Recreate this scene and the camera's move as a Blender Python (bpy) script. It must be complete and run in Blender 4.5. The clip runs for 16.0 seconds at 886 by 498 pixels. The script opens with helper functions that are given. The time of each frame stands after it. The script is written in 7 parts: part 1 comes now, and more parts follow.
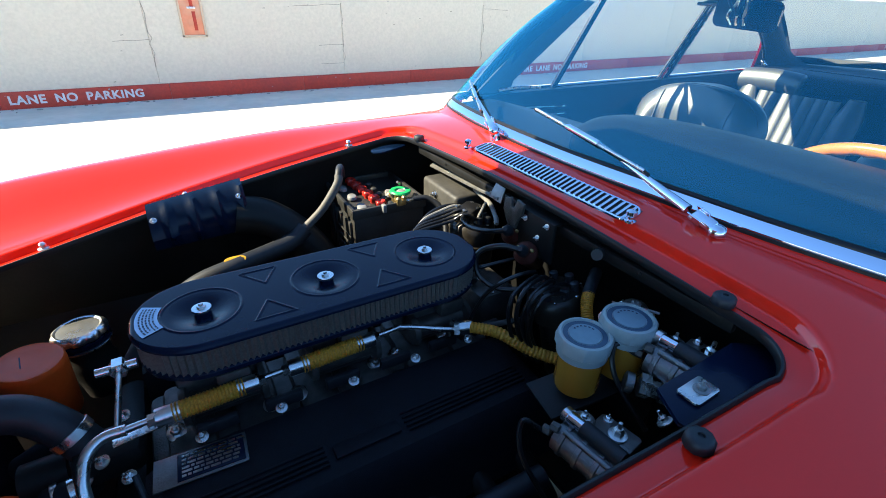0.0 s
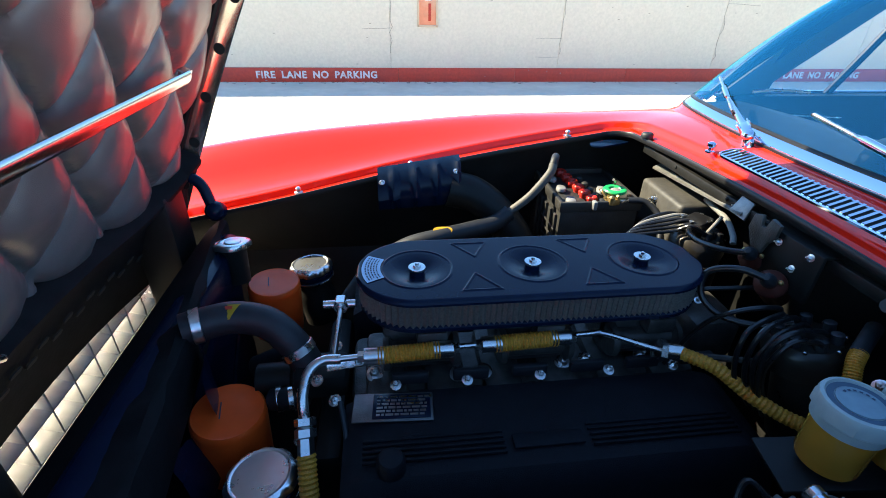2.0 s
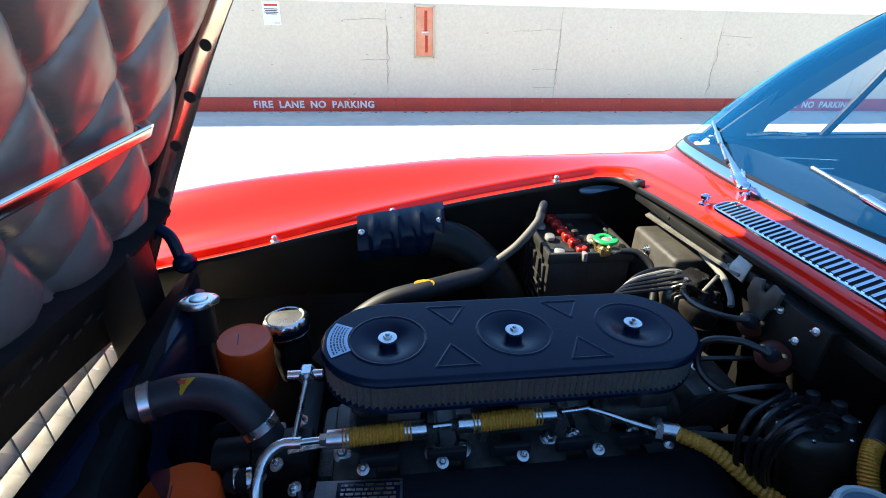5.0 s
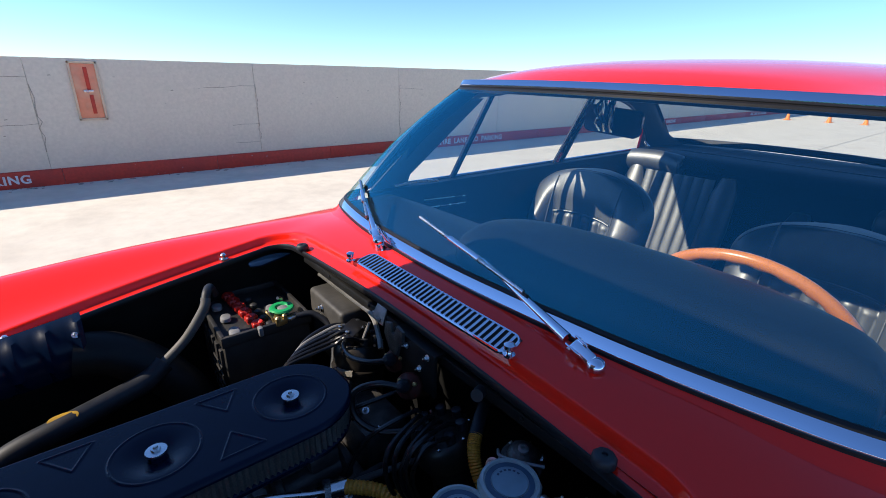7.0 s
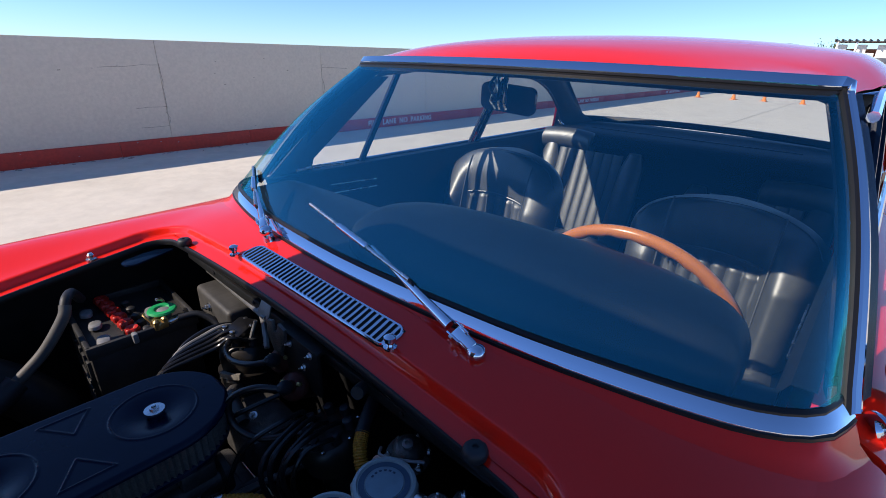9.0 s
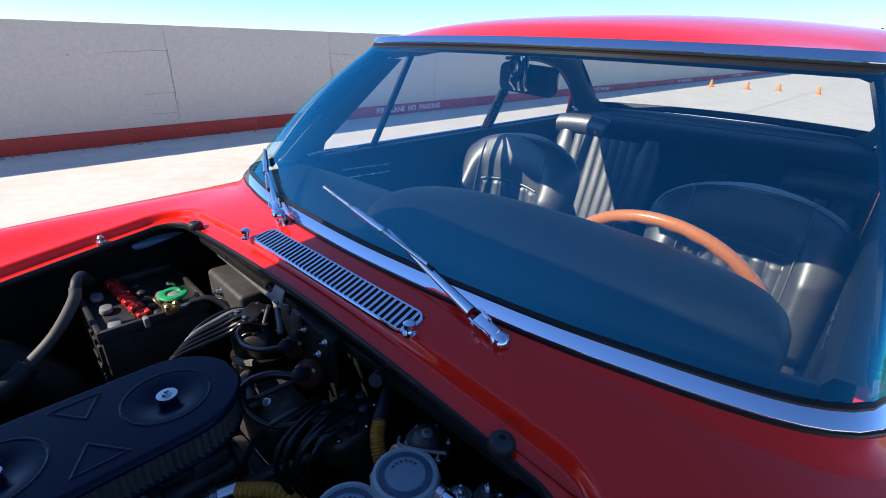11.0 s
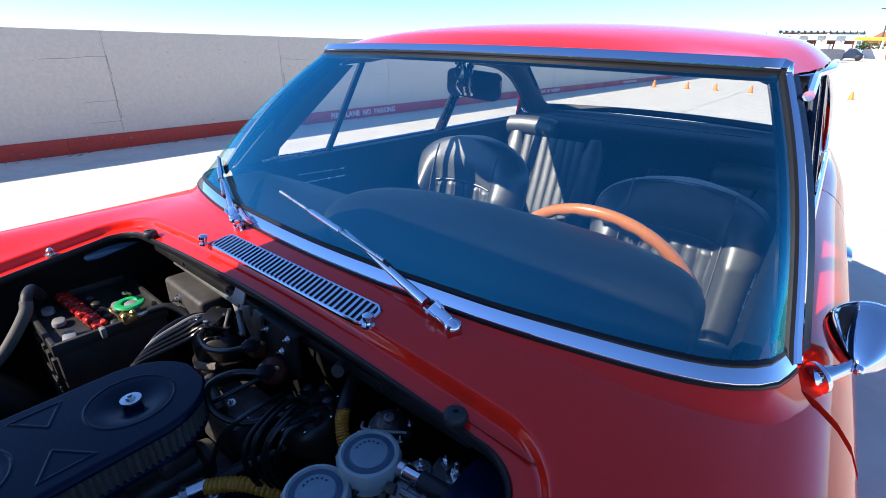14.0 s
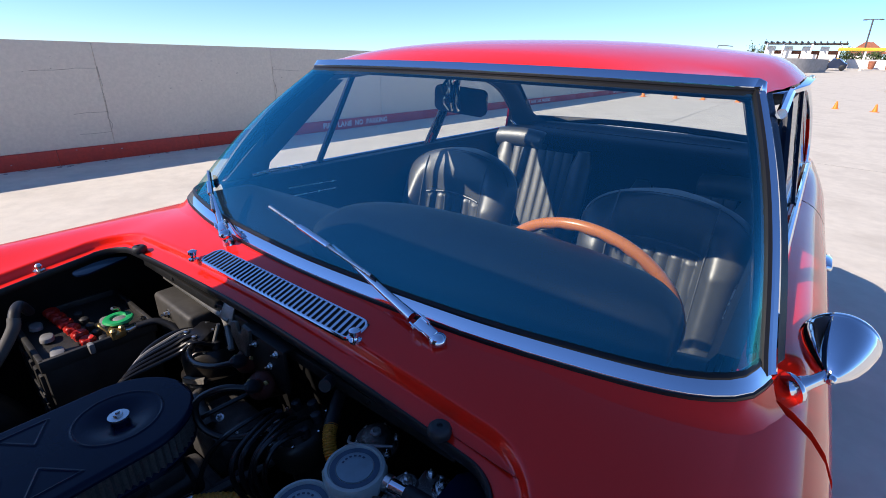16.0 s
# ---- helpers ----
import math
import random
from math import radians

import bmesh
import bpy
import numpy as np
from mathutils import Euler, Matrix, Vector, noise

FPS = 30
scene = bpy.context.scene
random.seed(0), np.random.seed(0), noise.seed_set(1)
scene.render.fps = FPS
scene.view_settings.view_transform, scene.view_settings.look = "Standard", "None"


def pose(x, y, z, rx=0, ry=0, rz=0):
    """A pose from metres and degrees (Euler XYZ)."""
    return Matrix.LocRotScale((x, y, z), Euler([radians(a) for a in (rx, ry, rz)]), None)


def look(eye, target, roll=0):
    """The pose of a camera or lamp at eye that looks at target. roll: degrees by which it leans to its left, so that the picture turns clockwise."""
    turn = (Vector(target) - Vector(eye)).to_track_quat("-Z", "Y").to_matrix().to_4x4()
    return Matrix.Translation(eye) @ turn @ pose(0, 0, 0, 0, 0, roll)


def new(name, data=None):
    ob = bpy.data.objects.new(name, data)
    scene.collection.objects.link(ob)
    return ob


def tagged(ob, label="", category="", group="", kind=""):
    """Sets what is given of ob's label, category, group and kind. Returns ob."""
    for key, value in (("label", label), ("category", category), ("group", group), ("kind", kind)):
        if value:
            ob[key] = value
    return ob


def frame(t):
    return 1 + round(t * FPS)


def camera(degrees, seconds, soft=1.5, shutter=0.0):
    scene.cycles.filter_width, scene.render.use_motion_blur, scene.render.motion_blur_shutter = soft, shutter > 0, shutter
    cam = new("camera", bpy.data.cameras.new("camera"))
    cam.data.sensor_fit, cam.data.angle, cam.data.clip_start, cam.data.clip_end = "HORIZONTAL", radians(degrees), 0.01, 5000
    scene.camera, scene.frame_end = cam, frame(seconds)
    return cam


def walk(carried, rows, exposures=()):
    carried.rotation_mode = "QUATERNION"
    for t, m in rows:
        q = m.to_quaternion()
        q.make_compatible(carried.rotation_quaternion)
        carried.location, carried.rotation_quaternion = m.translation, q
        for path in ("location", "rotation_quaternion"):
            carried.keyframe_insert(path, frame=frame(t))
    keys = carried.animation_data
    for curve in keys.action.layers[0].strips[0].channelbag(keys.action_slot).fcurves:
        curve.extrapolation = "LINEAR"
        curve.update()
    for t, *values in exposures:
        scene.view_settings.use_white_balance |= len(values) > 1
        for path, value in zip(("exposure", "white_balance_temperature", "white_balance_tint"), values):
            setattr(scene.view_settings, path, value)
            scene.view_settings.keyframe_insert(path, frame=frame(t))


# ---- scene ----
cam = camera(87.2, 16.0, 0.9)
PATH = [
    (0, (0.025, 0.004, 1.125), (0.928, 1.508, 0.165), 1.6),
    (0.5, (0.013, 0.006, 1.125), (0.807, 1.576, 0.174), 1.5),
    (1, (0.005, 0.015, 1.124), (0.635, 1.654, 0.166), 1.4),
    (1.5, (-0.013, 0.03, 1.109), (0.406, 1.727, 0.136), 1.3),
    (2, (-0.033, 0.044, 1.096), (0.187, 1.769, 0.107), 1.3),
    (2.5, (-0.043, 0.047, 1.086), (0.048, 1.765, 0.066), 1.2),
    (3, (-0.057, 0.049, 1.081), (-0.013, 1.755, 0.038), 1.2),
    (3.2, (-0.065, 0.052, 1.075), (-0.043, 1.749, 0.016), 1.3),
    (5.3, (0.049, 0.124, 1.136), (0.394, 1.893, 0.27), 1.2),
    (5.5, (0.074, 0.121, 1.14), (0.534, 1.874, 0.295), 1.2),
    (6, (0.126, 0.099, 1.164), (0.933, 1.749, 0.374), 1.3),
    (6.5, (0.162, 0.07, 1.185), (1.203, 1.609, 0.445), 1.4),
    (7, (0.187, 0.046, 1.202), (1.372, 1.491, 0.49), 1.4),
    (7.5, (0.209, 0.037, 1.223), (1.501, 1.404, 0.545), 1.5),
    (8, (0.233, 0.035, 1.236), (1.578, 1.363, 0.581), 1.3),
    (8.5, (0.259, 0.021, 1.215), (1.639, 1.276, 0.493), 1.6),
    (9, (0.286, 0.013, 1.196), (1.64, 1.262, 0.419), 1.6),
    (9.5, (0.296, 0.024, 1.18), (1.632, 1.278, 0.381), 1.7),
    (9.7, (0.297, 0.029, 1.171), (1.621, 1.284, 0.351), 1.9),
    (12, (0.281, 0.045, 1.179), (1.609, 1.3, 0.364), 1.6),
    (12.5, (0.281, 0.036, 1.177), (1.631, 1.267, 0.363), 1.5),
    (13, (0.271, 0.024, 1.186), (1.653, 1.228, 0.384), 1.4),
    (13.5, (0.26, 0.017, 1.181), (1.664, 1.186, 0.368), 1.5),
    (14, (0.259, 0.001, 1.185), (1.696, 1.138, 0.383), 1.5),
    (14.5, (0.252, -0.007, 1.197), (1.706, 1.136, 0.435), 1.4),
    (15, (0.257, -0.019, 1.203), (1.733, 1.103, 0.453), 1.4),
    (15.5, (0.258, -0.024, 1.207), (1.742, 1.095, 0.469), 1.3),
    (16, (0.259, -0.014, 1.201), (1.725, 1.11, 0.433), 1.5),
]
EXPOSURES = [
    (0.0, 1.9, 7700, 0), (1.5, 1.95, 7800, 0), (3.2, 2.2, 8000, 0), (5.5, 1.8, 7700, 2), (6.2, 1.15, 7200, 8), (6.5, 1.0, 7000, 10), (7.0, 0.66, 6850, 12), (7.5, 0.5, 6700, 14),
    (8.0, 0.32, 6600, 16), (9.0, 0.3, 6700, 16), (9.7, 0.42, 6700, 16), (12.0, 0.96, 6700, 14), (12.5, 1.02, 6700, 14), (13.0, 0.98, 6700, 14), (14.0, 1.0, 6700, 14), (15.0, 0.58, 6700, 15), (16.0, 0.45, 6750, 16),
]
walk(cam, [(t, look(eye, target, roll)) for t, eye, target, roll in PATH], EXPOSURES)

# ---- daylight ----
SUN_FROM = Vector((-1.15, 0.66, 1.0)).normalized()
SUN_ELEVATION = math.asin(SUN_FROM.z)
SUN_ROTATION = math.atan2(SUN_FROM.x, SUN_FROM.y)
world = bpy.data.worlds.new("clear_sky")
scene.world = world
world.use_nodes = True
wn, wl = world.node_tree.nodes, world.node_tree.links
sky = wn.new("ShaderNodeTexSky")
sky.sky_type = "NISHITA"
sky.sun_disc = False
sky.sun_elevation, sky.sun_rotation = SUN_ELEVATION, SUN_ROTATION
sky.altitude, sky.air_density, sky.dust_density, sky.ozone_density = 2000, 1.0, 0.1, 1.8
wn["Background"].inputs["Strength"].default_value = 1.0
sky_tone = wn.new("ShaderNodeMix")
sky_tone.data_type, sky_tone.blend_type = "RGBA", "MULTIPLY"
sky_tone.inputs[0].default_value = 1.0
sky_tone.inputs[7].default_value = (0.53 * 0.13, 0.81 * 0.13, 1.16 * 0.13, 1)
wl.new(sky.outputs[0], sky_tone.inputs[6])
sky_depth = wn.new("ShaderNodeGamma")
sky_depth.inputs["Gamma"].default_value = 0.96
wl.new(sky_tone.outputs[2], sky_depth.inputs["Color"])
wl.new(sky_depth.outputs[0], wn["Background"].inputs["Color"])
sun_data = bpy.data.lights.new("sun", "SUN")
sun_data.energy, sun_data.angle, sun_data.color = 5.0, radians(0.53), (1.0, 0.93, 0.82)
sun = new("sun", sun_data)
sun.matrix_world = look(SUN_FROM * 30, (0, 0, 0))


# ---- materials ----
def material(name, color, rough=0.5, metal=0.0, grain=0.0, scale=40.0, bump=0.0, bump_scale=200.0, stains=0.0,
             stain_scale=3.0, stain_color=None, coat=0.0, rough_var=0.0, spec=0.5, transmission=0.0, ior=1.45, dust=0.0, random_tint=0.0):
    """A surface with colour variation at two scales, roughness variation and fine relief, in metres."""
    m = bpy.data.materials.new(name)
    m.use_nodes = True
    n, l = m.node_tree.nodes, m.node_tree.links
    b = n["Principled BSDF"]
    b.inputs["Base Color"].default_value = (*color, 1)
    b.inputs["Roughness"].default_value = rough
    b.inputs["Metallic"].default_value = metal
    b.inputs["Specular IOR Level"].default_value = spec
    b.inputs["Coat Weight"].default_value = coat
    b.inputs["Coat Roughness"].default_value = 0.02
    b.inputs["Transmission Weight"].default_value = transmission
    b.inputs["IOR"].default_value = ior
    m.diffuse_color = (*color, 1)
    if not (grain or stains or bump or rough_var or dust or random_tint):
        return m
    geo = n.new("ShaderNodeNewGeometry")

    def tex(s, detail=4.0):
        t = n.new("ShaderNodeTexNoise")
        t.inputs["Scale"].default_value, t.inputs["Detail"].default_value = s, detail
        l.new(geo.outputs["Position"], t.inputs["Vector"])
        return t

    def mix(fac, a, c, kind="MIX"):
        x = n.new("ShaderNodeMix")
        x.data_type, x.blend_type = "RGBA", kind
        if isinstance(fac, float):
            x.inputs[0].default_value = fac
        else:
            l.new(fac, x.inputs[0])
        for sock, v in ((x.inputs[6], a), (x.inputs[7], c)):
            if isinstance(v, tuple):
                sock.default_value = (*v, 1)
            else:
                l.new(v, sock)
        return x.outputs[2]

    def ramp(src, lo, hi):
        r = n.new("ShaderNodeMapRange")
        r.inputs["From Min"].default_value, r.inputs["From Max"].default_value = lo, hi
        l.new(src, r.inputs["Value"])
        return r.outputs[0]

    out = color
    if grain:
        t = tex(scale)
        dark = tuple(c * (1 - grain) for c in color)
        light = tuple(min(1, c * (1 + grain)) for c in color)
        out = mix(ramp(t.outputs["Fac"], 0.3, 0.7), dark, light)
    if stains:
        t = tex(stain_scale, 6.0)
        sc = stain_color or tuple(c * 0.55 for c in color)
        f = ramp(t.outputs["Fac"], 0.48, 0.75)
        k = n.new("ShaderNodeMath")
        k.operation = "MULTIPLY"
        k.inputs[1].default_value = stains
        l.new(f, k.inputs[0])
        out = mix(k.outputs[0], out, sc)
    if dust:
        t = tex(9.0, 8.0)
        k = n.new("ShaderNodeMath")
        k.operation = "MULTIPLY"
        k.inputs[1].default_value = dust
        l.new(ramp(t.outputs["Fac"], 0.4, 0.8), k.inputs[0])
        out = mix(k.outputs[0], out, (0.22, 0.19, 0.15))
    if random_tint:
        o = n.new("ShaderNodeObjectInfo")
        h = n.new("ShaderNodeHueSaturation")
        r = n.new("ShaderNodeMapRange")
        r.inputs["To Min"].default_value, r.inputs["To Max"].default_value = 1 - random_tint, 1 + random_tint
        l.new(o.outputs["Random"], r.inputs["Value"])
        l.new(r.outputs[0], h.inputs["Value"])
        if isinstance(out, tuple):
            h.inputs["Color"].default_value = (*out, 1)
        else:
            l.new(out, h.inputs["Color"])
        out = h.outputs[0]
    if not isinstance(out, tuple):
        l.new(out, b.inputs["Base Color"])
    if rough_var:
        t = tex(25.0, 5.0)
        r = n.new("ShaderNodeMapRange")
        r.inputs["To Min"].default_value, r.inputs["To Max"].default_value = max(0.02, rough - rough_var), min(1, rough + rough_var)
        l.new(t.outputs["Fac"], r.inputs["Value"])
        l.new(r.outputs[0], b.inputs["Roughness"])
    if bump:
        t = tex(bump_scale, 3.0)
        bp = n.new("ShaderNodeBump")
        bp.inputs["Strength"].default_value, bp.inputs["Distance"].default_value = min(1.0, bump), 0.004 if bump_scale > 60 else 0.02
        l.new(t.outputs["Fac"], bp.inputs["Height"])
        l.new(bp.outputs[0], b.inputs["Normal"])
    return m


M = {}
M["red"] = material("red_paint", (0.76, 0.017, 0.007), 0.36, coat=0.8, rough_var=0.03, spec=0.02)
M["chrome"] = material("chrome", (0.68, 0.73, 0.80), 0.05, 1.0, rough_var=0.03)
M["steel"] = material("plated_steel", (0.62, 0.62, 0.61), 0.28, 1.0, grain=0.12, scale=60, rough_var=0.12)
M["alloy"] = material("cast_alloy", (0.20, 0.20, 0.20), 0.42, 0.9, grain=0.2, scale=45, bump=0.25, bump_scale=350, stains=0.5, stain_scale=14, stain_color=(0.10, 0.085, 0.07))
# blue in the rubber, satin and crackle blacks stands in for reflected sky
M["rubber"] = material("black_rubber", (0.010, 0.0115, 0.015), 0.55, grain=0.3, scale=60, rough_var=0.1)
M["seal"] = material("door_seal_rubber", (0.010, 0.010, 0.011), 0.36, spec=0.3, rough_var=0.08)
M["satin"] = material("sky_blued_black_enamel", (0.0015, 0.007, 0.022), 0.25, rough_var=0.05, grain=0.1, spec=0.17)
M["crinkle"] = material("black_crackle_paint", (0.004, 0.0055, 0.009), 0.55, spec=0.2, bump=0.35, bump_scale=900, grain=0.25, scale=90, dust=0.015)
M["bay"] = material("black_bay_paint", (0.007, 0.007, 0.007), 0.5, grain=0.3, scale=25, dust=0.03, bump=0.08, bump_scale=120, rough_var=0.12, spec=0.25)
M["grimy"] = material("grimy_alloy", (0.085, 0.08, 0.075), 0.5, 0.6, grain=0.35, scale=45, bump=0.3, bump_scale=350, stains=0.7, stain_scale=16, stain_color=(0.02, 0.018, 0.016))
M["cap_alu"] = material("brushed_cap_alloy", (0.86, 0.88, 0.90), 0.28, 1.0, grain=0.05, rough_var=0.05)
M["gauze"] = material("filter_mesh", (0.20, 0.185, 0.165), 0.42, 0.7, grain=0.2, scale=300)
M["leather"] = material("black_leather", (0.045, 0.049, 0.048), 0.44, spec=1.0, ior=1.60, bump=0.12, bump_scale=700, rough_var=0.08, grain=0.15, scale=30)
M["vinyl"] = material("black_padded_vinyl", (0.004, 0.007, 0.010), 0.5, spec=0.28, rough_var=0.06, grain=0.1)
M["carpet"] = material("black_carpet", (0.012, 0.012, 0.013), 0.95, bump=0.5, bump_scale=500)
M["headliner"] = material("dark_headliner", (0.03, 0.031, 0.034), 0.8, grain=0.1, bump=0.1, bump_scale=400)
M["orange"] = material("orange_filter_paint", (1.0, 0.10, 0.015), 0.33, grain=0.08, scale=30, stains=0.25, stain_scale=20, rough_var=0.08)
M["braid"] = material("amber_braided_hose", (0.52, 0.22, 0.025), 0.4, grain=0.3, scale=320, bump=0.4, bump_scale=700)
M["amber"] = material("brake_fluid", (0.64, 0.28, 0.04), 0.2, grain=0.05, scale=20, transmission=0.45, ior=1.4)
M["frost"] = material("cloudy_plastic_cap", (0.25, 0.30, 0.30), 0.36, grain=0.06, scale=60, stains=0.2, stain_scale=40)
M["cast"] = material("pale_cast_alloy", (0.42, 0.39, 0.33), 0.45, 0.55, grain=0.25, scale=50, bump=0.3, bump_scale=300, stains=0.7, stain_scale=25, stain_color=(0.10, 0.08, 0.06))
M["red_plastic"] = material("red_plastic", (0.40, 0.014, 0.008), 0.4, grain=0.06)
M["green_plastic"] = material("green_plastic", (0.005, 0.30, 0.09), 0.4, grain=0.06)
M["battery"] = material("battery_case", (0.016, 0.016, 0.016), 0.5, grain=0.3, scale=40, dust=0.12, bump=0.15, bump_scale=150)
M["dusty"] = material("dusty_black_steel", (0.036, 0.034, 0.031), 0.6, grain=0.3, scale=40, dust=0.12, bump=0.1, bump_scale=150)
M["matte"] = material("matte_black_paint", (0.006, 0.006, 0.007), 0.75, spec=0.12, grain=0.3, scale=30, bump=0.1, bump_scale=120)
M["cap_ring"] = material("blue_cap_ring", (0.025, 0.06, 0.10), 0.35, grain=0.15, scale=60)
M["cap_top"] = material("teal_cap_top", (0.13, 0.20, 0.235), 0.3, grain=0.1, scale=60, stains=0.2, stain_scale=30)
M["flange"] = material("bare_metal_flange", (0.60, 0.50, 0.42), 0.16, 0.95, grain=0.12, scale=30, rough_var=0.1)
M["bar_metal"] = material("polished_bar", (0.50, 0.48, 0.49), 0.19, 1.0, rough_var=0.05)
M["lead"] = material("grey_lead", (0.22, 0.22, 0.22), 0.55, 0.3, grain=0.2, scale=80, stains=0.3, stain_scale=40)
M["brass"] = material("dull_brass", (0.42, 0.29, 0.12), 0.4, 0.9, grain=0.25, scale=60)
M["brown"] = material("brown_bakelite", (0.06, 0.016, 0.012), 0.40, spec=0.25, grain=0.2, scale=40)
M["grey_hose"] = material("grey_rubber_hose", (0.075, 0.072, 0.068), 0.6, grain=0.2, scale=40, stains=0.4, stain_scale=20)
M["pale_hose"] = material("pale_grey_rubber", (0.17, 0.165, 0.155), 0.42, grain=0.2, scale=60, stains=0.5, stain_scale=30)
M["gloss_black"] = material("satin_black_bakelite", (0.014, 0.012, 0.010), 0.33, grain=0.3, scale=50, rough_var=0.12, dust=0.05, spec=0.35)
M["lead_rubber"] = material("glossy_black_lead", (0.008, 0.008, 0.009), 0.30, grain=0.2, scale=60, rough_var=0.1)
M["dull_strip"] = material("dull_grey_strip", (0.16, 0.155, 0.145), 0.45, 0.5, grain=0.3, scale=50, stains=0.5, stain_scale=25)
M["yellow"] = material("yellow_sticker", (0.40, 0.22, 0.01), 0.5, grain=0.08, scale=60)
M["label"] = material("silver_blue_label", (0.40, 0.52, 0.66), 0.35, 0.2, grain=0.06)
M["ink"] = material("dark_print", (0.02, 0.03, 0.06), 0.5)
M["red_ink"] = material("red_print", (0.55, 0.04, 0.03), 0.5, grain=0.1, scale=30, stains=0.3, stain_scale=30)
M["white_print"] = material("white_paper", (0.72, 0.72, 0.70), 0.6, grain=0.05, scale=30)
M["quilt"] = material("quilted_insulation", (0.115, 0.094, 0.092), 0.30, spec=1.0, grain=0.08, scale=25, bump=0.12, bump_scale=900, rough_var=0.05)
M["wood"] = material("varnished_mahogany", (0.50, 0.165, 0.038), 0.28, coat=0.6, grain=0.18, scale=420, rough_var=0.05)
M["rope"] = material("stone_edge", (0.3, 0.3, 0.3), 0.8, grain=0.1)
M["mirror"] = material("mirror_glass", (0.75, 0.77, 0.78), 0.02, 1.0)
# near-black colour painted in for the shade inside holes and slots
M["dark"] = material("painted_hole_shade", (0.006, 0.006, 0.006), 0.8, grain=0.2)
M["egg"] = material("polished_grille", (0.86, 0.85, 0.82), 0.24, 0.72, grain=0.1, scale=30, rough_var=0.08)

M["concrete_wall"] = material("painted_concrete_wall", (0.65, 0.565, 0.44), 0.85, grain=0.06, scale=35, bump=0.25, bump_scale=90, stains=0.28, stain_scale=1.3, stain_color=(0.56, 0.49, 0.39))
M["crack"] = material("hairline_crack", (0.36, 0.31, 0.245), 0.9, grain=0.3, scale=50)
M["joint"] = material("dark_joint", (0.27, 0.24, 0.20), 0.9, grain=0.3, scale=50)
M["kerb_red"] = material("red_kerb_paint", (0.47, 0.042, 0.022), 0.6, grain=0.14, scale=30, bump=0.2, bump_scale=80, stains=0.4, stain_scale=5, stain_color=(0.26, 0.035, 0.03))
M["kerb_white"] = material("white_stencil_paint", (0.62, 0.58, 0.56), 0.7, grain=0.15, scale=40, stains=0.5, stain_scale=18, stain_color=(0.42, 0.2, 0.18))
M["deck"] = material("pale_concrete_deck", (0.60, 0.55, 0.46), 0.88, grain=0.06, scale=9, bump=0.45, bump_scale=4.5, stains=0.5, stain_scale=1.6, stain_color=(0.42, 0.375, 0.31))
M["cone"] = material("orange_cone_plastic", (0.82, 0.22, 0.02), 0.5, grain=0.05)
M["white_wall"] = material("white_render_wall", (0.72, 0.70, 0.66), 0.8, grain=0.05)
M["grey_wall"] = material("grey_concrete", (0.30, 0.29, 0.28), 0.85, grain=0.12, scale=3)
M["tile"] = material("terracotta_roof", (0.36, 0.13, 0.07), 0.8, grain=0.2, scale=4)
M["leaf"] = material("dry_foliage", (0.07, 0.10, 0.03), 0.7, grain=0.5, scale=2)
M["trunk"] = material("bark", (0.13, 0.10, 0.07), 0.9, grain=0.3)
M["pole"] = material("dark_pole_paint", (0.08, 0.075, 0.07), 0.5, grain=0.1)
M["yellow_paint"] = material("yellow_paint", (0.75, 0.42, 0.03), 0.55, grain=0.08)
M["car_blue"] = material("dark_car_paint", (0.02, 0.025, 0.04), 0.2, coat=1.0, rough_var=0.02)



def glass_material(name, least, through_color, gloss_color):
    """A thin pane: clear straight on, mirror-like at a flat angle."""
    m = bpy.data.materials.new(name)
    m.use_nodes = True
    n, l = m.node_tree.nodes, m.node_tree.links
    n.remove(n["Principled BSDF"])
    mix, tr, gl, lw = n.new("ShaderNodeMixShader"), n.new("ShaderNodeBsdfTransparent"), n.new("ShaderNodeBsdfGlossy"), n.new("ShaderNodeLayerWeight")
    pw, fr = n.new("ShaderNodeMath"), n.new("ShaderNodeMapRange")
    pw.operation = "POWER"
    pw.inputs[1].default_value = 4.0
    fr.inputs["To Min"].default_value, fr.inputs["To Max"].default_value = least, 0.70
    l.new(lw.outputs["Facing"], pw.inputs[0])
    l.new(pw.outputs[0], fr.inputs["Value"])
    tr.inputs["Color"].default_value = (*through_color, 1)
    gl.inputs["Color"].default_value = (*gloss_color, 1)
    gl.inputs["Roughness"].default_value = 0.0
    l.new(fr.outputs[0], mix.inputs[0])
    l.new(tr.outputs[0], mix.inputs[1])
    l.new(gl.outputs[0], mix.inputs[2])
    l.new(mix.outputs[0], n["Material Output"].inputs["Surface"])
    return m


# blue gloss colour puts deep sky blue into the screen's reflections
M["glass"] = glass_material("sky_tinted_screen_glass", 0.17, (0.93, 0.99, 0.95), (0.08, 0.77, 0.97))
M["glass_side"] = glass_material("clear_side_glass", 0.04, (0.97, 0.98, 0.98), (0.9, 0.95, 1.0))


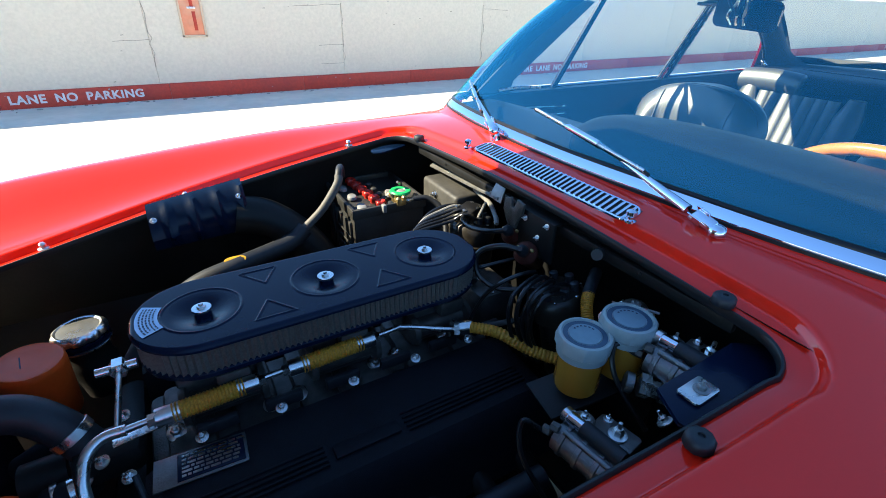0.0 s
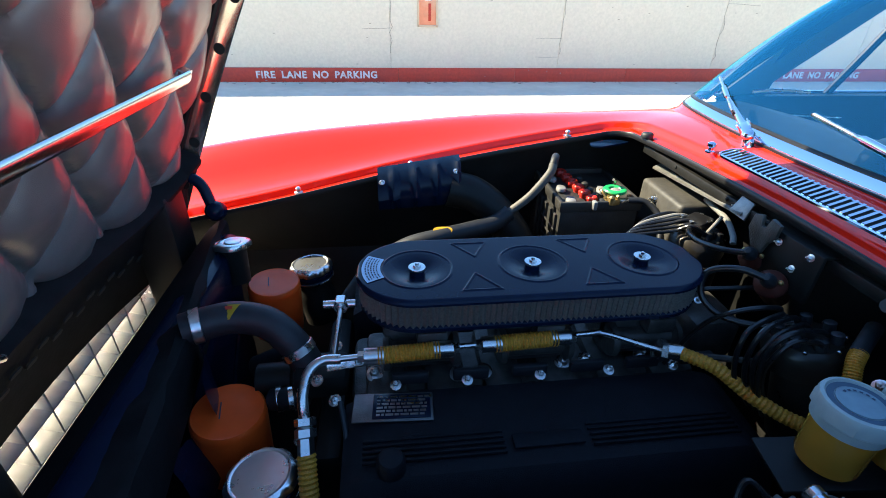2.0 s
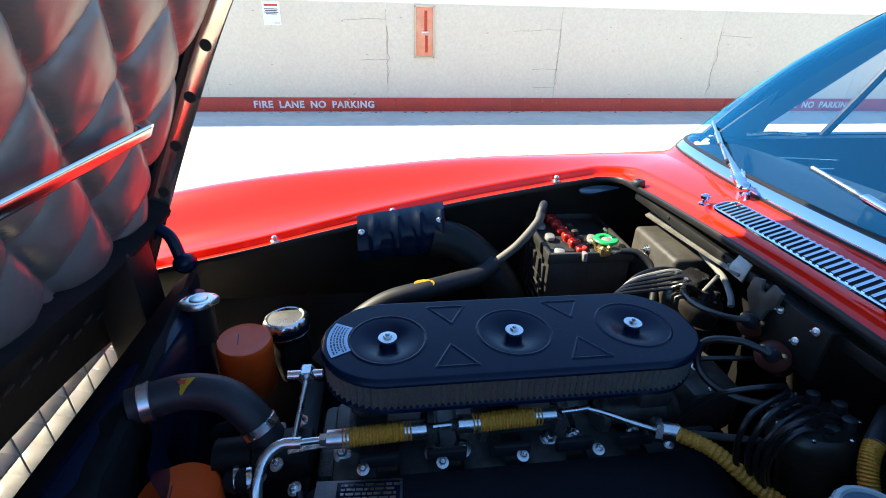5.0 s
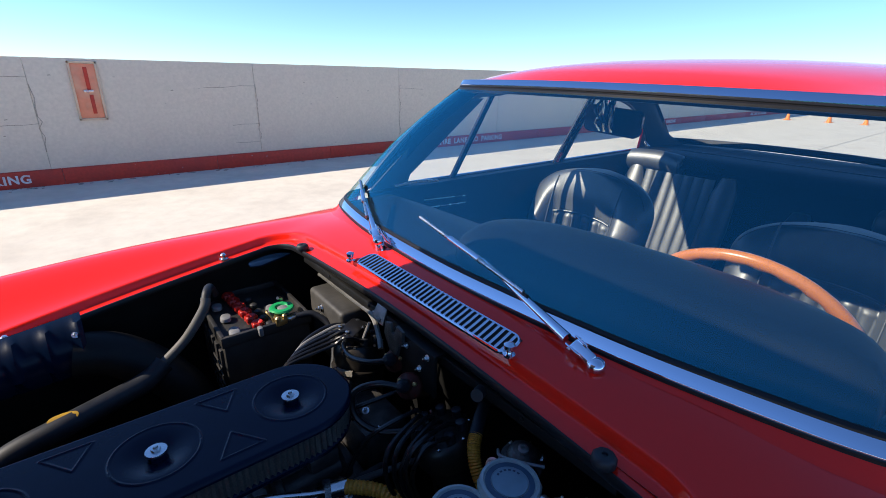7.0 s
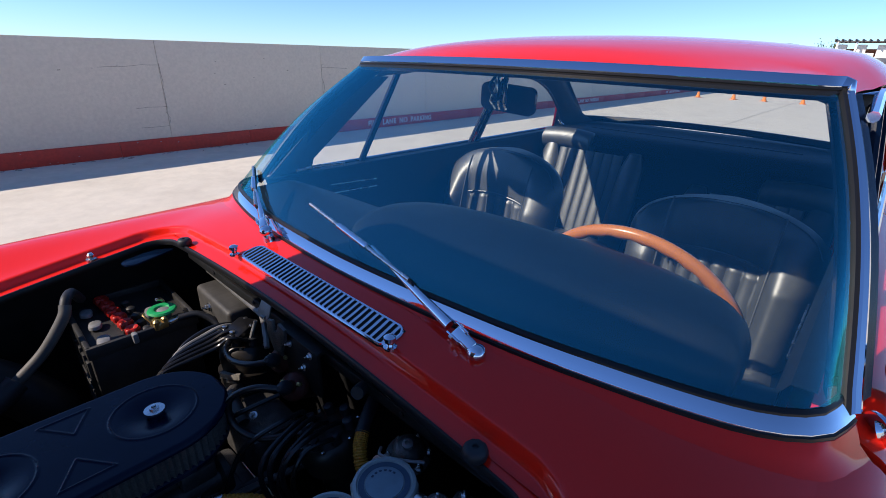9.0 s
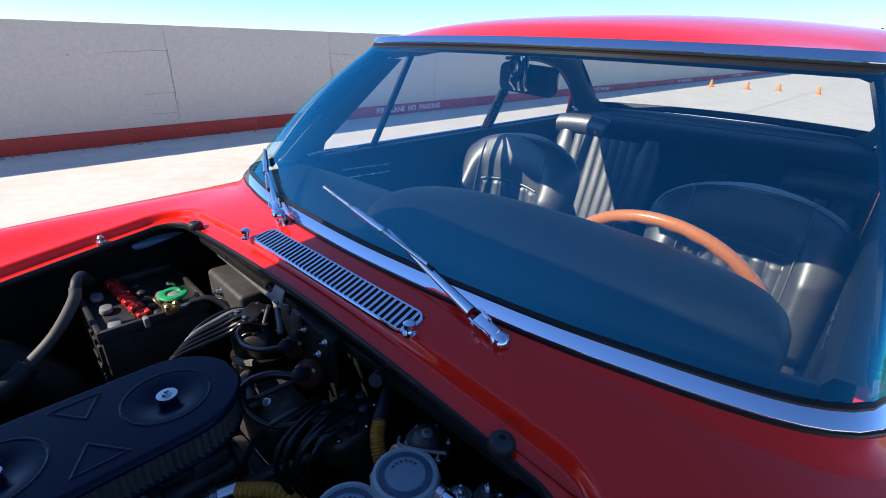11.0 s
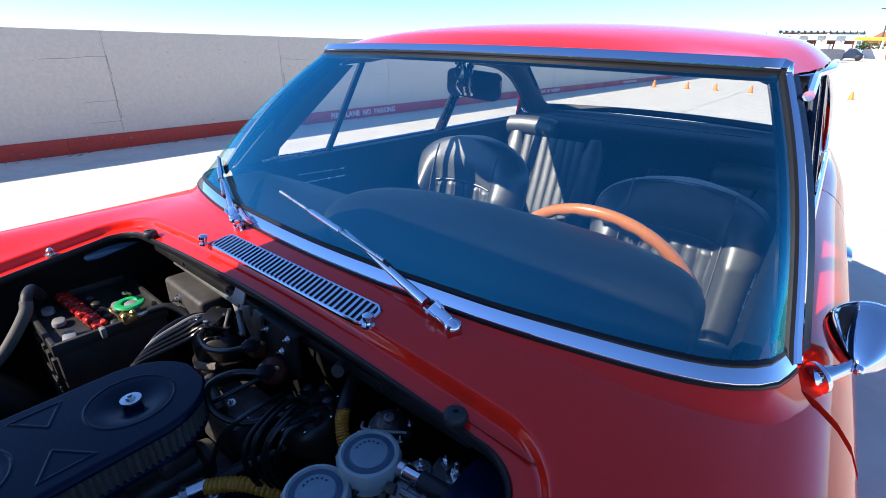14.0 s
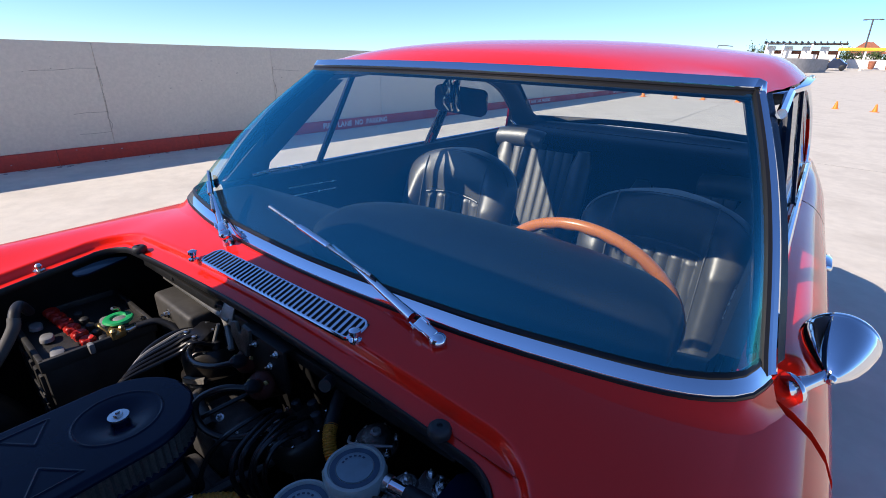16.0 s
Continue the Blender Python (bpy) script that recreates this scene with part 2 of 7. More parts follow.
# ---- building tools ----
def spline(pts):
    """A smooth curve y(x) through the given (x, y)."""
    xs, ys = np.array([p[0] for p in pts], float), np.array([p[1] for p in pts], float)
    slopes = np.gradient(ys, xs)

    def f(x):
        x = min(max(x, xs[0]), xs[-1])
        i = int(min(max(np.searchsorted(xs, x) - 1, 0), len(xs) - 2))
        h = xs[i + 1] - xs[i]
        u = (x - xs[i]) / h
        return float((2 * u**3 - 3 * u**2 + 1) * ys[i] + (u**3 - 2 * u**2 + u) * h * slopes[i]
                     + (-2 * u**3 + 3 * u**2) * ys[i + 1] + (u**3 - u**2) * h * slopes[i + 1])
    return f


def smooth_line(pts, n=8):
    """A Catmull-Rom line through points, n steps a span."""
    p = [Vector(q) for q in pts]
    if len(p) < 3:
        return p
    p = [2 * p[0] - p[1]] + p + [2 * p[-1] - p[-2]]
    out = []
    for i in range(1, len(p) - 2):
        a, b, c, d = p[i - 1:i + 3]
        for k in range(n):
            t = k / n
            out.append(0.5 * (2 * b + (c - a) * t + (2 * a - 5 * b + 4 * c - d) * t * t + (3 * b - a - 3 * c + d) * t**3))
    out.append(p[-2])
    return out


def grid(bm, rows, closed=False, flip=False):
    """Joins rows of points with quads."""
    vs = [[bm.verts.new(p) for p in r] for r in rows]
    for a, b in zip(vs, vs[1:]):
        n = len(a)
        for i in range(n if closed else n - 1):
            j = (i + 1) % n
            q = [a[i], a[j], b[j], b[i]]
            bm.faces.new(q[::-1] if flip else q)
    return vs


def loft(rows, closed=False, flip=False, caps=False):
    bm = bmesh.new()
    vs = grid(bm, rows, closed, flip)
    if caps:
        bm.faces.new(vs[0][::-1] if not flip else vs[0])
        bm.faces.new(vs[-1] if not flip else vs[-1][::-1])
    return bm


def tube(pts, r, seg=10, n=6, bm=None, taper=None, ridges=0.0):
    """A round tube along a smooth line; taper: the end's radius; ridges: every second ring thicker."""
    bm = bm or bmesh.new()
    line = smooth_line(pts, n)
    rings, ref = [], Vector((0.13, 0.31, 0.94))
    for i, p in enumerate(line):
        d = (line[min(i + 1, len(line) - 1)] - line[max(i - 1, 0)]).normalized()
        ref = (ref - d * ref.dot(d)).normalized()
        s = d.cross(ref)
        rr = r if taper is None else r + (taper - r) * i / (len(line) - 1)
        rr *= 1 + (ridges if i % 2 else 0)
        rings.append([p + (ref * math.cos(a) + s * math.sin(a)) * rr for a in [2 * math.pi * k / seg for k in range(seg)]])
    vs = grid(bm, rings, True)
    bm.faces.new(vs[0][::-1])
    bm.faces.new(vs[-1])
    return bm


def lathe(profile, m=Matrix(), seg=24, bm=None):
    """Turns a profile of (radius, height) about z, then places it by m."""
    bm = bm or bmesh.new()
    rings = [[m @ Vector((max(r, 1e-4) * math.cos(a), max(r, 1e-4) * math.sin(a), h)) for a in [2 * math.pi * k / seg for k in range(seg)]] for r, h in profile]
    vs = grid(bm, rings, True)
    bm.faces.new(vs[0][::-1])
    bm.faces.new(vs[-1])
    return bm


def box(size, m=Matrix(), bevel=0.004, bm=None, seg=2):
    """A box with rounded edges, centred, placed by m."""
    b = bmesh.new()
    bmesh.ops.create_cube(b, size=1.0, matrix=Matrix.Diagonal((*size, 1)))
    if bevel:
        bmesh.ops.bevel(b, geom=b.edges[:], offset=min(bevel, min(size) * 0.45), segments=seg, affect="EDGES", profile=0.5)
    b.transform(m)
    return merge(bm, b) if bm else b


def slab(outline, depth, m=Matrix(), bevel=0.002, bm=None):
    """A plate: an outline of (x, y) with its thickness in z, placed by m."""
    b = bmesh.new()
    lo = [b.verts.new((x, y, 0)) for x, y in outline]
    f = b.faces.new(lo)
    ext = bmesh.ops.extrude_face_region(b, geom=[f])
    top = [v for v in ext["geom"] if isinstance(v, bmesh.types.BMVert)]
    for v in top:
        v.co.z += depth
    bmesh.ops.recalc_face_normals(b, faces=b.faces[:])
    if bevel:
        es = [e for e in b.edges if all(v in top for v in e.verts)]
        bmesh.ops.bevel(b, geom=es, offset=bevel, segments=2, affect="EDGES", profile=0.5)
    b.transform(m)
    return merge(bm, b) if bm else b


def merge(a, b):
    tmp = bpy.data.meshes.new("tmp")
    b.to_mesh(tmp)
    a.from_mesh(tmp)
    bpy.data.meshes.remove(tmp)
    b.free()
    return a


def stadium(length, width, n=12):
    """An outline with round ends, along x."""
    r, h = width / 2, length / 2 - width / 2
    return [(h + r * math.cos(a), r * math.sin(a)) for a in [math.pi * (k / n - 0.5) for k in range(n + 1)]] + \
           [(-h + r * math.cos(a), r * math.sin(a)) for a in [math.pi * (k / n + 0.5) for k in range(n + 1)]]


def rounded(w, h, r, n=5):
    out = []
    for cx, cy, a0 in ((w / 2 - r, h / 2 - r, 0), (-w / 2 + r, h / 2 - r, 90), (-w / 2 + r, -h / 2 + r, 180), (w / 2 - r, -h / 2 + r, 270)):
        out += [(cx + r * math.cos(radians(a0 + 90 * k / n)), cy + r * math.sin(radians(a0 + 90 * k / n))) for k in range(n + 1)]
    return out


def along(a, b, up=(0, 0, 1)):
    """A pose at a, with its z axis towards b."""
    a, b = Vector(a), Vector(b)
    return Matrix.Translation(a) @ (b - a).to_track_quat("Z", "Y").to_matrix().to_4x4()


def part(name, bm, mat, parent=None, label="", smooth=True, angle=40):
    """Links a bmesh as one mesh object, under a thing or a part."""
    me = bpy.data.meshes.new(name)
    bmesh.ops.recalc_face_normals(bm, faces=bm.faces[:])
    bm.to_mesh(me)
    bm.free()
    me.materials.append(M[mat] if isinstance(mat, str) else mat)
    if smooth:
        me.shade_smooth()
        me.set_sharp_from_angle(angle=radians(angle))
    ob = new(name, me)
    if parent is not None:
        ob.parent = parent
        root = parent
        base = Matrix.Translation(root.location) if root.type == "EMPTY" else Matrix()
        ob.matrix_parent_inverse = base.inverted()
    if label:
        tagged(ob, label)
    return ob


def thing(name, at, label, category, group="", kind=""):
    """An empty at a thing's base, which parents its parts."""
    e = new(name)
    e.location = at
    e.empty_display_size = 0.1
    return tagged(e, label, category, group, kind)


def structure(name, bm, mat, label, category, smooth=False):
    return tagged(part(name, bm, mat, None, label, smooth), label, category, kind="structure")


def shared(name, me, m, parent):
    """One more piece on a mesh that others use."""
    ob = new(name, me)
    ob.matrix_basis = m
    ob.parent = parent
    return ob


def letters(text, height, width, m, mat, name, parent, label=""):
    """Lettering as thin solid mesh, its lower left corner at m's origin, fitted to the width."""
    c = bpy.data.curves.new("lettering", "FONT")
    c.body, c.size, c.extrude, c.space_character = text, 1.0, 0.01, 1.12
    c.offset = 0.034
    c.space_word = 1.9
    o = bpy.data.objects.new("lettering", c)
    scene.collection.objects.link(o)
    bpy.context.view_layer.update()
    me = bpy.data.meshes.new_from_object(o.evaluated_get(bpy.context.evaluated_depsgraph_get()))
    bpy.data.objects.remove(o)
    bm = bmesh.new()
    bm.from_mesh(me)
    xs, ys = [v.co.x for v in bm.verts], [v.co.y for v in bm.verts]
    x0, x1, y0, y1 = min(xs), max(xs), min(ys), max(ys)
    bm.transform(m @ Matrix.Diagonal((width / (x1 - x0), height / (y1 - y0), 0.15, 1)) @ Matrix.Translation((-x0, -y0, 0)))
    return part(name, bm, mat, parent, label, False)


# ---- the roof deck and its parapet ----
SLOPE, WALL_Y = 0.02, 6.30


def deck_z(y):
    return SLOPE * (min(max(y, -12.0), WALL_Y) - WALL_Y)


def deck_far(x, y):
    """The deck's height with its gentle rise towards the far end."""
    return deck_z(y) + 0.025 * min(max(x - 45.0, 0.0), 45.0)


bm = bmesh.new()
ys = [-900, -12] + [-12 + 0.6 * k for k in range(1, 30)] + [WALL_Y, 60, 900]
xs = [-900, -60, -20] + [-10 + 1.0 * k for k in range(45)] + [45, 52, 60, 75, 90, 160, 1500]
grid(bm, [[(x, y, deck_far(x, y)) for x in xs] for y in ys])
deck = structure("ground", bm, "deck", "pale sun-bleached concrete parking deck with faint stains", "ground", True)

# saw-cut joints in the deck, a hair above it
bm = bmesh.new()
for x in (9.0, 15.5, 28.0, 40.0):
    grid(bm, [[(x + k * 0.012, y, deck_z(y) + 0.004) for k in range(2)] for y in (-12, -6, 0, 3, 6.2)])
for y in (-3.2, 2.6):
    grid(bm, [[(x, y + k * 0.012, deck_z(y) + 0.004) for k in range(2)] for x in (6, 20, 40, 44)])
structure("trim", bm, "joint", "thin dark saw-cut joints in the concrete deck", "joint")

WALL_TOP, KERB_TOP = 1.245, 0.165
bm = bmesh.new()
box((140, 0.16, WALL_TOP - 0.02), pose(0, WALL_Y + 0.155, (WALL_TOP - 0.02) / 2 - 0.05), 0.004, bm)
wall = structure("wall_north", bm, "joint", "long beige painted concrete parapet wall with fine vertical joints", "wall")
PANEL, JOINT0 = 2.168, 0.055
bm = box((PANEL - 0.0016, 0.05, WALL_TOP + 0.02), pose(0, 0, 0), 0.004)
tmp = part("panel", bm, "concrete_wall", wall)
panel_mesh = tmp.data
tmp.matrix_basis = pose(JOINT0 + PANEL / 2, WALL_Y + 0.055, (WALL_TOP - 0.02) / 2)
for k in list(range(-12, 0)) + list(range(1, 28)):
    shared("panel", panel_mesh, pose(JOINT0 + PANEL * (k + 0.5), WALL_Y + 0.055 + 0.0015 * ((k * 7) % 3 - 1), (WALL_TOP - 0.02) / 2), wall)

# cracks that branch from the joints
rng = random.Random(4)
bm = bmesh.new()
for x, z, n, lean in ((0.055, 1.06, 5, -1), (2.22, 0.98, 6, -1), (0.06, 0.62, 3, -1), (2.23, 0.52, 3, -1), (4.40, 0.95, 4, 1), (2.22, 0.3, 3, -1), (6.56, 0.7, 4, -1)):
    p = [(x, z)]
    for k in range(n):
        p.append((p[-1][0] + lean * rng.uniform(0.07, 0.13), p[-1][1] - rng.uniform(-0.004, 0.012)))
    grid(bm, [[(a, WALL_Y + 0.0275, b), (a, WALL_Y + 0.0275, b + 0.005)] for a, b in p])
for x in (0.055, 2.223, 4.391):
    p = [(x, 1.0)]
    for k in range(9):
        p.append((x + rng.uniform(-0.012, 0.03), p[-1][1] - rng.uniform(0.05, 0.11)))
    grid(bm, [[(a, WALL_Y + 0.0275, b), (a + rng.uniform(0.005, 0.011), WALL_Y + 0.0275, b)] for a, b in p])
for k in range(60):
    a, b, s = rng.uniform(-3, 9), rng.uniform(0.2, 1.15), rng.uniform(0.006, 0.02)
    grid(bm, [[(a, WALL_Y + 0.0275, b), (a + s * 1.6, WALL_Y + 0.0275, b + s * 0.2)], [(a, WALL_Y + 0.0275, b + s * 0.5), (a + s * 1.2, WALL_Y + 0.0275, b + s * 0.6)]])
part("crack", bm, "crack", wall, "hairline cracks and chips in the wall", False)

# red kerb
bm = box((80, 0.09, KERB_TOP - 0.006), pose(20, WALL_Y + 0.052, KERB_TOP / 2 - 0.004), 0.003)
kerb = structure("trim", bm, "joint", "red painted concrete kerb along the wall, lettered fire lane no parking", "kerb")
bm = box((1.516, 0.11, KERB_TOP + 0.02), pose(0, 0, 0), 0.006)
tmp = part("kerb_stone", bm, "kerb_red", kerb)
kerb_mesh = tmp.data
tmp.matrix_basis = pose(0.9, WALL_Y + 0.055, KERB_TOP / 2 - 0.01)
for k in list(range(-9, 0)) + list(range(1, 38)):
    shared("kerb_stone", kerb_mesh, pose(0.9 + 1.518 * k, WALL_Y + 0.055, KERB_TOP / 2 - 0.01), kerb)
for x in (-8.40, -1.60, 5.20, 12.0, 18.8, 25.6):
    letters("FIRE LANE NO PARKING", 0.088, 1.475, pose(x, WALL_Y - 0.002, 0.043, 90, 0, 0), "kerb_white", "stencil_lettering", kerb, "worn white stencilled lettering")
# chips and scuffs on the kerb face
bm = bmesh.new()
for k in range(40):
    a, b, s = rng.uniform(-4, 12), rng.uniform(0.005, 0.15), rng.uniform(0.004, 0.012)
    grid(bm, [[(a, WALL_Y - 0.002, b), (a + s * 2, WALL_Y - 0.002, b)], [(a + s * 0.4, WALL_Y - 0.002, b + s * 0.7), (a + s * 1.5, WALL_Y - 0.002, b + s)]])
part("paint_chip", bm, "rope", kerb, "bare grey chips in the red paint", False)
# dirt and leaf litter along the kerb foot
bm = bmesh.new()
for k in range(150):
    a, b = rng.uniform(-4, 9), WALL_Y - abs(rng.gauss(0, 0.06)) - 0.01
    box((rng.uniform(0.008, 0.05), rng.uniform(0.005, 0.015), 0.006), pose(a, b, deck_z(b) + 0.002, 0, 0, rng.uniform(-20, 20)), 0, bm)
tagged(part("litter", bm, "joint", None, "", False), "dark grit and leaf litter along the kerb foot", "litter", kind="stuff")

# fire hose cabinet let into the wall
cab = thing("hose_cabinet", (0.514, WALL_Y + 0.03, 0.64), "faded pink and beige metal fire hose cabinet set in the wall", "cabinet")
fy = WALL_Y + 0.022
bm = bmesh.new()
for cx, cz, w, h in ((0.402, 0.928, 0.022, 0.58), (0.628, 0.928, 0.022, 0.58), (0.515, 0.649, 0.248, 0.022), (0.515, 1.207, 0.248, 0.022)):
    box((w, 0.03, h), pose(cx, fy, cz), 0.004, bm)
M["cab"] = material("faded_cabinet_paint", (0.58, 0.44, 0.31), 0.5, grain=0.06, scale=20, stains=0.5, stain_scale=6, stain_color=(0.56, 0.30, 0.16))
M["cab_red"] = material("faded_red_paint", (0.70, 0.25, 0.14), 0.5, grain=0.1, scale=14, stains=0.7, stain_scale=5, stain_color=(0.58, 0.42, 0.28))
part("frame", bm, "cab", cab)
door = part("door", box((0.205, 0.016, 0.535), pose(0.515, fy + 0.004, 0.928), 0.003), "cab_red", cab)
part("slot", box((0.034, 0.008, 0.23), pose(0.532, fy - 0.006, 1.05), 0.002), "kerb_red", door, "dark red slot")
part("slot", box((0.034, 0.008, 0.19), pose(0.540, fy - 0.006, 0.80), 0.002), "kerb_red", door, "dark red slot")
bm = box((0.085, 0.018, 0.022), pose(0.525, fy - 0.014, 0.93), 0.004)
lathe([(0.014, 0), (0.014, 0.01), (0.008, 0.016)], pose(0.515, fy - 0.018, 0.93, 90), 12, bm)
part("handle", bm, "steel", door, "bright metal latch handle")

# paper notice on the wall
notice = thing("wall_notice", (-1.253, WALL_Y + 0.025, 0.977), "white paper notice with a red heading on the wall", "sign")
ny = WALL_Y + 0.026
part("sheet", box((0.195, 0.003, 0.245), pose(-1.253, ny, 1.099), 0), "white_print", notice)
bm = bmesh.new()
box((0.15, 0.002, 0.022), pose(-1.253, ny - 0.003, 1.185), 0, bm)
part("heading_bar", bm, "red_ink", notice)
for k, w in enumerate((0.15, 0.13, 0.155, 0.12)):
    part("text_bar", box((w, 0.002, 0.009), pose(-1.253, ny - 0.003, 1.145 - 0.017 * k), 0), "ink", notice)
part("text_bar", box((0.06, 0.002, 0.006), pose(-1.2, ny - 0.003, 1.0), 0), "ink", notice)

# traffic cones
def cone(x, y, lean):
    z = deck_z(y)
    c = thing("traffic_cone", (x, y, z), "small orange plastic traffic cone on the concrete deck", "cone", "traffic cones on the deck")
    part("base", box((0.19, 0.19, 0.016), pose(x, y, z + 0.008, 0, 0, lean * 20), 0.005), "cone", c)
    part("body", lathe([(0.078, 0.016), (0.072, 0.024), (0.025, 0.235), (0.021, 0.242), (0.015, 0.242)], pose(x, y, z), 16), "cone", c)


for k, (x, y) in enumerate(((21.2, -0.40), (21.2, -1.42), (19.0, 5.25), (19.5, 4.25), (20.0, 3.42), (20.3, 2.36), (22.5, -4.6), (22.2, -7.0))):
    cone(x, y, k)

# painted bay lines far down the deck
bm = bmesh.new()
for x0, y0, x1, y1 in ((30, -3.5, 37, -3.9), (39, -7, 41, -2.5), (43, -8, 44, -4)):
    d = Vector((x1 - x0, y1 - y0)).normalized()
    o = Vector((-d.y, d.x)) * 0.06
    grid(bm, [[(x0 - o.x, y0 - o.y, deck_z(y0) + 0.006), (x0 + o.x, y0 + o.y, deck_z(y0) + 0.006)], [(x1 - o.x, y1 - o.y, deck_z(y1) + 0.006), (x1 + o.x, y1 + o.y, deck_z(y1) + 0.006)]])
tagged(part("bay_line", bm, "yellow_paint", None, "", False), "worn yellow parking lines on the deck", "line", kind="stuff")

# ---- what stands beyond the deck ----
FX = 62.0
gz = deck_z(0)
ramp = thing("ramp_wall", (FX, 2, gz), "grey curved concrete ramp wall at the far end of the deck", "wall")
rows = []
for k in range(17):
    a = k / 16
    x = FX + 5 * (2 * a - 1) ** 4 + 3 * a
    y = 10.0 - 9.4 * a
    rows.append([(x, y, gz), (x, y, gz + 1.95), (x + 0.25, y, gz + 1.95), (x + 0.25, y, gz)])
part("barrier", loft(rows), "grey_wall", ramp, "", True)
part("kerb_strip", box((0.2, 6, 0.12), pose(FX - 0.2, 5.6, gz + 0.06), 0.02), "kerb_red", ramp, "faint red painted foot")

bld = thing("terrace_building", (86, 4, gz), "white rendered building with terracotta panels under a slatted dark canopy", "building")
part("wall", box((6, 8.4, 3.2), pose(90, 4.2, gz + 1.6), 0.02), "tile", bld, "terracotta wall behind the piers")
for k in range(4):
    part("pier", box((1.0, 0.95, 3.7), pose(86.5, 7.7 - 2.05 * k, gz + 1.85), 0.05), "white_wall", bld)
    part("parapet", box((0.6, 1.0, 0.8), pose(86.2, 6.8 - 2.05 * k, gz + 2.3), 0.05), "white_wall", bld)
canopy = part("canopy", box((4, 9.4, 0.16), pose(87, 3.9, gz + 4.05), 0.02), "pole", bld, "dark slatted canopy")
for k in range(14):
    part("slat", box((5, 0.12, 0.22), pose(87, 8.5 - 0.7 * k, gz + 4.22), 0.01), "pole", canopy)
for y in (-0.1, 3.0, 6.2, 8.2):
    part("post", box((0.2, 0.2, 4.0), pose(85, y, gz + 2.0), 0.01), "white_wall", bld)

low = thing("planter_wall", (89.5, -10, gz + 1.1), "low white wall along the far deck edge", "wall")
part("wall", box((0.4, 24, 2.2), pose(89.5, -13.2, gz + 1.1), 0.02), "white_wall", low)

house = thing("house", (120, -4, gz), "far house with a terracotta hipped roof", "house")
part("wall", box((8, 4.6, 3.6), pose(122, -4, gz + 1.8), 0.02), "white_wall", house)
bm = bmesh.new()
v = [bm.verts.new(p) for p in ((117.5, -6.9, gz + 3.5), (126.5, -6.9, gz + 3.5), (126.5, -1.1, gz + 3.5), (117.5, -1.1, gz + 3.5), (122, -4.6, gz + 5.5), (122, -3.4, gz + 5.5))]
for f in ((0, 1, 4), (1, 2, 5, 4), (2, 3, 5), (3, 0, 4, 5), (3, 2, 1, 0)):
    bm.faces.new([v[i] for i in f])
part("roof", bm, "tile", house, "", False)

band = thing("yellow_beam", (80, -10, gz), "long yellow clearance beam on posts", "beam")
part("beam", box((0.4, 22, 0.36), pose(80, -10.9, gz + 3.25), 0.02), "yellow_paint", band)
for y in (-2.6, -9, -17):
    part("post", box((0.2, 0.2, 3.1), pose(80, y, gz + 1.55), 0.01), "white_wall", band)
for y in (-3.9, -5.7):
    pl = thing("planter_pot", (88, y, deck_far(88, y)), "large orange terracotta pot with a small shrub", "pot", "pots by the far wall")
    part("pot", lathe([(0.2, 0), (0.32, 0.15), (0.36, 0.6), (0.42, 1.0), (0.32, 1.02)], pose(88, y, deck_far(88, y)), 16), "tile", pl)

lamp = thing("street_lamp", (95, -3.0, gz), "tall dark lamp post with two arms", "street lamp")
part("pole", tube([(95, -3.0, gz), (95, -2.7, gz + 7.5)], 0.10, 8), "pole", lamp)
part("arm", box((0.18, 2.0, 0.10), pose(95, -2.75, gz + 7.5), 0.02), "pole", lamp)
for dy in (-0.9, 0.9):
    part("lamp_head", box((0.3, 0.5, 0.14), pose(95, -2.75 + dy, gz + 7.45), 0.04), "pole", lamp)
lamp2 = thing("street_lamp", (130, 22, gz), "far lamp post with one curved arm", "street lamp")
part("pole", tube([(130, 22, gz), (130, 22, gz + 4.4), (130, 21.4, gz + 5.0), (130, 19, gz + 4.8)], 0.10, 6), "pole", lamp2)

FCY = 0.0
gz += 0.8
far_car = thing("parked_car", (77, FCY, gz), "dark car parked at the far end of the deck", "car")
rows = []
for x, h, w in ((-2.1, 0.55, 0.5), (-2.0, 0.75, 0.8), (-1.0, 0.9, 0.88), (-0.5, 1.35, 0.75), (0.6, 1.4, 0.75), (1.5, 0.95, 0.88), (2.0, 0.8, 0.8), (2.1, 0.5, 0.5)):
    rows.append([(77 + v * w, FCY - x * 0.6, gz + 0.25 + (h - 0.25) * (1 - abs(v) ** 4)) for v in (-1, -0.9, -0.6, 0, 0.6, 0.9, 1)])
part("body", loft(rows), "car_blue", far_car)
for dx in (-0.75, 0.75):
    for dy in (-0.8, 0.8):
        part("wheel", lathe([(0.3, -0.1), (0.33, -0.08), (0.33, 0.08), (0.3, 0.1)], pose(77 + dx, FCY + dy, gz + 0.33, 0, 90, 0), 14), "rubber", far_car)


gz += 0.3


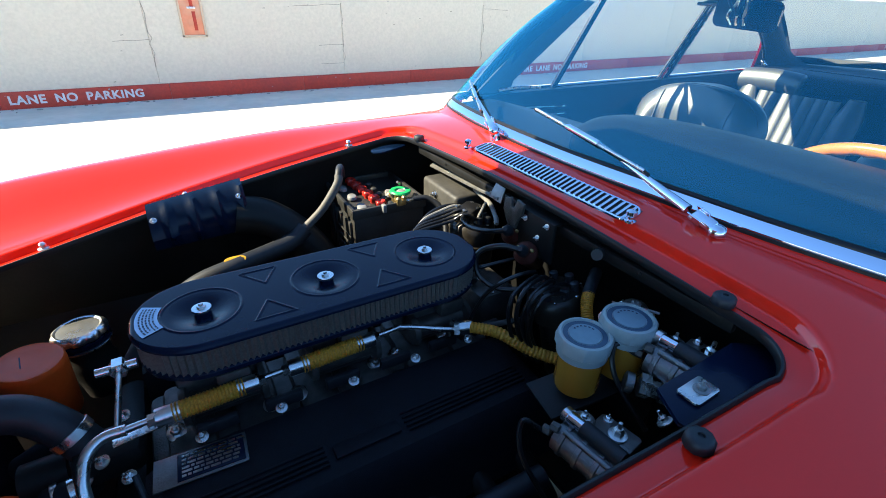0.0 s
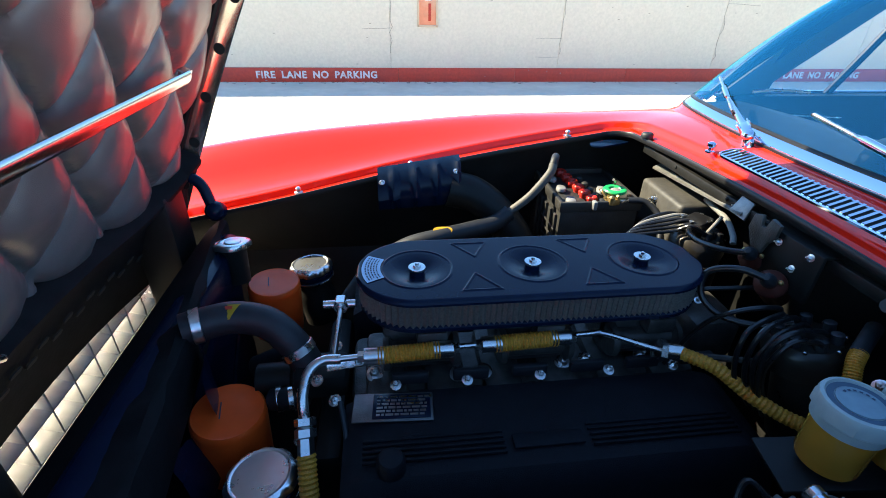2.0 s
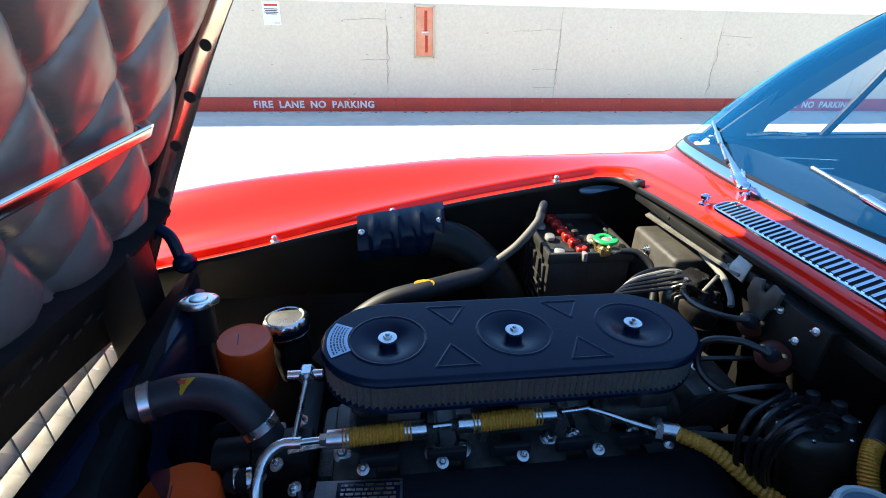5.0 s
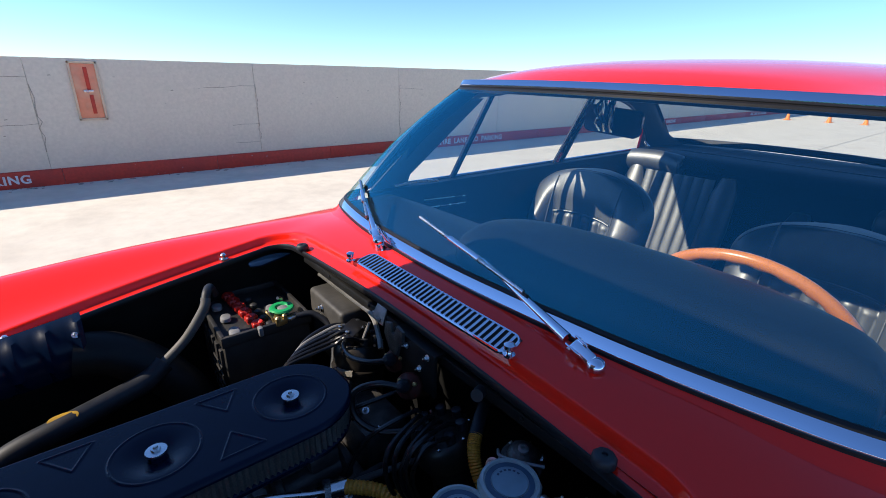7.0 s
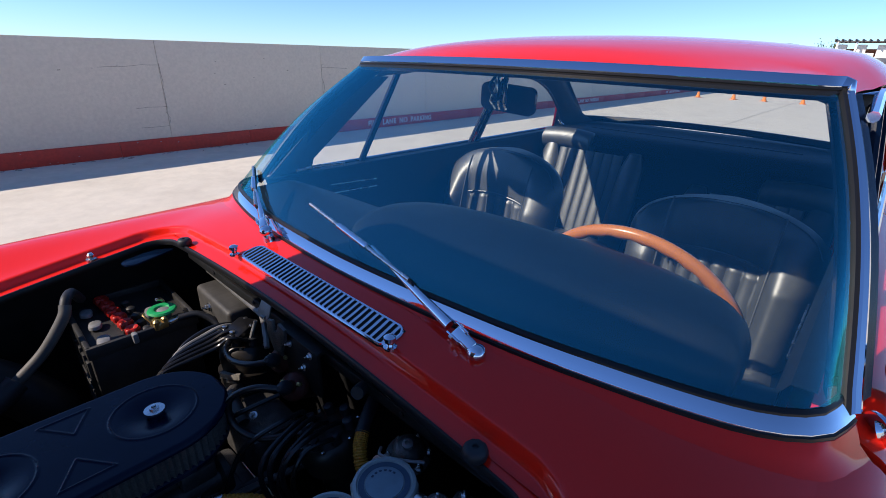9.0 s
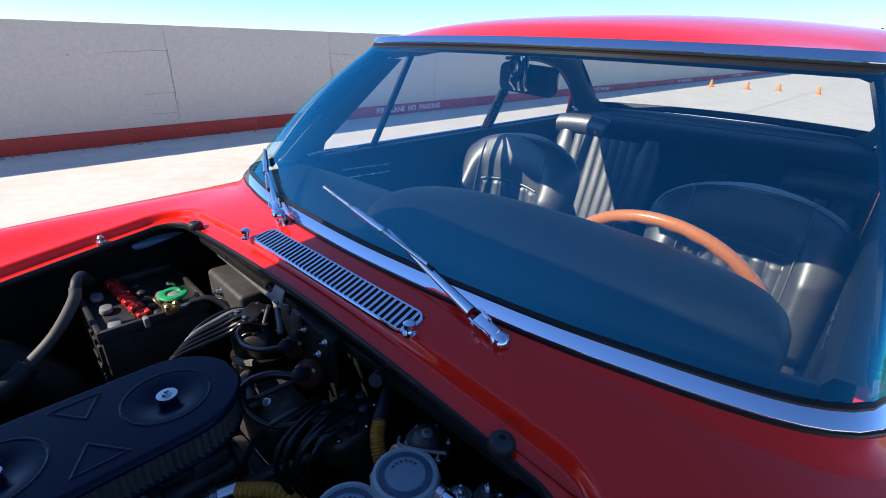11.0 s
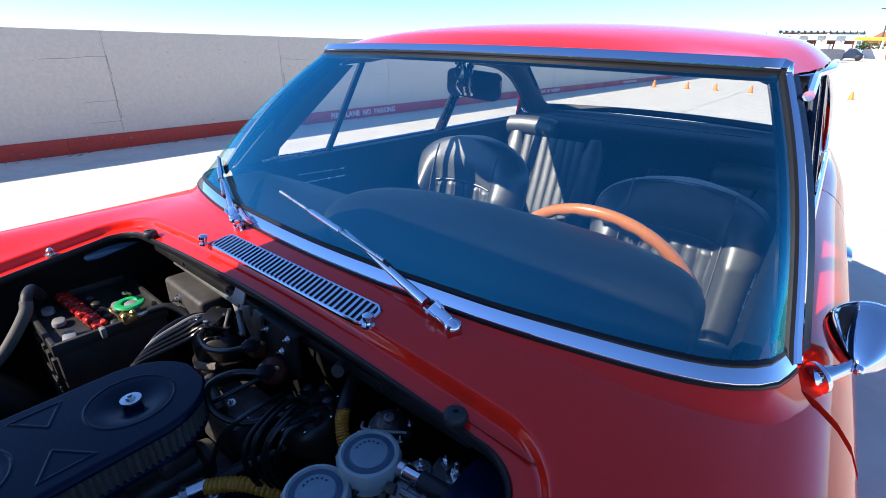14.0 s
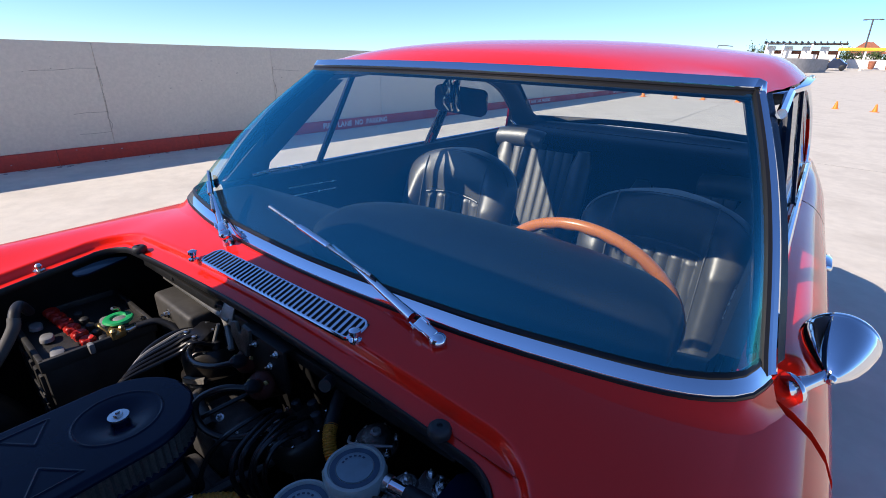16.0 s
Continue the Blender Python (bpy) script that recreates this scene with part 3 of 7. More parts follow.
def shrub(x, y, w, h, count, seed, label, palm=False):
    """A clump: short stems with many small leaf blades in an uneven crown."""
    r = random.Random(seed)
    t = thing("shrub" if not palm else "tree", (x, y, gz), label, "shrub" if not palm else "tree")
    b = bmesh.new()
    for k in range(5):
        tube([(x + r.uniform(-w, w) * 0.4, y + r.uniform(-w, w) * 0.4, gz), (x + r.uniform(-w, w) * 0.6, y + r.uniform(-w, w) * 0.6, gz + h * 0.8)], 0.1, 5, 2, b, 0.03)
    part("trunk", b, "trunk", t)
    b = bmesh.new()
    lobes = [(r.uniform(-0.8, 0.8) * w, r.uniform(0.3, 0.85) * h, r.uniform(0.2, 0.45)) for k in range(9)]
    for k in range(count):
        ly, lz, lr = lobes[k % 9]
        p = Vector((x + r.gauss(0, 0.5) * w * 0.5, y + ly + r.gauss(0, lr * 0.5) * w, gz + max(0.1, lz + r.gauss(0, lr * 0.4) * h)))
        s = r.uniform(0.10, 0.22)
        m = Matrix.Translation(p) @ Euler((r.uniform(0, 6), r.uniform(0, 6), r.uniform(0, 6))).to_matrix().to_4x4()
        vs = [b.verts.new(m @ Vector(q)) for q in ((-s, 0, 0), (0, -s * 0.4, 0.04), (s, 0, 0), (0, s * 0.4, 0.04))]
        b.faces.new(vs)
    part("crown", b, "leaf", t, "", False)


shrub(92, 10.2, 1.5, 2.9, 900, 1, "olive-green shrub beyond the deck", True)
shrub(92, -1.2, 2.2, 2.3, 900, 2, "dull green hedge behind the far wall")
shrub(92, -6.0, 2.8, 2.3, 1100, 3, "dull green hedge behind the far wall")
shrub(105, -8.5, 2.0, 3.8, 700, 5, "green tree behind the far wall", True)
rng = random.Random(31)
M["tan_wall"] = material("tan_render_wall", (0.55, 0.40, 0.24), 0.85, grain=0.08)
for k in range(15):
    y = 113 - 5.0 * k + rng.uniform(-1, 1)
    w, h = rng.uniform(3.2, 5.0), rng.uniform(4.9, 6.2)
    hs = thing("house", (300, y, 0.9), "small pale house on the far hillside", "house", "houses on the far hillside")
    part("wall", box((5, w, h - 0.9), pose(300, y, (h + 0.9) / 2), 0), "white_wall" if k % 3 else "tan_wall", hs)
    part("roof", slab([(-w * 0.56, 0), (w * 0.56, 0), (w * 0.15, 1.1), (-w * 0.15, 1.1)], 6, pose(297, y, h, 90, 0, 90), 0), "tile" if k % 2 else "grey_wall", hs, "", False)
    for j in (-1, 1):
        part("window", box((0.1, 0.7, 0.8), pose(297.46, y + j * w * 0.25, h - 1.2), 0), "pole", hs)
bm = bmesh.new()
rng = random.Random(9)
rows = []
for k in range(60):
    y = 160 - k * 6
    rows.append([(420, y, -5), (420, y, 2.2 + 2 * noise.noise(Vector((y * 0.02, 0, 3))) + 1.0 * noise.noise(Vector((y * 0.13, 5, 0))))])
grid(bm, rows)
M["hill"] = material("hazy_hills", (0.22, 0.26, 0.28), 0.9, grain=0.2, scale=0.08)
tagged(part("backdrop", bm, "hill", None, "", True), "low hazy hills on the horizon", "hills", kind="structure")


# ---- the car: painted shell ----
CY = 0.68
car = thing("sports_coupe", (1.1, CY, deck_z(CY)), "red vintage grand tourer coupe with open bonnet and chrome trim", "car")


def P(x, v, z):
    return Vector((x, CY + v, z))


edge_z = spline([(-1.02, 0.44), (-0.9, 0.52), (-0.62, 0.585), (-0.35, 0.632), (0, 0.702), (0.25, 0.742), (0.45, 0.767), (0.6, 0.785), (0.75, 0.803), (0.95, 0.802), (2.7, 0.83), (2.85, 0.825), (3.1, 0.78), (3.5, 0.62)])
crest_z = spline([(-1.02, 0.48), (-0.9, 0.60), (-0.62, 0.675), (-0.36, 0.716), (0, 0.750), (0.27, 0.768), (0.5, 0.773), (0.75, 0.778), (0.95, 0.784), (1.3, 0.792), (2.0, 0.80), (2.7, 0.815), (3.1, 0.80), (3.5, 0.66)])
mid_z = spline([(-1.02, 0.45), (-0.9, 0.55), (-0.62, 0.64), (0, 0.76), (0.45, 0.79), (0.6, 0.80), (0.64, 0.805), (0.70, 0.818), (0.75, 0.826), (0.85, 0.838), (0.95, 0.845), (2.7, 0.875), (2.85, 0.862), (3.1, 0.80), (3.5, 0.64)])
half_w = spline([(-1.02, 0.66), (-0.9, 0.77), (-0.6, 0.83), (0, 0.852), (0.9, 0.857), (2.0, 0.857), (2.8, 0.845), (3.2, 0.80), (3.5, 0.68)])


def top_z(x, v):
    k = half_w(x) / 0.857
    a, c, e, f = abs(v) / k, mid_z(x), edge_z(x), crest_z(x)
    return spline([(-0.56, e), (0, c), (0.30, c + (e - c) * 0.36), (0.56, e), (0.72, f), (0.85, f - 0.06)])(a)


# windshield foot, as one smooth line from side to side
half = [(0, 0.722), (0.13, 0.726), (0.26, 0.735), (0.39, 0.750), (0.51, 0.775), (0.61, 0.803), (0.672, 0.832), (0.715, 0.874), (0.733, 0.93)]
foot = smooth_line([(x, -v, 0) for v, x in half[::-1]] + [(x, v, 0) for v, x in half[1:]], 10)


def resample(line, n):
    d = [0.0]
    for a, b in zip(line, line[1:]):
        d.append(d[-1] + (b - a).length)
    out = []
    for k in range(n):
        s = d[-1] * k / (n - 1)
        i = min(max(int(np.searchsorted(d, s)) - 1, 0), len(line) - 2)
        u = (s - d[i]) / max(1e-9, d[i + 1] - d[i])
        out.append(line[i].lerp(line[i + 1], u))
    return out


# engine opening: outline in plan, from the front on one side round the rear to the front on the other
open_v = spline([(-0.62, 0.45), (-0.3, 0.468), (0, 0.487), (0.25, 0.508), (0.45, 0.526), (0.56, 0.534)])
R_OPEN, X_OPEN = 0.062, 0.600
side_x = [-0.62 + (0.53 + 0.62) * k / 30 for k in range(31)]
outline, border = [], []
for x in side_x:
    outline.append((x, -open_v(x)))
    xb = -0.62 + (x + 0.62) * 1.34 / 1.15
    border.append((xb, -0.72 * half_w(xb) / 0.857))
corner_b = [(0.72 + 0.21 * k / 5, -(0.72 + 0.013 * k / 5)) for k in range(1, 6)] + [(p.x + 0.012, p.y) for p in resample(foot, 60)[1:6]]
for k in range(1, 11):
    a = radians(90 * k / 11)
    outline.append((X_OPEN - R_OPEN + R_OPEN * math.sin(a), -(0.536 - R_OPEN + R_OPEN * math.cos(a))))
    border.append(corner_b[k - 1])
rear_b = resample(foot, 60)[6:54]
for k in range(25):
    u = k / 24
    v = -0.474 + 0.948 * u
    outline.append((X_OPEN + 0.012 * (1 - (v / 0.474) ** 2), v))
    q = rear_b[round(u * 47)]
    border.append((q.x + 0.012, q.y))
n_half = 41
outline += [(x, -v) for x, v in outline[:n_half][::-1]]
border += [(x, -v) for x, v in border[:n_half][::-1]]


outward = []
for i, (x, v) in enumerate(outline):
    a, c = outline[max(i - 1, 0)], outline[min(i + 1, len(outline) - 1)]
    t = Vector((c[0] - a[0], c[1] - a[1])).normalized()
    o = Vector((t.y, -t.x))
    outward.append(o if o.dot(Vector((x, v))) > 0 else -o)


def ring(d=None, f=None, drop=0.0):
    """A line round the opening, d metres straight out from it or at the fraction f of the way from there to the border."""
    out = []
    for (x0, v0), (x1, v1), o in zip(outline, border, outward):
        x, v = x0 + o.x * (0.050 if d is None else d), v0 + o.y * (0.050 if d is None else d)
        if f is not None:
            x, v = x + (x1 - x) * f, v + (v1 - v) * f
        out.append(P(x, v, top_z(x, v) - drop))
    return out


rows = [ring(0.003, None, 0.021), ring(0.006, None, 0.019), ring(0.028, None, 0.0185), ring(0.032, None, 0.0175), ring(0.035, None, 0.012), ring(0.0375, None, 0.005), ring(0.0395, None, 0.0018), ring(0.042, None, 0.0004), ring(0.046, None, 0.0)]
rows += [ring(None, f) for f in (0.0, 0.05, 0.14, 0.24, 0.36, 0.5, 0.64, 0.78, 0.9, 1.0)]
bm = loft(rows)

# flanks: from the crest down to the sill
prof = [(0.72, 0), (0.745, -0.0055), (0.77, -0.015), (0.795, -0.031), (0.817, -0.053), (0.835, -0.085), (0.848, -0.13), (0.857, -0.20), (0.857, -0.28), (0.85, -0.37), (0.835, -0.46), (0.81, -0.54), (0.77, -0.60), (0.70, -0.63)]
WHEELS = (-0.28, 2.37)


bulge = spline([(-1.0, 1.0), (0.9, 1.0), (1.5, 0.90), (2.0, 0.80), (2.4, 0.70), (2.8, 0.58), (3.2, 0.5), (3.5, 0.4)])


def flank(x, s):
    k = half_w(x) / 0.857
    z0 = crest_z(x)
    line = []
    for v, dz in prof:
        z = z0 + dz * (z0 + 0.12 - 0.20) / 0.60
        arch = min((abs(x - w) for w in WHEELS))
        if arch < 0.36:
            z = max(z, -0.11 + 0.31 + math.sqrt(max(0, 0.36**2 - arch**2)) - 0.02) if dz < -0.1 else z
        line.append(P(x, s * (0.72 + (v - 0.72) * bulge(x)) * k, z))
    return line


stations = [-0.80 + 0.03 * k for k in range(6)] + [b[0] for b in border[:31]] + [0.72 + 0.21 * k / 5 for k in range(1, 6)] + [0.98 + 0.045 * k for k in range(57)]
for s in (-1, 1):
    grid(bm, [flank(x, s) for x in stations if x < 0.945])
# nose top and tail deck
nose = [-0.80 + 0.03 * k for k in range(7)]
grid(bm, [[P(x, -0.72 * half_w(x) / 0.857 + 1.44 * half_w(x) / 0.857 * j / 24, top_z(x, -0.72 * half_w(x) / 0.857 + 1.44 * half_w(x) / 0.857 * j / 24)) for j in range(25)] for x in nose])
tail = [2.72 + 0.03 * k for k in range(27)]
bmesh.ops.remove_doubles(bm, verts=bm.verts[:], dist=0.0015)
body = part("body", bm, "red", car, "glossy red painted front wings and scuttle", angle=50)
# rear body behind the doors, and the doors themselves
bm = bmesh.new()
for s in (-1, 1):
    grid(bm, [flank(x, s) for x in stations if x > 2.10])
def deck_pt(x, v):
    x = max(x, 2.81 - 0.07 * min(1.0, abs(v) / 0.585) ** 2)
    return P(x, v * half_w(x) / 0.857, top_z(x, v * half_w(x) / 0.857))


grid(bm, [[deck_pt(x, -0.72 + 0.06 * j) for j in range(25)] for x in tail])
bmesh.ops.remove_doubles(bm, verts=bm.verts[:], dist=0.0015)
part("rear_body", bm, "red", car, "glossy red painted tail")
doors = {}
for s in (-1, 1):
    rows = [flank(x, s) for x in [0.949 + (2.095 - 0.949) * k / 26 for k in range(27)]]
    inner = [[Vector((p.x, CY + (p.y - CY) * 0.965, p.z)) for p in r] for r in rows]
    b = loft(rows)
    grid(b, inner)
    for a, c in ((0, 0), (-1, -1)):
        grid(b, [rows[a], inner[c]])
    grid(b, [[r[0] for r in rows], [r[0] for r in inner]])
    doors[s] = part("door", b, "red", car, "glossy red painted door")
    bmesh_handle = box((0.12, 0.024, 0.022), pose(1.96, CY + s * 0.826, 0.662), 0.008)
    part("door_handle", bmesh_handle, "chrome", doors[s], "chrome door handle")
# sills and floor panels
for s in (-1, 1):
    part("sill", box((3.95, 0.03, 0.30), pose(1.29, CY + s * 0.62, 0.17), 0.01), "bay", car, "dark sill panel")
# unseen tray added to stop ground light from entering the bay below
part("undertray", box((1.15, 1.2, 0.02), pose(0.05, CY, 0.05), 0.005), "bay", car, "unseen dark tray added to keep light out of the engine bay")
part("floor_pan", box((2.6, 1.3, 0.02), pose(1.95, CY, 0.08), 0.005), "bay", car, "dark floor pan")
part("tail_panel", box((0.03, 1.3, 0.5), pose(3.38, CY, 0.38), 0.01), "red", car, "red tail panel")

for wx in WHEELS:
    for s in (-1, 1):
        m = pose(wx, CY + s * 0.70, deck_z(CY + s * 0.7) + 0.325, 90 if s < 0 else -90)
        w = part("wheel", lathe([(0.21, -0.09), (0.30, -0.10), (0.325, -0.07), (0.325, 0.07), (0.30, 0.10), (0.21, 0.09)], m, 32), "rubber", car, "black tyre")
        part("rim", lathe([(0.21, -0.05), (0.20, 0.07), (0.18, 0.03), (0.06, 0.05), (0.03, 0.09), (0.0, 0.09)], m, 32), "alloy", w, "silver alloy rim")

# black rubber seal that runs round the engine opening
rows = []
seal = [(x, v) for x, v in outline]
for i, (x, v) in enumerate(seal):
    a, c = seal[max(i - 1, 0)], seal[min(i + 1, len(seal) - 1)]
    t = Vector((c[0] - a[0], c[1] - a[1], 0)).normalized()
    o = Vector((t.y, -t.x, 0))
    if o.dot(Vector((x - 0.0, v, 0))) < 0:
        o = -o
    z = top_z(x, v) - 0.019
    rows.append([P(x, v, z) + o * dx + Vector((0, 0, dz)) for dx, dz in ((0.004, -0.002), (0.0035, 0.002), (0.0015, 0.004), (-0.001, 0.0035), (-0.003, 0.0005), (-0.003, -0.008), (-0.002, -0.010), (0.0015, -0.010))])
part("opening_seal", loft(rows, True), "seal", car, "black rubber seal round the engine opening")

# inner wings, scuttle panel and front panel of the engine bay
for s in (-1, 1):
    bm = bmesh.new()
    grid(bm, [[P(x, s * (open_v(x) + 0.004), top_z(x, s * open_v(x)) - 0.03), P(x, s * (open_v(x) + 0.03), top_z(x, 0.5) - 0.10), P(x, s * 0.58, 0.42), P(x, s * 0.50, 0.20), P(x, s * 0.46, 0.05)] for x in [-0.62 + 0.05 * k for k in range(28)]])
    part("inner_wing", bm, "bay", car, "black painted inner wing", smooth=True)
bm = bmesh.new()
grid(bm, [[P(0.612 + 0.016 * (1 - (v / 0.5) ** 2), v, 0.775), P(0.63, v, 0.755), P(0.72, v, 0.75), P(0.735, v, 0.70), P(0.74, v, 0.05)] for v in [-0.62 + 0.1 * k for k in range(13)] + [0.62]])
box((0.012, 0.9, 0.02), pose(0.618, CY, 0.745), 0.003, bm)
fire = part("firewall", bm, "bay", car, "black painted firewall")
for v in (0.30, 0.12, -0.10, -0.30):
    part("screw", lathe([(0.004, 0), (0.004, 0.002), (0.002, 0.003)], pose(0.612, CY + v, 0.748, 0, -90, 0), 8), "bay", fire)
bm = bmesh.new()
grid(bm, [[P(x, v, top_z(x, v) - 0.02) for v in [-0.55 + 0.11 * k for k in range(11)]] for x in nose])
part("nose_liner", bm, "bay", car, "black underside of the nose")
# nose front: lip over the grille, cheeks and valance
bm = bmesh.new()
lip = []
for k in range(25):
    v = -0.60 + 0.05 * k
    z = top_z(-0.80, v)
    g = 0.485 - 0.02 * (v / 0.5) ** 2
    lip.append([P(-0.80, v, z), P(-0.825, v, z - 0.012), P(-0.84, v, z - 0.035), P(-0.842, v, g + 0.02), P(-0.83, v, g + 0.003), P(-0.78, v, g)])
grid(bm, lip)
grid(bm, [[P(-0.78, v, 0.235), P(-0.83, v, 0.23), P(-0.845, v, 0.21), P(-0.84, v, 0.12), P(-0.80, v, 0.05)] for v in [-0.60 + 0.05 * k for k in range(25)]])
for s in (-1, 1):
    grid(bm, [[P(-0.78, s * 0.475, z), P(-0.83, s * 0.478, z), P(-0.838, s * 0.49, z), P(-0.83, s * 0.60, z), P(-0.80, s * 0.69, z), P(-0.78, s * 0.76, z)] for z in (0.05, 0.23, 0.35, 0.48, 0.58)])
part("nose_front", bm, "red", car, "red nose lip and valance round the grille opening")
# hinge-side studs and rubber buffers on the channel
for x, v in ((0.024, 0.500), (0.445, 0.545), (-0.26, 0.49)):
    z = top_z(x, v) - 0.018
    part("buffer_stud", lathe([(0.011, 0), (0.011, 0.005), (0.006, 0.007), (0.007, 0.014), (0.004, 0.018)], pose(x, CY + v, z), 12), "steel", car, "plated bonnet stud")
for x, v in ((0.606, -0.430), (0.402, -0.541), (0.606, 0.435)):
    z = top_z(x, v) - 0.016
    b = part("rubber_buffer", lathe([(0.0145, 0), (0.0155, 0.003), (0.0150, 0.010), (0.0125, 0.0135), (0.009, 0.0145), (0.004, 0.0145), (0.0032, 0.012), (0.0015, 0.012)], pose(x, CY + v, z, 0, 0, 20), 10), "rubber", car, "black rubber bonnet buffer")

# ---- windshield, roof and glass ----
N_W = 61
foot_n = resample(foot, N_W)
top_half = [(0, 1.150), (0.147, 1.154), (0.294, 1.168), (0.440, 1.195), (0.537, 1.222), (0.581, 1.245), (0.597, 1.268)]
head = smooth_line([(x, -v, 0) for v, x in top_half[::-1]] + [(x, v, 0) for v, x in top_half[1:]], 10)
head_n = resample(head, N_W)


def head_z(v):
    return 1.168 - 0.010 * (v / 0.6) ** 2


def foot_z(v):
    return 0.832 - 0.014 * (abs(v) / 0.72) ** 3


def screen(i, u, out=0.0):
    """A point of the windshield's surface: i along it, u from foot to head, out along its normal."""
    a, b = foot_n[i], head_n[i]
    va, vb = a.y * 0.985, b.y
    p = P(a.x + 0.012, va, foot_z(va) + 0.006).lerp(P(b.x, vb, head_z(vb)), u)
    bow = 0.022 * math.sin(math.pi * min(max(u, 0), 1))
    n = Vector((-0.68, 0.45 * a.y / 0.7, 0.70)).normalized()
    return p + n * (bow + out)


us = [k / 12 for k in range(13)]
bm = loft([[screen(i, u) for i in range(N_W)] for u in us])
wind = part("windshield", bm, "glass", car, "raked curved windshield glass")
wind.visible_shadow = False
# chrome trim and rubber round the glass
def strip(points, sections, mat, name, label, parent):
    """Sweeps a section, given by one list of offsets a point, along points."""
    return part(name, loft([[p + o for o in offs] for p, offs in zip(points, sections)], True, caps=True), mat, parent, label, True, 30)


def swept(us_i, offs, mat, name, label):
    pts = [screen(i, u) for i, u in us_i]
    return strip(pts, [offs(i, u) for i, u in us_i], mat, name, label, wind)


def foot_frame(i, sec):
    """Offsets at the foot: out over the scuttle and along the glass's normal."""
    a, c = foot_n[max(i - 1, 0)], foot_n[min(i + 1, N_W - 1)]
    t = Vector((c.x - a.x, c.y - a.y, 0)).normalized()
    o = Vector((-t.y, t.x, 0))
    if o.x > 0 and abs(o.y) < 0.9:
        o = -o
    if foot_n[i].y * o.y < -0.3:
        o = -o
    return [o * d + Vector((0, 0, h)) for d, h in sec]


chrome_foot = [(0.0115, -0.018), (0.0134, -0.0118), (0.0131, -0.0102), (0.0097, -0.0064), (0.0058, -0.0024), (0.0018, 0.0013), (-0.0010, 0.0038), (-0.0022, 0.0030), (0.002, -0.016)]
gasket_foot = [(0.011, -0.020), (0.0158, -0.0195), (0.0156, -0.0134), (0.011, -0.0124)]
rubber_foot = [(0.000, 0.002), (-0.001, 0.0060), (-0.005, 0.0095), (-0.008, 0.0095), (-0.010, 0.007), (-0.004, -0.002)]
foot_i = [(i, 0.0) for i in range(N_W)]
swept(foot_i, lambda i, u: foot_frame(i, chrome_foot), "chrome", "screen_trim", "broad chrome windshield surround")
swept(foot_i, lambda i, u: foot_frame(i, gasket_foot), "seal", "trim_gasket", "thin black gasket under the chrome")
swept(foot_i, lambda i, u: foot_frame(i, rubber_foot), "seal", "screen_rubber", "black rubber windshield seal")
fillet = []
for i in range(N_W):
    a = screen(i, 0.0)
    o = foot_frame(i, [(1.0, 0.0)])[0]
    o.z = 0
    q = a + o * 0.050
    zq = min(a.z - 0.016, top_z(q.x, q.y - CY)) - 0.002
    top = a + o * 0.010 + Vector((0, 0, -0.0165))
    fillet.append([top, a + o * 0.0165 + Vector((0, 0, -0.0185)), Vector((a.x + o.x * 0.027, a.y + o.y * 0.027, a.z - 0.0185 + (zq - a.z + 0.0185) * 0.55)), Vector((q.x, q.y, zq))])
part("scuttle_fillet", loft(fillet), "red", body, "red rise of the scuttle under the chrome")
head_i = [(i, 1.0) for i in range(N_W)]
HEAD_SEC = ((-0.006, 0, 0.004), (-0.007, 0, 0.006), (0.004, 0, 0.0185), (0.007, 0, 0.0205), (0.014, 0, 0.020), (0.010, 0, 0.0))
swept(head_i, lambda i, u: [Vector(q) for q in HEAD_SEC], "chrome", "header_trim", "chrome header trim")
swept(head_i, lambda i, u: [Vector(q) for q in ((0.002, 0, 0.005), (-0.006, 0, 0.005), (-0.0095, 0, 0.001), (-0.0085, 0, -0.001), (-0.013, 0, -0.004), (-0.014, 0, -0.010), (-0.008, 0, -0.016), (0.004, 0, -0.017), (0.008, 0, -0.008))], "seal", "header_rubber", "black rubber header seal")
PILLAR_SEC = ((0.006, 0.003, -0.002), (0.0, 0.004, 0.003), (0.002, 0.007, 0.005), (0.008, 0.012, 0.005), (0.015, 0.014, 0.001), (0.017, 0.009, -0.008))
for s, i in ((-1, 0), (1, N_W - 1)):
    a_ring = [screen(i, 1.0) + Vector(q) for q in HEAD_SEC]
    b_ring = [screen(i, 0.985) + Vector((x, s * y, z)) for x, y, z in PILLAR_SEC]
    m_ring = [p.lerp(q, 0.5) + Vector((-0.001, s * 0.005, 0.005)) for p, q in zip(a_ring, b_ring)]
    part("corner_trim", loft([a_ring, m_ring, b_ring], True), "chrome", wind, "", True, 60)
    side_i = [(i, -0.03 + 1.03 * k / 16) for k in range(17)]
    swept(side_i, lambda i, u: [Vector((x, s * y, z)) for x, y, z in PILLAR_SEC], "chrome", "pillar_trim", "chrome pillar trim")
    swept(side_i, lambda i, u: [Vector((x, s * y, z)) for x, y, z in ((0.006, 0.005, -0.001), (-0.003, 0.004, 0.004), (-0.0045, 0.0015, 0.0035), (-0.006, -0.001, 0.0045), (-0.0055, -0.006, 0.001), (0.002, -0.008, -0.006), (0.010, -0.004, -0.010))], "seal", "pillar_rubber", "black rubber pillar seal")

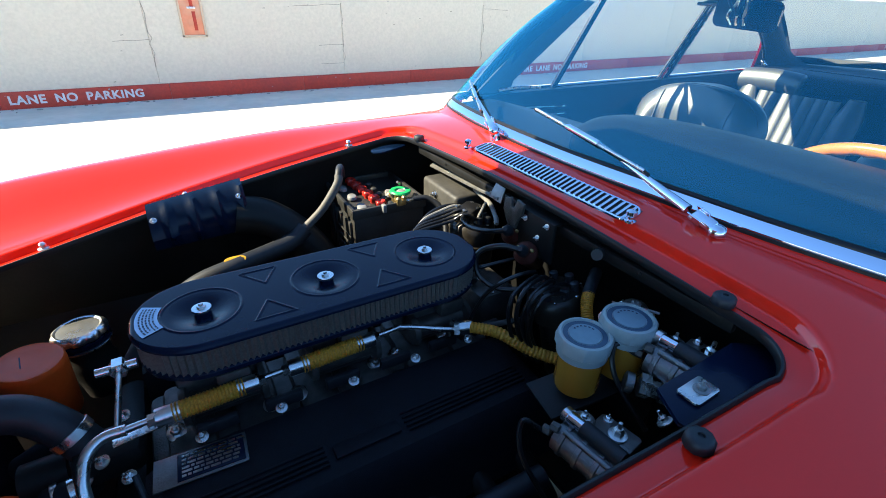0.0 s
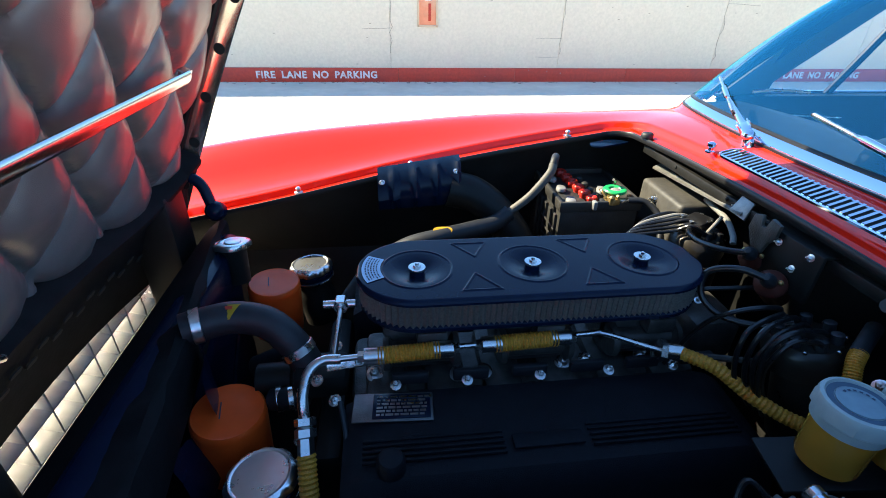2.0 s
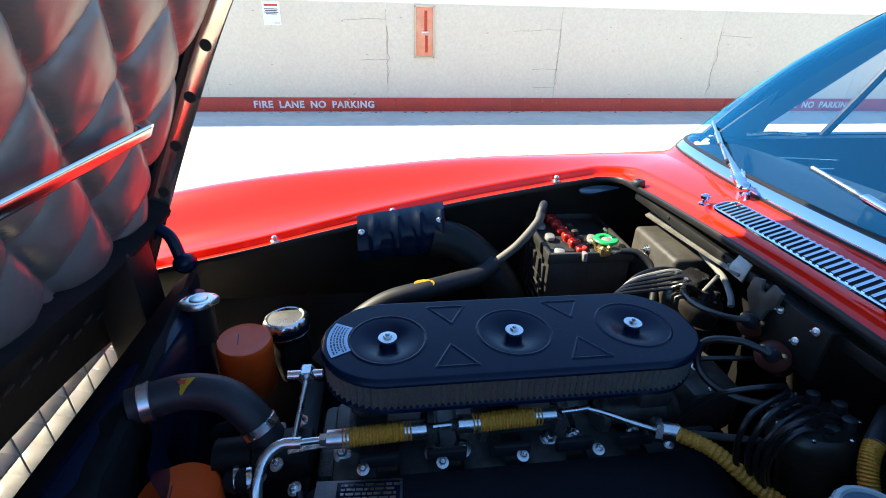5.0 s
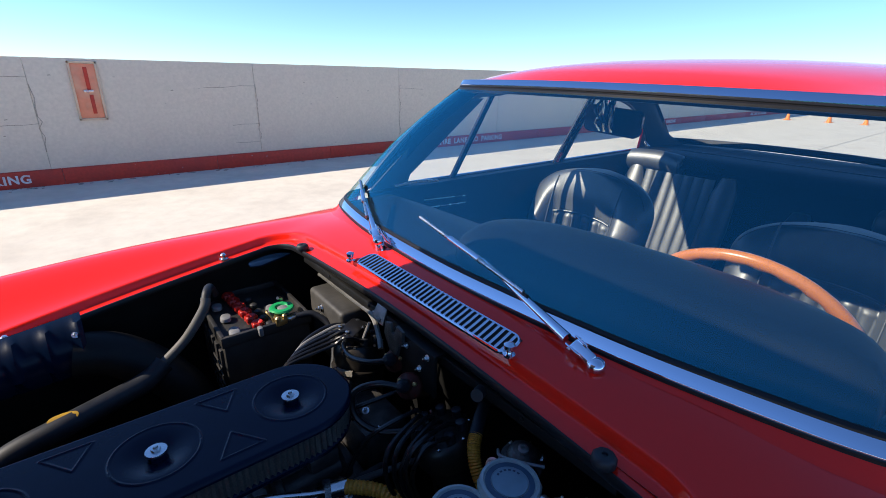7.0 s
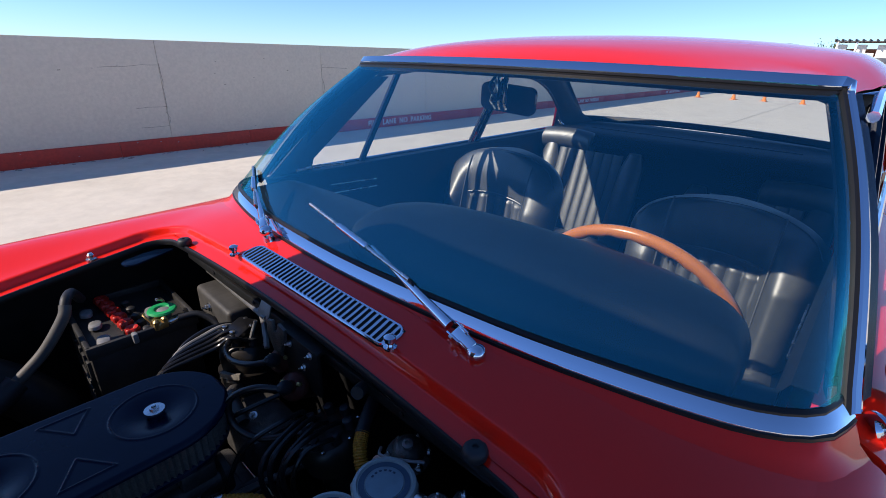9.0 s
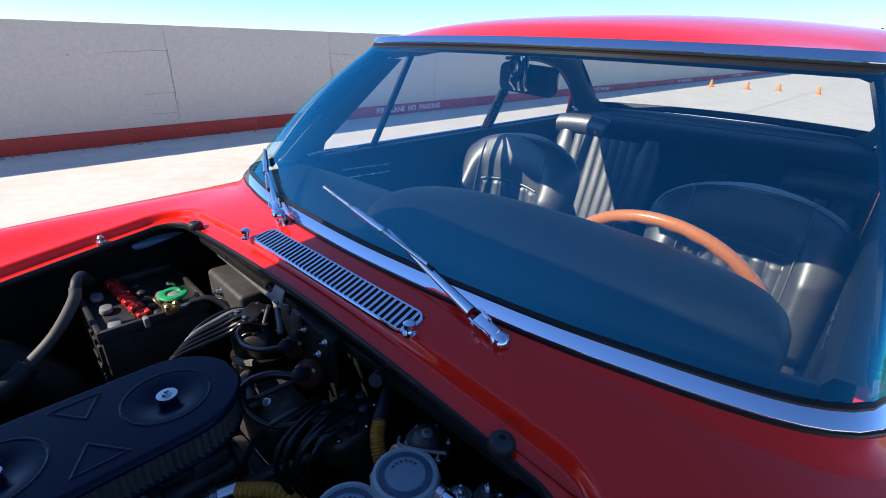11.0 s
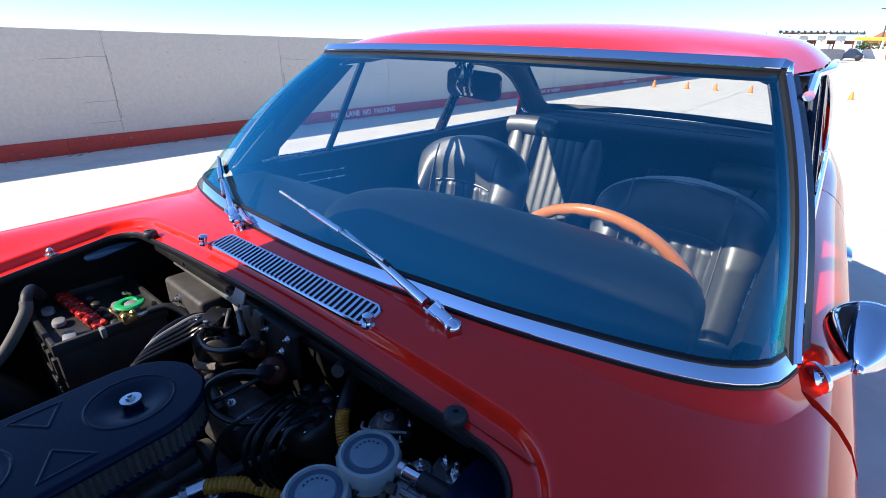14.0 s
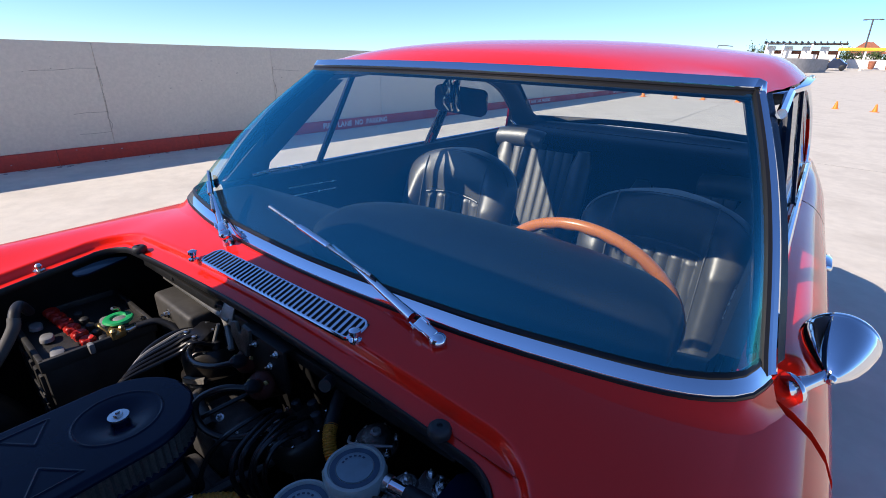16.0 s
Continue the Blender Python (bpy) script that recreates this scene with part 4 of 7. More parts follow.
# roof skin
roof_mid = spline([(0, 1.200), (0.1, 1.224), (0.25, 1.244), (0.5, 1.256), (0.75, 1.250), (0.9, 1.228), (1.0, 1.205)])
ROOF_END = 2.42
bm = bmesh.new()
rows = []
for k in range(25):
    u = k / 24
    row = []
    for j in range(41):
        s = -1 + j / 20
        vw = 0.625 + 0.03 * math.sin(math.pi * min(1, u * 1.15)) - 0.02 * u
        v = vw * s
        i = (s + 1) / 2 * (N_W - 1)
        i0 = min(int(i), N_W - 2)
        h = head_n[i0].lerp(head_n[i0 + 1], i - i0)
        x0 = h.x + 0.010
        x = x0 + (ROOF_END - x0 + 0.05 * (1 - s * s)) * u
        z = roof_mid(u) - 0.045 * abs(s) ** 2.4 - 0.035 * max(0, abs(s) - 0.86) ** 2 / 0.0196 * (0.35 + 0.65 * min(1, u * 6))
        if k == 0:
            z = head_z(h.y) + 0.019
        row.append(P(x, h.y * (1 - min(1, u * 4)) + v * min(1, u * 4), z))
    rows.append(row)
grid(bm, rows)
roof = part("roof", bm, "red", car, "glossy red painted roof")
ceiling_rows = [[p + Vector((0, 0, -0.03)) for p in r] for r in rows]
part("headliner", loft(ceiling_rows), "headliner", roof, "dark headlining")
# drip rails along the roof sides
for s in (-1, 1):
    line = [r[0 if s < 0 else -1] + Vector((0, s * 0.002, -0.004)) for r in rows[2:]]
    sec = [[p + Vector((0, s * a * g, b * g)) for a, b in ((0, 0), (0.012, -0.002), (0.016, 0.004), (0.018, 0.002), (0.016, -0.008), (0.0, -0.010))] for p, g in zip(line, [0.15, 0.4, 0.7, 0.9] + [1.0] * 40)]
    part("drip_rail", loft(sec, True, caps=True), "chrome", roof, "chrome drip rail")

# pillars and side glass
BELT_V, BELT_Z = 0.70, 0.825
edge_pts = {s: [r[0 if s < 0 else -1] for r in rows] for s in (-1, 1)}


def side_pt(x, z, s, out=0.0):
    """A point on the side window's plane, leaning in towards the roof."""
    u = (z - BELT_Z) / (1.15 - BELT_Z)
    return P(x, s * (BELT_V - 0.045 * u - 0.022 * u * u + out), z)


roof_side = spline([(1.24, 1.125), (1.5, 1.152), (1.9, 1.160), (2.2, 1.142), (2.45, 1.09), (2.62, 0.99), (2.68, 0.90)])
for s in (-1, 1):
    # door glass, quarter light and rear side window in one plane, each a pane
    win = part("side_window", tube([side_pt(x, roof_side(x) - 0.004, s, 0.004) for x in (1.26, 1.5, 1.8, 2.1, 2.35, 2.52, 2.62, 2.66)] + [side_pt(2.655, 0.84, s, 0.004)], 0.009, 8), "chrome", car, "chrome side window frame")
    panes = (([(0.99, 0.83), (1.305, 0.83), (1.435, 1.118), (1.25, 1.105)]), ([(1.33, 0.83), (1.955, 0.83), (2.09, 1.15), (1.80, 1.160), (1.455, 1.135)]), ([(1.985, 0.83), (2.65, 0.83), (2.64, 0.93), (2.55, 1.035), (2.40, 1.10), (2.12, 1.148)]))
    for poly in panes:
        b = bmesh.new()
        b.faces.new([b.verts.new(side_pt(x, z, s)) for x, z in poly])
        g = part("pane", b, "glass_side", win, "", False)
        g.visible_shadow = False
    part("quarter_bar", tube([side_pt(1.315, 0.825, s), side_pt(1.445, 1.13, s)], 0.012, 8), "satin", win, "dark quarter light bar")
    def side_plate(poly, name, mat, label, out):
        """A thin solid plate in the side window's plane."""
        bb = bmesh.new()
        f0 = [bb.verts.new(side_pt(x, z, s, out)) for x, z in poly]
        f1 = [bb.verts.new(side_pt(x, z, s, out - 0.008)) for x, z in poly]
        bb.faces.new(f0)
        bb.faces.new(f1[::-1])
        for j in range(len(poly)):
            k = (j + 1) % len(poly)
            bb.faces.new((f0[j], f1[j], f1[k], f0[k]))
        return part(name, bb, mat, win, label, False)

    if s > 0:
        side_plate([(0.955, 0.828), (1.10, 0.828), (1.11, 0.865), (1.26, 0.995), (1.395, 1.116), (1.25, 1.122)], "front_frame", "headliner", "dark front frame of the quarter light", -0.004)
    strip_p = side_plate([(1.918, 0.826), (1.992, 0.826), (2.125, 1.148), (2.062, 1.150)], "pillar_strip", "satin", "dark door pillar strip with bright lines", 0.006)
    for xa, xb in ((1.925, 2.067), (1.952, 2.092), (1.985, 2.118)):
        part("bright_line", tube([side_pt(xa, 0.828, s, -0.003), side_pt(xb, 1.146, s, -0.003)], 0.0025, 6), "steel", strip_p)
    if s > 0:
        part("red_foot", tube([side_pt(1.938, 0.828, s, -0.004), side_pt(1.956, 0.872, s, -0.004)], 0.006, 8), "red", strip_p, "short red painted foot")
    part("belt_trim", tube([side_pt(x, BELT_Z + 0.002, s, 0.012) for x in (0.98, 1.4, 1.9, 2.3, 2.66)], 0.008, 8), "chrome", car, "chrome belt trim")
    # front pillar: inner skin from foot to head
    b = bmesh.new()
    i = 0 if s < 0 else N_W - 1
    outer = [screen(i, u) for u in us]
    lines = [[p + Vector((0.012, s * 0.010, -0.006)) for p in outer], [p + Vector((0.045, s * 0.022, -0.004)) for p in outer], [p + Vector((0.080, s * 0.010, -0.008)) for p in outer], [p + Vector((0.05, -s * 0.022, -0.02)) for p in outer], [p + Vector((0.012, -s * 0.016, -0.014)) for p in outer]]
    grid(b, lines)
    part("front_pillar", b, "satin" if s > 0 else "satin", wind, "dark windshield pillar")
    # rear pillar
    b = bmesh.new()
    low = [P(2.63 + 0.12 * k / 6, s * (0.70 - 0.095 * k / 6), 0.835 + 0.045 * k / 6) for k in range(7)]
    up = [P(2.36 + 0.05 * k / 6, s * (0.64 - 0.035 * k / 6), 1.115 + 0.06 * k / 6) for k in range(7)]
    rr = []
    for u in [k / 8 for k in range(9)]:
        rr.append([a.lerp(c, u) + Vector((0.08 * math.sin(math.pi * u), 0, 0.042 * math.sin(math.pi * u))) * (1 - 0.14 * k) for k, (a, c) in enumerate(zip(low, up))])
    grid(b, rr)
    part("rear_pillar", b, "red", roof)
    part("pillar_backing", loft([[p + Vector((-0.012, -s * 0.018, -0.012)) for p in r] for r in rr]), "headliner", roof, "dark inner pillar panel")
    lin_a = smooth_line([(x, s * v, z) for x, v, z in ((1.95, 0.615, 1.118), (2.17, 0.613, 1.109), (2.33, 0.61, 1.075), (2.455, 0.61, 1.002), (2.545, 0.61, 0.91), (2.565, 0.61, 0.85))], 5)
    lin_b = smooth_line([(x, s * v, z) for x, v, z in ((2.20, 0.56, 1.185), (2.34, 0.57, 1.160), (2.48, 0.575, 1.095), (2.612, 0.575, 0.985), (2.70, 0.56, 0.915), (2.765, 0.50, 0.868))], 5)
    part("pillar_lining", loft([[a.lerp(c, u) + Vector((0, CY - s * 0.02 * math.sin(math.pi * u), 0.01 * math.sin(math.pi * u))) for u in (0, 0.25, 0.5, 0.75, 1)] for a, c in zip(lin_a, lin_b)]), "headliner", roof, "dark pillar lining")
    part("lining_welt", tube([p + Vector((0, CY, 0)) for p in lin_a[::3]], 0.007, 8), "seal", roof, "black welt round the quarter window")
# rear window
rear_rows = []
for u in [k / 10 for k in range(11)]:
    row = []
    for j in range(21):
        s = -1 + j / 10
        a = P(2.80 - 0.065 * s * s, 0.582 * s, 0.896 - 0.011 * s * s)
        b = P(2.48 - 0.08 * s * s, 0.582 * s, 1.195 - 0.020 * s * s)
        row.append(a.lerp(b, u) + Vector((0.05, 0, 0.05)) * math.sin(math.pi * u) * (1 - 0.9 * s * s))
    rear_rows.append(row)
rw = part("rear_window", loft(rear_rows), "glass_side", car, "curved rear window glass")
rw.visible_shadow = False
loop = rear_rows[0] + [r[-1] for r in rear_rows[1:-1]] + rear_rows[-1][::-1] + [r[0] for r in rear_rows[1:-1]][::-1]
b = bmesh.new()
ring_rows = []
for p in loop + [loop[0]]:
    ring_rows.append([p + Vector((a, 0, c)) for a, c in ((0.014, 0), (0.010, 0.016), (-0.006, 0.016), (-0.014, -0.004), (0, -0.014))])
part("rear_rubber", loft(ring_rows, True), "seal", rw, "black rear window seal")

# ---- bonnet, hinged at its front edge and raised ----
HINGE = Vector((-0.565, CY, 0.612))
H_UP, H_OUT = Vector((0.463, 0, 0.886)), Vector((-0.886, 0, 0.463))


def hood_pt(s, v, out=0.0):
    return HINGE + H_UP * s + Vector((0, v, 0)) + H_OUT * (out + 0.05 * (1 - (v / 0.5) ** 2) + 0.03 * math.sin(math.pi * s / 1.2) - 0.03)


hood_edge = spline([(0, 0.455), (0.35, 0.472), (0.64, 0.492), (0.85, 0.535), (1.07, 0.568), (1.2, 0.575)])


def hood_w(s):
    w = hood_edge(s)
    return w if s < 1.07 else w - 0.07 * ((s - 1.07) / 0.11) ** 2.2


ss = [1.18 * k / 36 for k in range(37)]
skin = [[hood_pt(s, hood_w(s) * (-1 + j / 12), 0.072) for j in range(25)] for s in ss]
bm = loft(skin)
inner = [[hood_pt(s, hood_w(s) * (-1 + j / 12), 0.060) for j in range(25)] for s in ss]
grid(bm, inner)
for a, c in ((0, 0), (-1, -1)):
    grid(bm, [skin[a], inner[c]])
for c in (0, -1):
    grid(bm, [[r[c] for r in skin], [r[c] for r in inner]])
hood = part("bonnet", bm, "red", car, "raised red bonnet panel, hinged at the nose")
# upright side flange with dark discs for round holes, and rubber strips inside it
for sd in (-1, 1):
    b = bmesh.new()
    fl = [1.10 * k / 44 for k in range(45)]
    grid(b, [[hood_pt(s, sd * hood_w(s), 0.065), hood_pt(s, sd * hood_w(s), -0.020), hood_pt(s, sd * (hood_w(s) - 0.002), -0.022), hood_pt(s, sd * (hood_w(s) - 0.004), -0.020), hood_pt(s, sd * (hood_w(s) - 0.006), 0.014), hood_pt(s, sd * (hood_w(s) - 0.008), 0.065)] for s in fl])
    flange = part("side_flange", b, "flange", hood, "bare metal side flange with round holes")
    n_fl = Vector((0, -sd, 0))
    for k in range(10):
        s = 0.08 + 0.108 * k
        c = hood_pt(s, sd * (hood_w(s) - 0.0055), -0.004)
        # the flange is uncut: a dark disc paints each hole's shade
        part("flange_hole", lathe([(0.0115, 0.0), (0.0108, 0.0006), (0.0095, 0.0004), (0.0, 0.0004)], Matrix.Translation(c) @ n_fl.to_track_quat("Z", "Y").to_matrix().to_4x4(), 18), "dark", flange)
    for o, r in ((0.020, 0.008), (0.034, 0.009), (0.048, 0.009)):
        part("flange_seal", tube([hood_pt(s, sd * (hood_w(s) - 0.012), o) for s in (0.02, 0.2, 0.4, 0.6, 0.8, 1.0, 1.08)], r, 8), "seal", hood, "black rubber strip")
# quilted lining
def lining_foot(v):
    """The lower edge of the lining, rounded up at the corners."""
    return 0.062 + 0.085 * (max(0.0, abs(v) - 0.20) / 0.25) ** 2


b = bmesh.new()
QN, QS = 130, 140
rows = []
for k in range(QS + 1):
    row = []
    for j in range(QN + 1):
        s0 = lining_foot(0.45 * (-1 + 2 * j / QN))
        s = s0 + (1.08 - s0) * k / QS
        w = hood_w(s) - 0.022
        v = w * (-1 + 2 * j / QN)
        y = CY + v
        a, c = y / 0.178 + s / 0.237 - 0.173, y / 0.178 - s / 0.237 - 0.253
        fa, fc = abs(math.sin(math.pi * a)), abs(math.sin(math.pi * c))
        puff = (1 - math.exp(-4.4 * fa)) * (1 - math.exp(-4.4 * fc)) * (0.8 + 0.25 * fa * fc)
        edge = min(1.0, (w - abs(v)) / 0.02, (s - s0) / 0.02 + 0.02, (1.08 - s) / 0.02 + 0.02)
        wr = noise.noise(Vector((y * 16, s * 12, 2))) * 0.003 + (noise.noise(Vector((y * 70, s * 24, 7))) * 0.0022 + noise.noise(Vector((y * 30, s * 90, 1))) * 0.0016) * (1.35 - puff)
        row.append(hood_pt(s, v, 0.012 + 0.036 * max(0.0, 1 - (w - abs(v)) / 0.06) ** 2 - (0.029 * puff + wr) * max(0.05, edge) ** 0.6))
    rows.append(row)
grid(b, rows)
quilt = part("quilted_lining", b, "quilt", hood, "grey diamond-quilted insulation pad", angle=80)
# black frame at the bonnet's foot, with slots
b = bmesh.new()
grid(b, [[hood_pt(-0.175, v, 0.012), hood_pt(-0.172, v, -0.004), hood_pt(-0.08, v, -0.004), hood_pt(lining_foot(v) - 0.05, v, -0.006), hood_pt(lining_foot(v) - 0.016, v, -0.008), hood_pt(lining_foot(v) - 0.012, v, -0.022), hood_pt(lining_foot(v) - 0.002, v, -0.030), hood_pt(lining_foot(v) + 0.010, v, -0.030), hood_pt(lining_foot(v) + 0.018, v, -0.020), hood_pt(lining_foot(v) + 0.020, v, 0.055)] for v in [-0.45 + 0.045 * k for k in range(21)]])
foot_rail = part("foot_rail", b, "matte", hood, "black bonnet foot rail with slots")
for k in range(11):
    for dv in (0, 0.028):
        c = hood_pt(-0.045 + 0.016 * (dv > 0), -0.36 + 0.066 * k + dv, -0.008)
        m = Matrix.Translation(c) @ (-H_OUT).to_track_quat("Z", "Y").to_matrix().to_4x4()
        # thin dark plate on the rail paints the shade of a recessed slot
        part("slot", slab(stadium(0.026, 0.010, 5), 0.0025, m, 0), "dark", foot_rail)
# bright bar across the lining
bar_a, bar_b = hood_pt(0.398, -0.46, -0.035), hood_pt(0.384, 0.265, -0.045)
bar = [bar_a.lerp(bar_b, k / 4) for k in range(5)]
rows = []
for p in smooth_line(bar, 6):
    rows.append([p + H_UP * (0.013 * math.cos(a)) - H_OUT * (0.006 * math.sin(a)) for a in [2 * math.pi * k / 14 for k in range(14)]])
part("lining_bar", loft(rows, True, caps=True), "bar_metal", hood, "bright metal bar across the lining")
part("bar_cap", slab(rounded(0.022, 0.034, 0.004), 0.016, Matrix.Translation(bar[-1]) @ H_OUT.to_track_quat("Z", "X").to_matrix().to_4x4() @ pose(0, 0, 0), 0.003), "chrome", hood, "bright end cap")
part("stay_rod", tube([(-0.520, 0.540, 0.680), (-0.489, 0.450, 0.736), (-0.467, 0.392, 0.773), (-0.425, 0.275, 0.848)], 0.0055, 8), "steel", hood, "plated stay rod")
# hinge arms
for sd in (-1, 1):
    a = part("bonnet_hinge", tube([P(-0.44, sd * 0.40, 0.64), P(-0.46, sd * 0.415, 0.69), P(-0.50, sd * 0.42, 0.715), P(-0.52, sd * 0.43, 0.72)], 0.013, 10), "satin", car, "black bonnet hinge arm")
    part("hinge_bolt", lathe([(0.022, -0.02), (0.024, 0), (0.018, 0.014), (0.008, 0.02)], pose(-0.435, CY + sd * 0.395, 0.63, 70, 0, 0), 14), "satin", a)


# ---- engine bay ----
def bolt(at, axis=(0, 0, 1), r=0.006, h=0.008, parent=None, mat="steel", name="bolt"):
    m = Matrix.Translation(at) @ Vector(axis).to_track_quat("Z", "Y").to_matrix().to_4x4()
    b = lathe([(r * 1.7, 0), (r * 1.7, h * 0.2), (r * 1.1, h * 0.25)], m, 14)
    lathe([(r, h * 0.2), (r, h * 0.8), (r * 0.7, h), (r * 0.45, h), (r * 0.4, h * 1.7), (r * 0.2, h * 1.75)], m, 6, b)
    return part(name, b, mat, parent, "", True, 30)


# air cleaner: a long pan with three dished wells
AX, AY, AL, AW, AZ = 0.202, 0.692, 0.585, 0.192, 0.692
wells = [(AX - 0.195, AY - 0.004), (AX, AY - 0.002), (AX + 0.195, AY)]
tris = []
for gx in (AX - 0.098, AX + 0.098):
    tris.append([(gx - 0.030, AY + 0.073), (gx + 0.030, AY + 0.073), (gx + 0.004, AY + 0.026)])
    tris.append([(gx - 0.030, AY - 0.073), (gx + 0.030, AY - 0.073), (gx - 0.004, AY - 0.026)])


def seg_dist(p, a, b):
    d = (b[0] - a[0], b[1] - a[1])
    u = max(0, min(1, ((p[0] - a[0]) * d[0] + (p[1] - a[1]) * d[1]) / (d[0] ** 2 + d[1] ** 2)))
    return math.hypot(p[0] - a[0] - u * d[0], p[1] - a[1] - u * d[1])


def lid_z(x, y):
    z = 0.0
    for wx, wy in wells:
        r = math.hypot(x - wx, y - wy)
        if r < 0.064:
            z += 0.0017 * math.exp(-((r - 0.057) / 0.0014) ** 2)
            if r < 0.055:
                u = (0.055 - r) / 0.055
                z -= 0.011 * (3 * u * u - 2 * u**3)
    for t in tris:
        if abs(x - t[2][0]) < 0.045 and abs(y - AY) < 0.09:
            d = min(seg_dist((x, y), t[i], t[(i + 1) % 3]) for i in range(3))
            z += 0.0017 * math.exp(-(d / 0.0014) ** 2)
    return z


def half_wid(x, w=AW, l=AL):
    h = l / 2 - w / 2
    d = max(0, abs(x - AX) - h)
    return math.sqrt(max(0, (w / 2) ** 2 - d * d))


NX, NY = 460, 150
rows = []
for k in range(NX + 1):
    a = k / NX * math.pi
    u = (1 - math.cos(a)) / 2 if (k < 12 or k > NX - 12) else None
    x = AX - AL / 2 + 0.0006 + (AL - 0.0012) * (k / NX)
    w = max(half_wid(x), 0.002)
    row = []
    for j in range(NY + 1):
        t = -1 + 2 * j / NY
        y = AY + w * t
        e = min(w * (1 - abs(t)), x - (AX - AL / 2), AX + AL / 2 - x)
        row.append(Vector((x, y, AZ + lid_z(x, y) - 0.004 * max(0, 1 - e / 0.006) ** 2)))
    rows.append(row)
air = part("air_cleaner", loft(rows), "satin", car, "long satin-black air cleaner lid with three dished wells", angle=60)
# rolled lid edge, mesh band and lower tray
def stadium_ring(l, w, z, n=26, wob=0.0):
    pts = []
    h, r = l / 2 - w / 2, w / 2
    per = []
    for k in range(n + 1):
        a = -math.pi / 2 + math.pi * k / n
        per.append((h + r * math.cos(a), r * math.sin(a)))
    m = int(n * 1.6)
    per += [(h - 2 * h * k / m, r) for k in range(1, m)]
    for k in range(n + 1):
        a = math.pi / 2 + math.pi * k / n
        per.append((-h + r * math.cos(a), r * math.sin(a)))
    per += [(-h + 2 * h * k / m, -r) for k in range(1, m)]
    for i, (x, y) in enumerate(per):
        f = 1 + (wob / r if i % 2 else 0)
        pts.append(Vector((AX + (x if abs(x) <= h else math.copysign(h, x) + (x - math.copysign(h, x)) * f), AY + y * f, z)))
    return pts


part("lid_edge", loft([stadium_ring(AL, AW, AZ - 0.003), stadium_ring(AL + 0.004, AW + 0.004, AZ - 0.006), stadium_ring(AL + 0.003, AW + 0.003, AZ - 0.010), stadium_ring(AL - 0.006, AW - 0.006, AZ - 0.011)], True), "satin", air)
part("filter_band", loft([stadium_ring(AL - 0.012, AW - 0.012, AZ - 0.010, 56, 0.0042), stadium_ring(AL - 0.012, AW - 0.012, AZ - 0.052, 56, 0.0042)], True), "gauze", air, "dark pleated metal filter band", angle=20)
part("lower_tray", loft([stadium_ring(AL - 0.01, AW - 0.01, AZ - 0.050), stadium_ring(AL - 0.002, AW - 0.002, AZ - 0.053), stadium_ring(AL - 0.004, AW - 0.004, AZ - 0.060), stadium_ring(AL - 0.05, AW - 0.05, AZ - 0.066)], True, caps=True), "satin", air)
for wx, wy in wells:
    m = pose(wx, wy, AZ - 0.012)
    part("well_post", lathe([(0.013, -0.004), (0.0115, 0.0105), (0.008, 0.0115)], m, 16), "satin", air)
    b = lathe([(0.0140, 0.0115), (0.0145, 0.014), (0.014, 0.0155), (0.006, 0.016)], m, 24)
    lathe([(0.0065, 0.0155), (0.0065, 0.019), (0.0035, 0.0195), (0.003, 0.0225), (0.001, 0.023)], m, 6, b)
    part("well_nut", b, "steel", air, "plated nut on a wide washer")
# curved maker's label (unreadable: bars)
b = bmesh.new()
arc = lambda r, a: Vector((AX - AL / 2 + AW / 2 + r * math.cos(a), AY + r * math.sin(a), AZ + 0.0012))
grid(b, [[arc(r, radians(152 + 56 * k / 14)) for r in (0.058, 0.088)] for k in range(15)])
lab = part("label", b, "label", air, "curved silver and blue label")
b = bmesh.new()
rng = random.Random(3)
for r in (0.063, 0.0675, 0.072, 0.0765, 0.081):
    a = 156
    while a < 203:
        w = rng.uniform(1.5, 5)
        grid(b, [[arc(r + d, radians(a + w * k / 3)) + Vector((0, 0, 0.0006)) for d in (0, 0.0022)] for k in range(4)])
        a += w + 1.2
part("label_bar", b, "ink", lab, "", False)

# carburettors and alloy inlet manifold under the air cleaner
b = bmesh.new()
box((0.62, 0.15, 0.05), pose(0.20, 0.685, 0.475), 0.015, b)
manifold = part("inlet_manifold", b, "grimy", car, "grimy cast alloy inlet manifold")
for k in range(6):
    part("runner", box((0.072, 0.17, 0.05), pose(-0.05 + 0.1 * k, 0.66, 0.49, 8), 0.014), "grimy", manifold)
for k in range(3):
    x = 0.007 + 0.195 * k
    b = box((0.12, 0.09, 0.10), pose(x, 0.69, 0.565), 0.01)
    lathe([(0.03, -0.06), (0.032, -0.05), (0.02, -0.045), (0.02, 0.05), (0.032, 0.055), (0.03, 0.065)], pose(x, 0.64, 0.56, 0, 90), 16, b)
    box((0.05, 0.03, 0.03), pose(x + 0.02, 0.63, 0.60), 0.005, b)
    part("carburettor", b, "grimy", car, "grimy twin-choke carburettor")
for k in range(6):
    x = -0.05 + 0.1 * k
    b = box((0.06, 0.012, 0.022), pose(x + 0.04, 0.604, 0.535), 0.004)
    part("spacer", b, "rubber", manifold)
for x, y in ((-0.07, 0.655), (0.072, 0.642), (0.118, 0.645), (0.262, 0.652), (0.306, 0.655), (0.41, 0.655)):
    bolt((x, y - 0.015, 0.512), (0, -0.45, 1), 0.0085, 0.013, manifold, "steel")
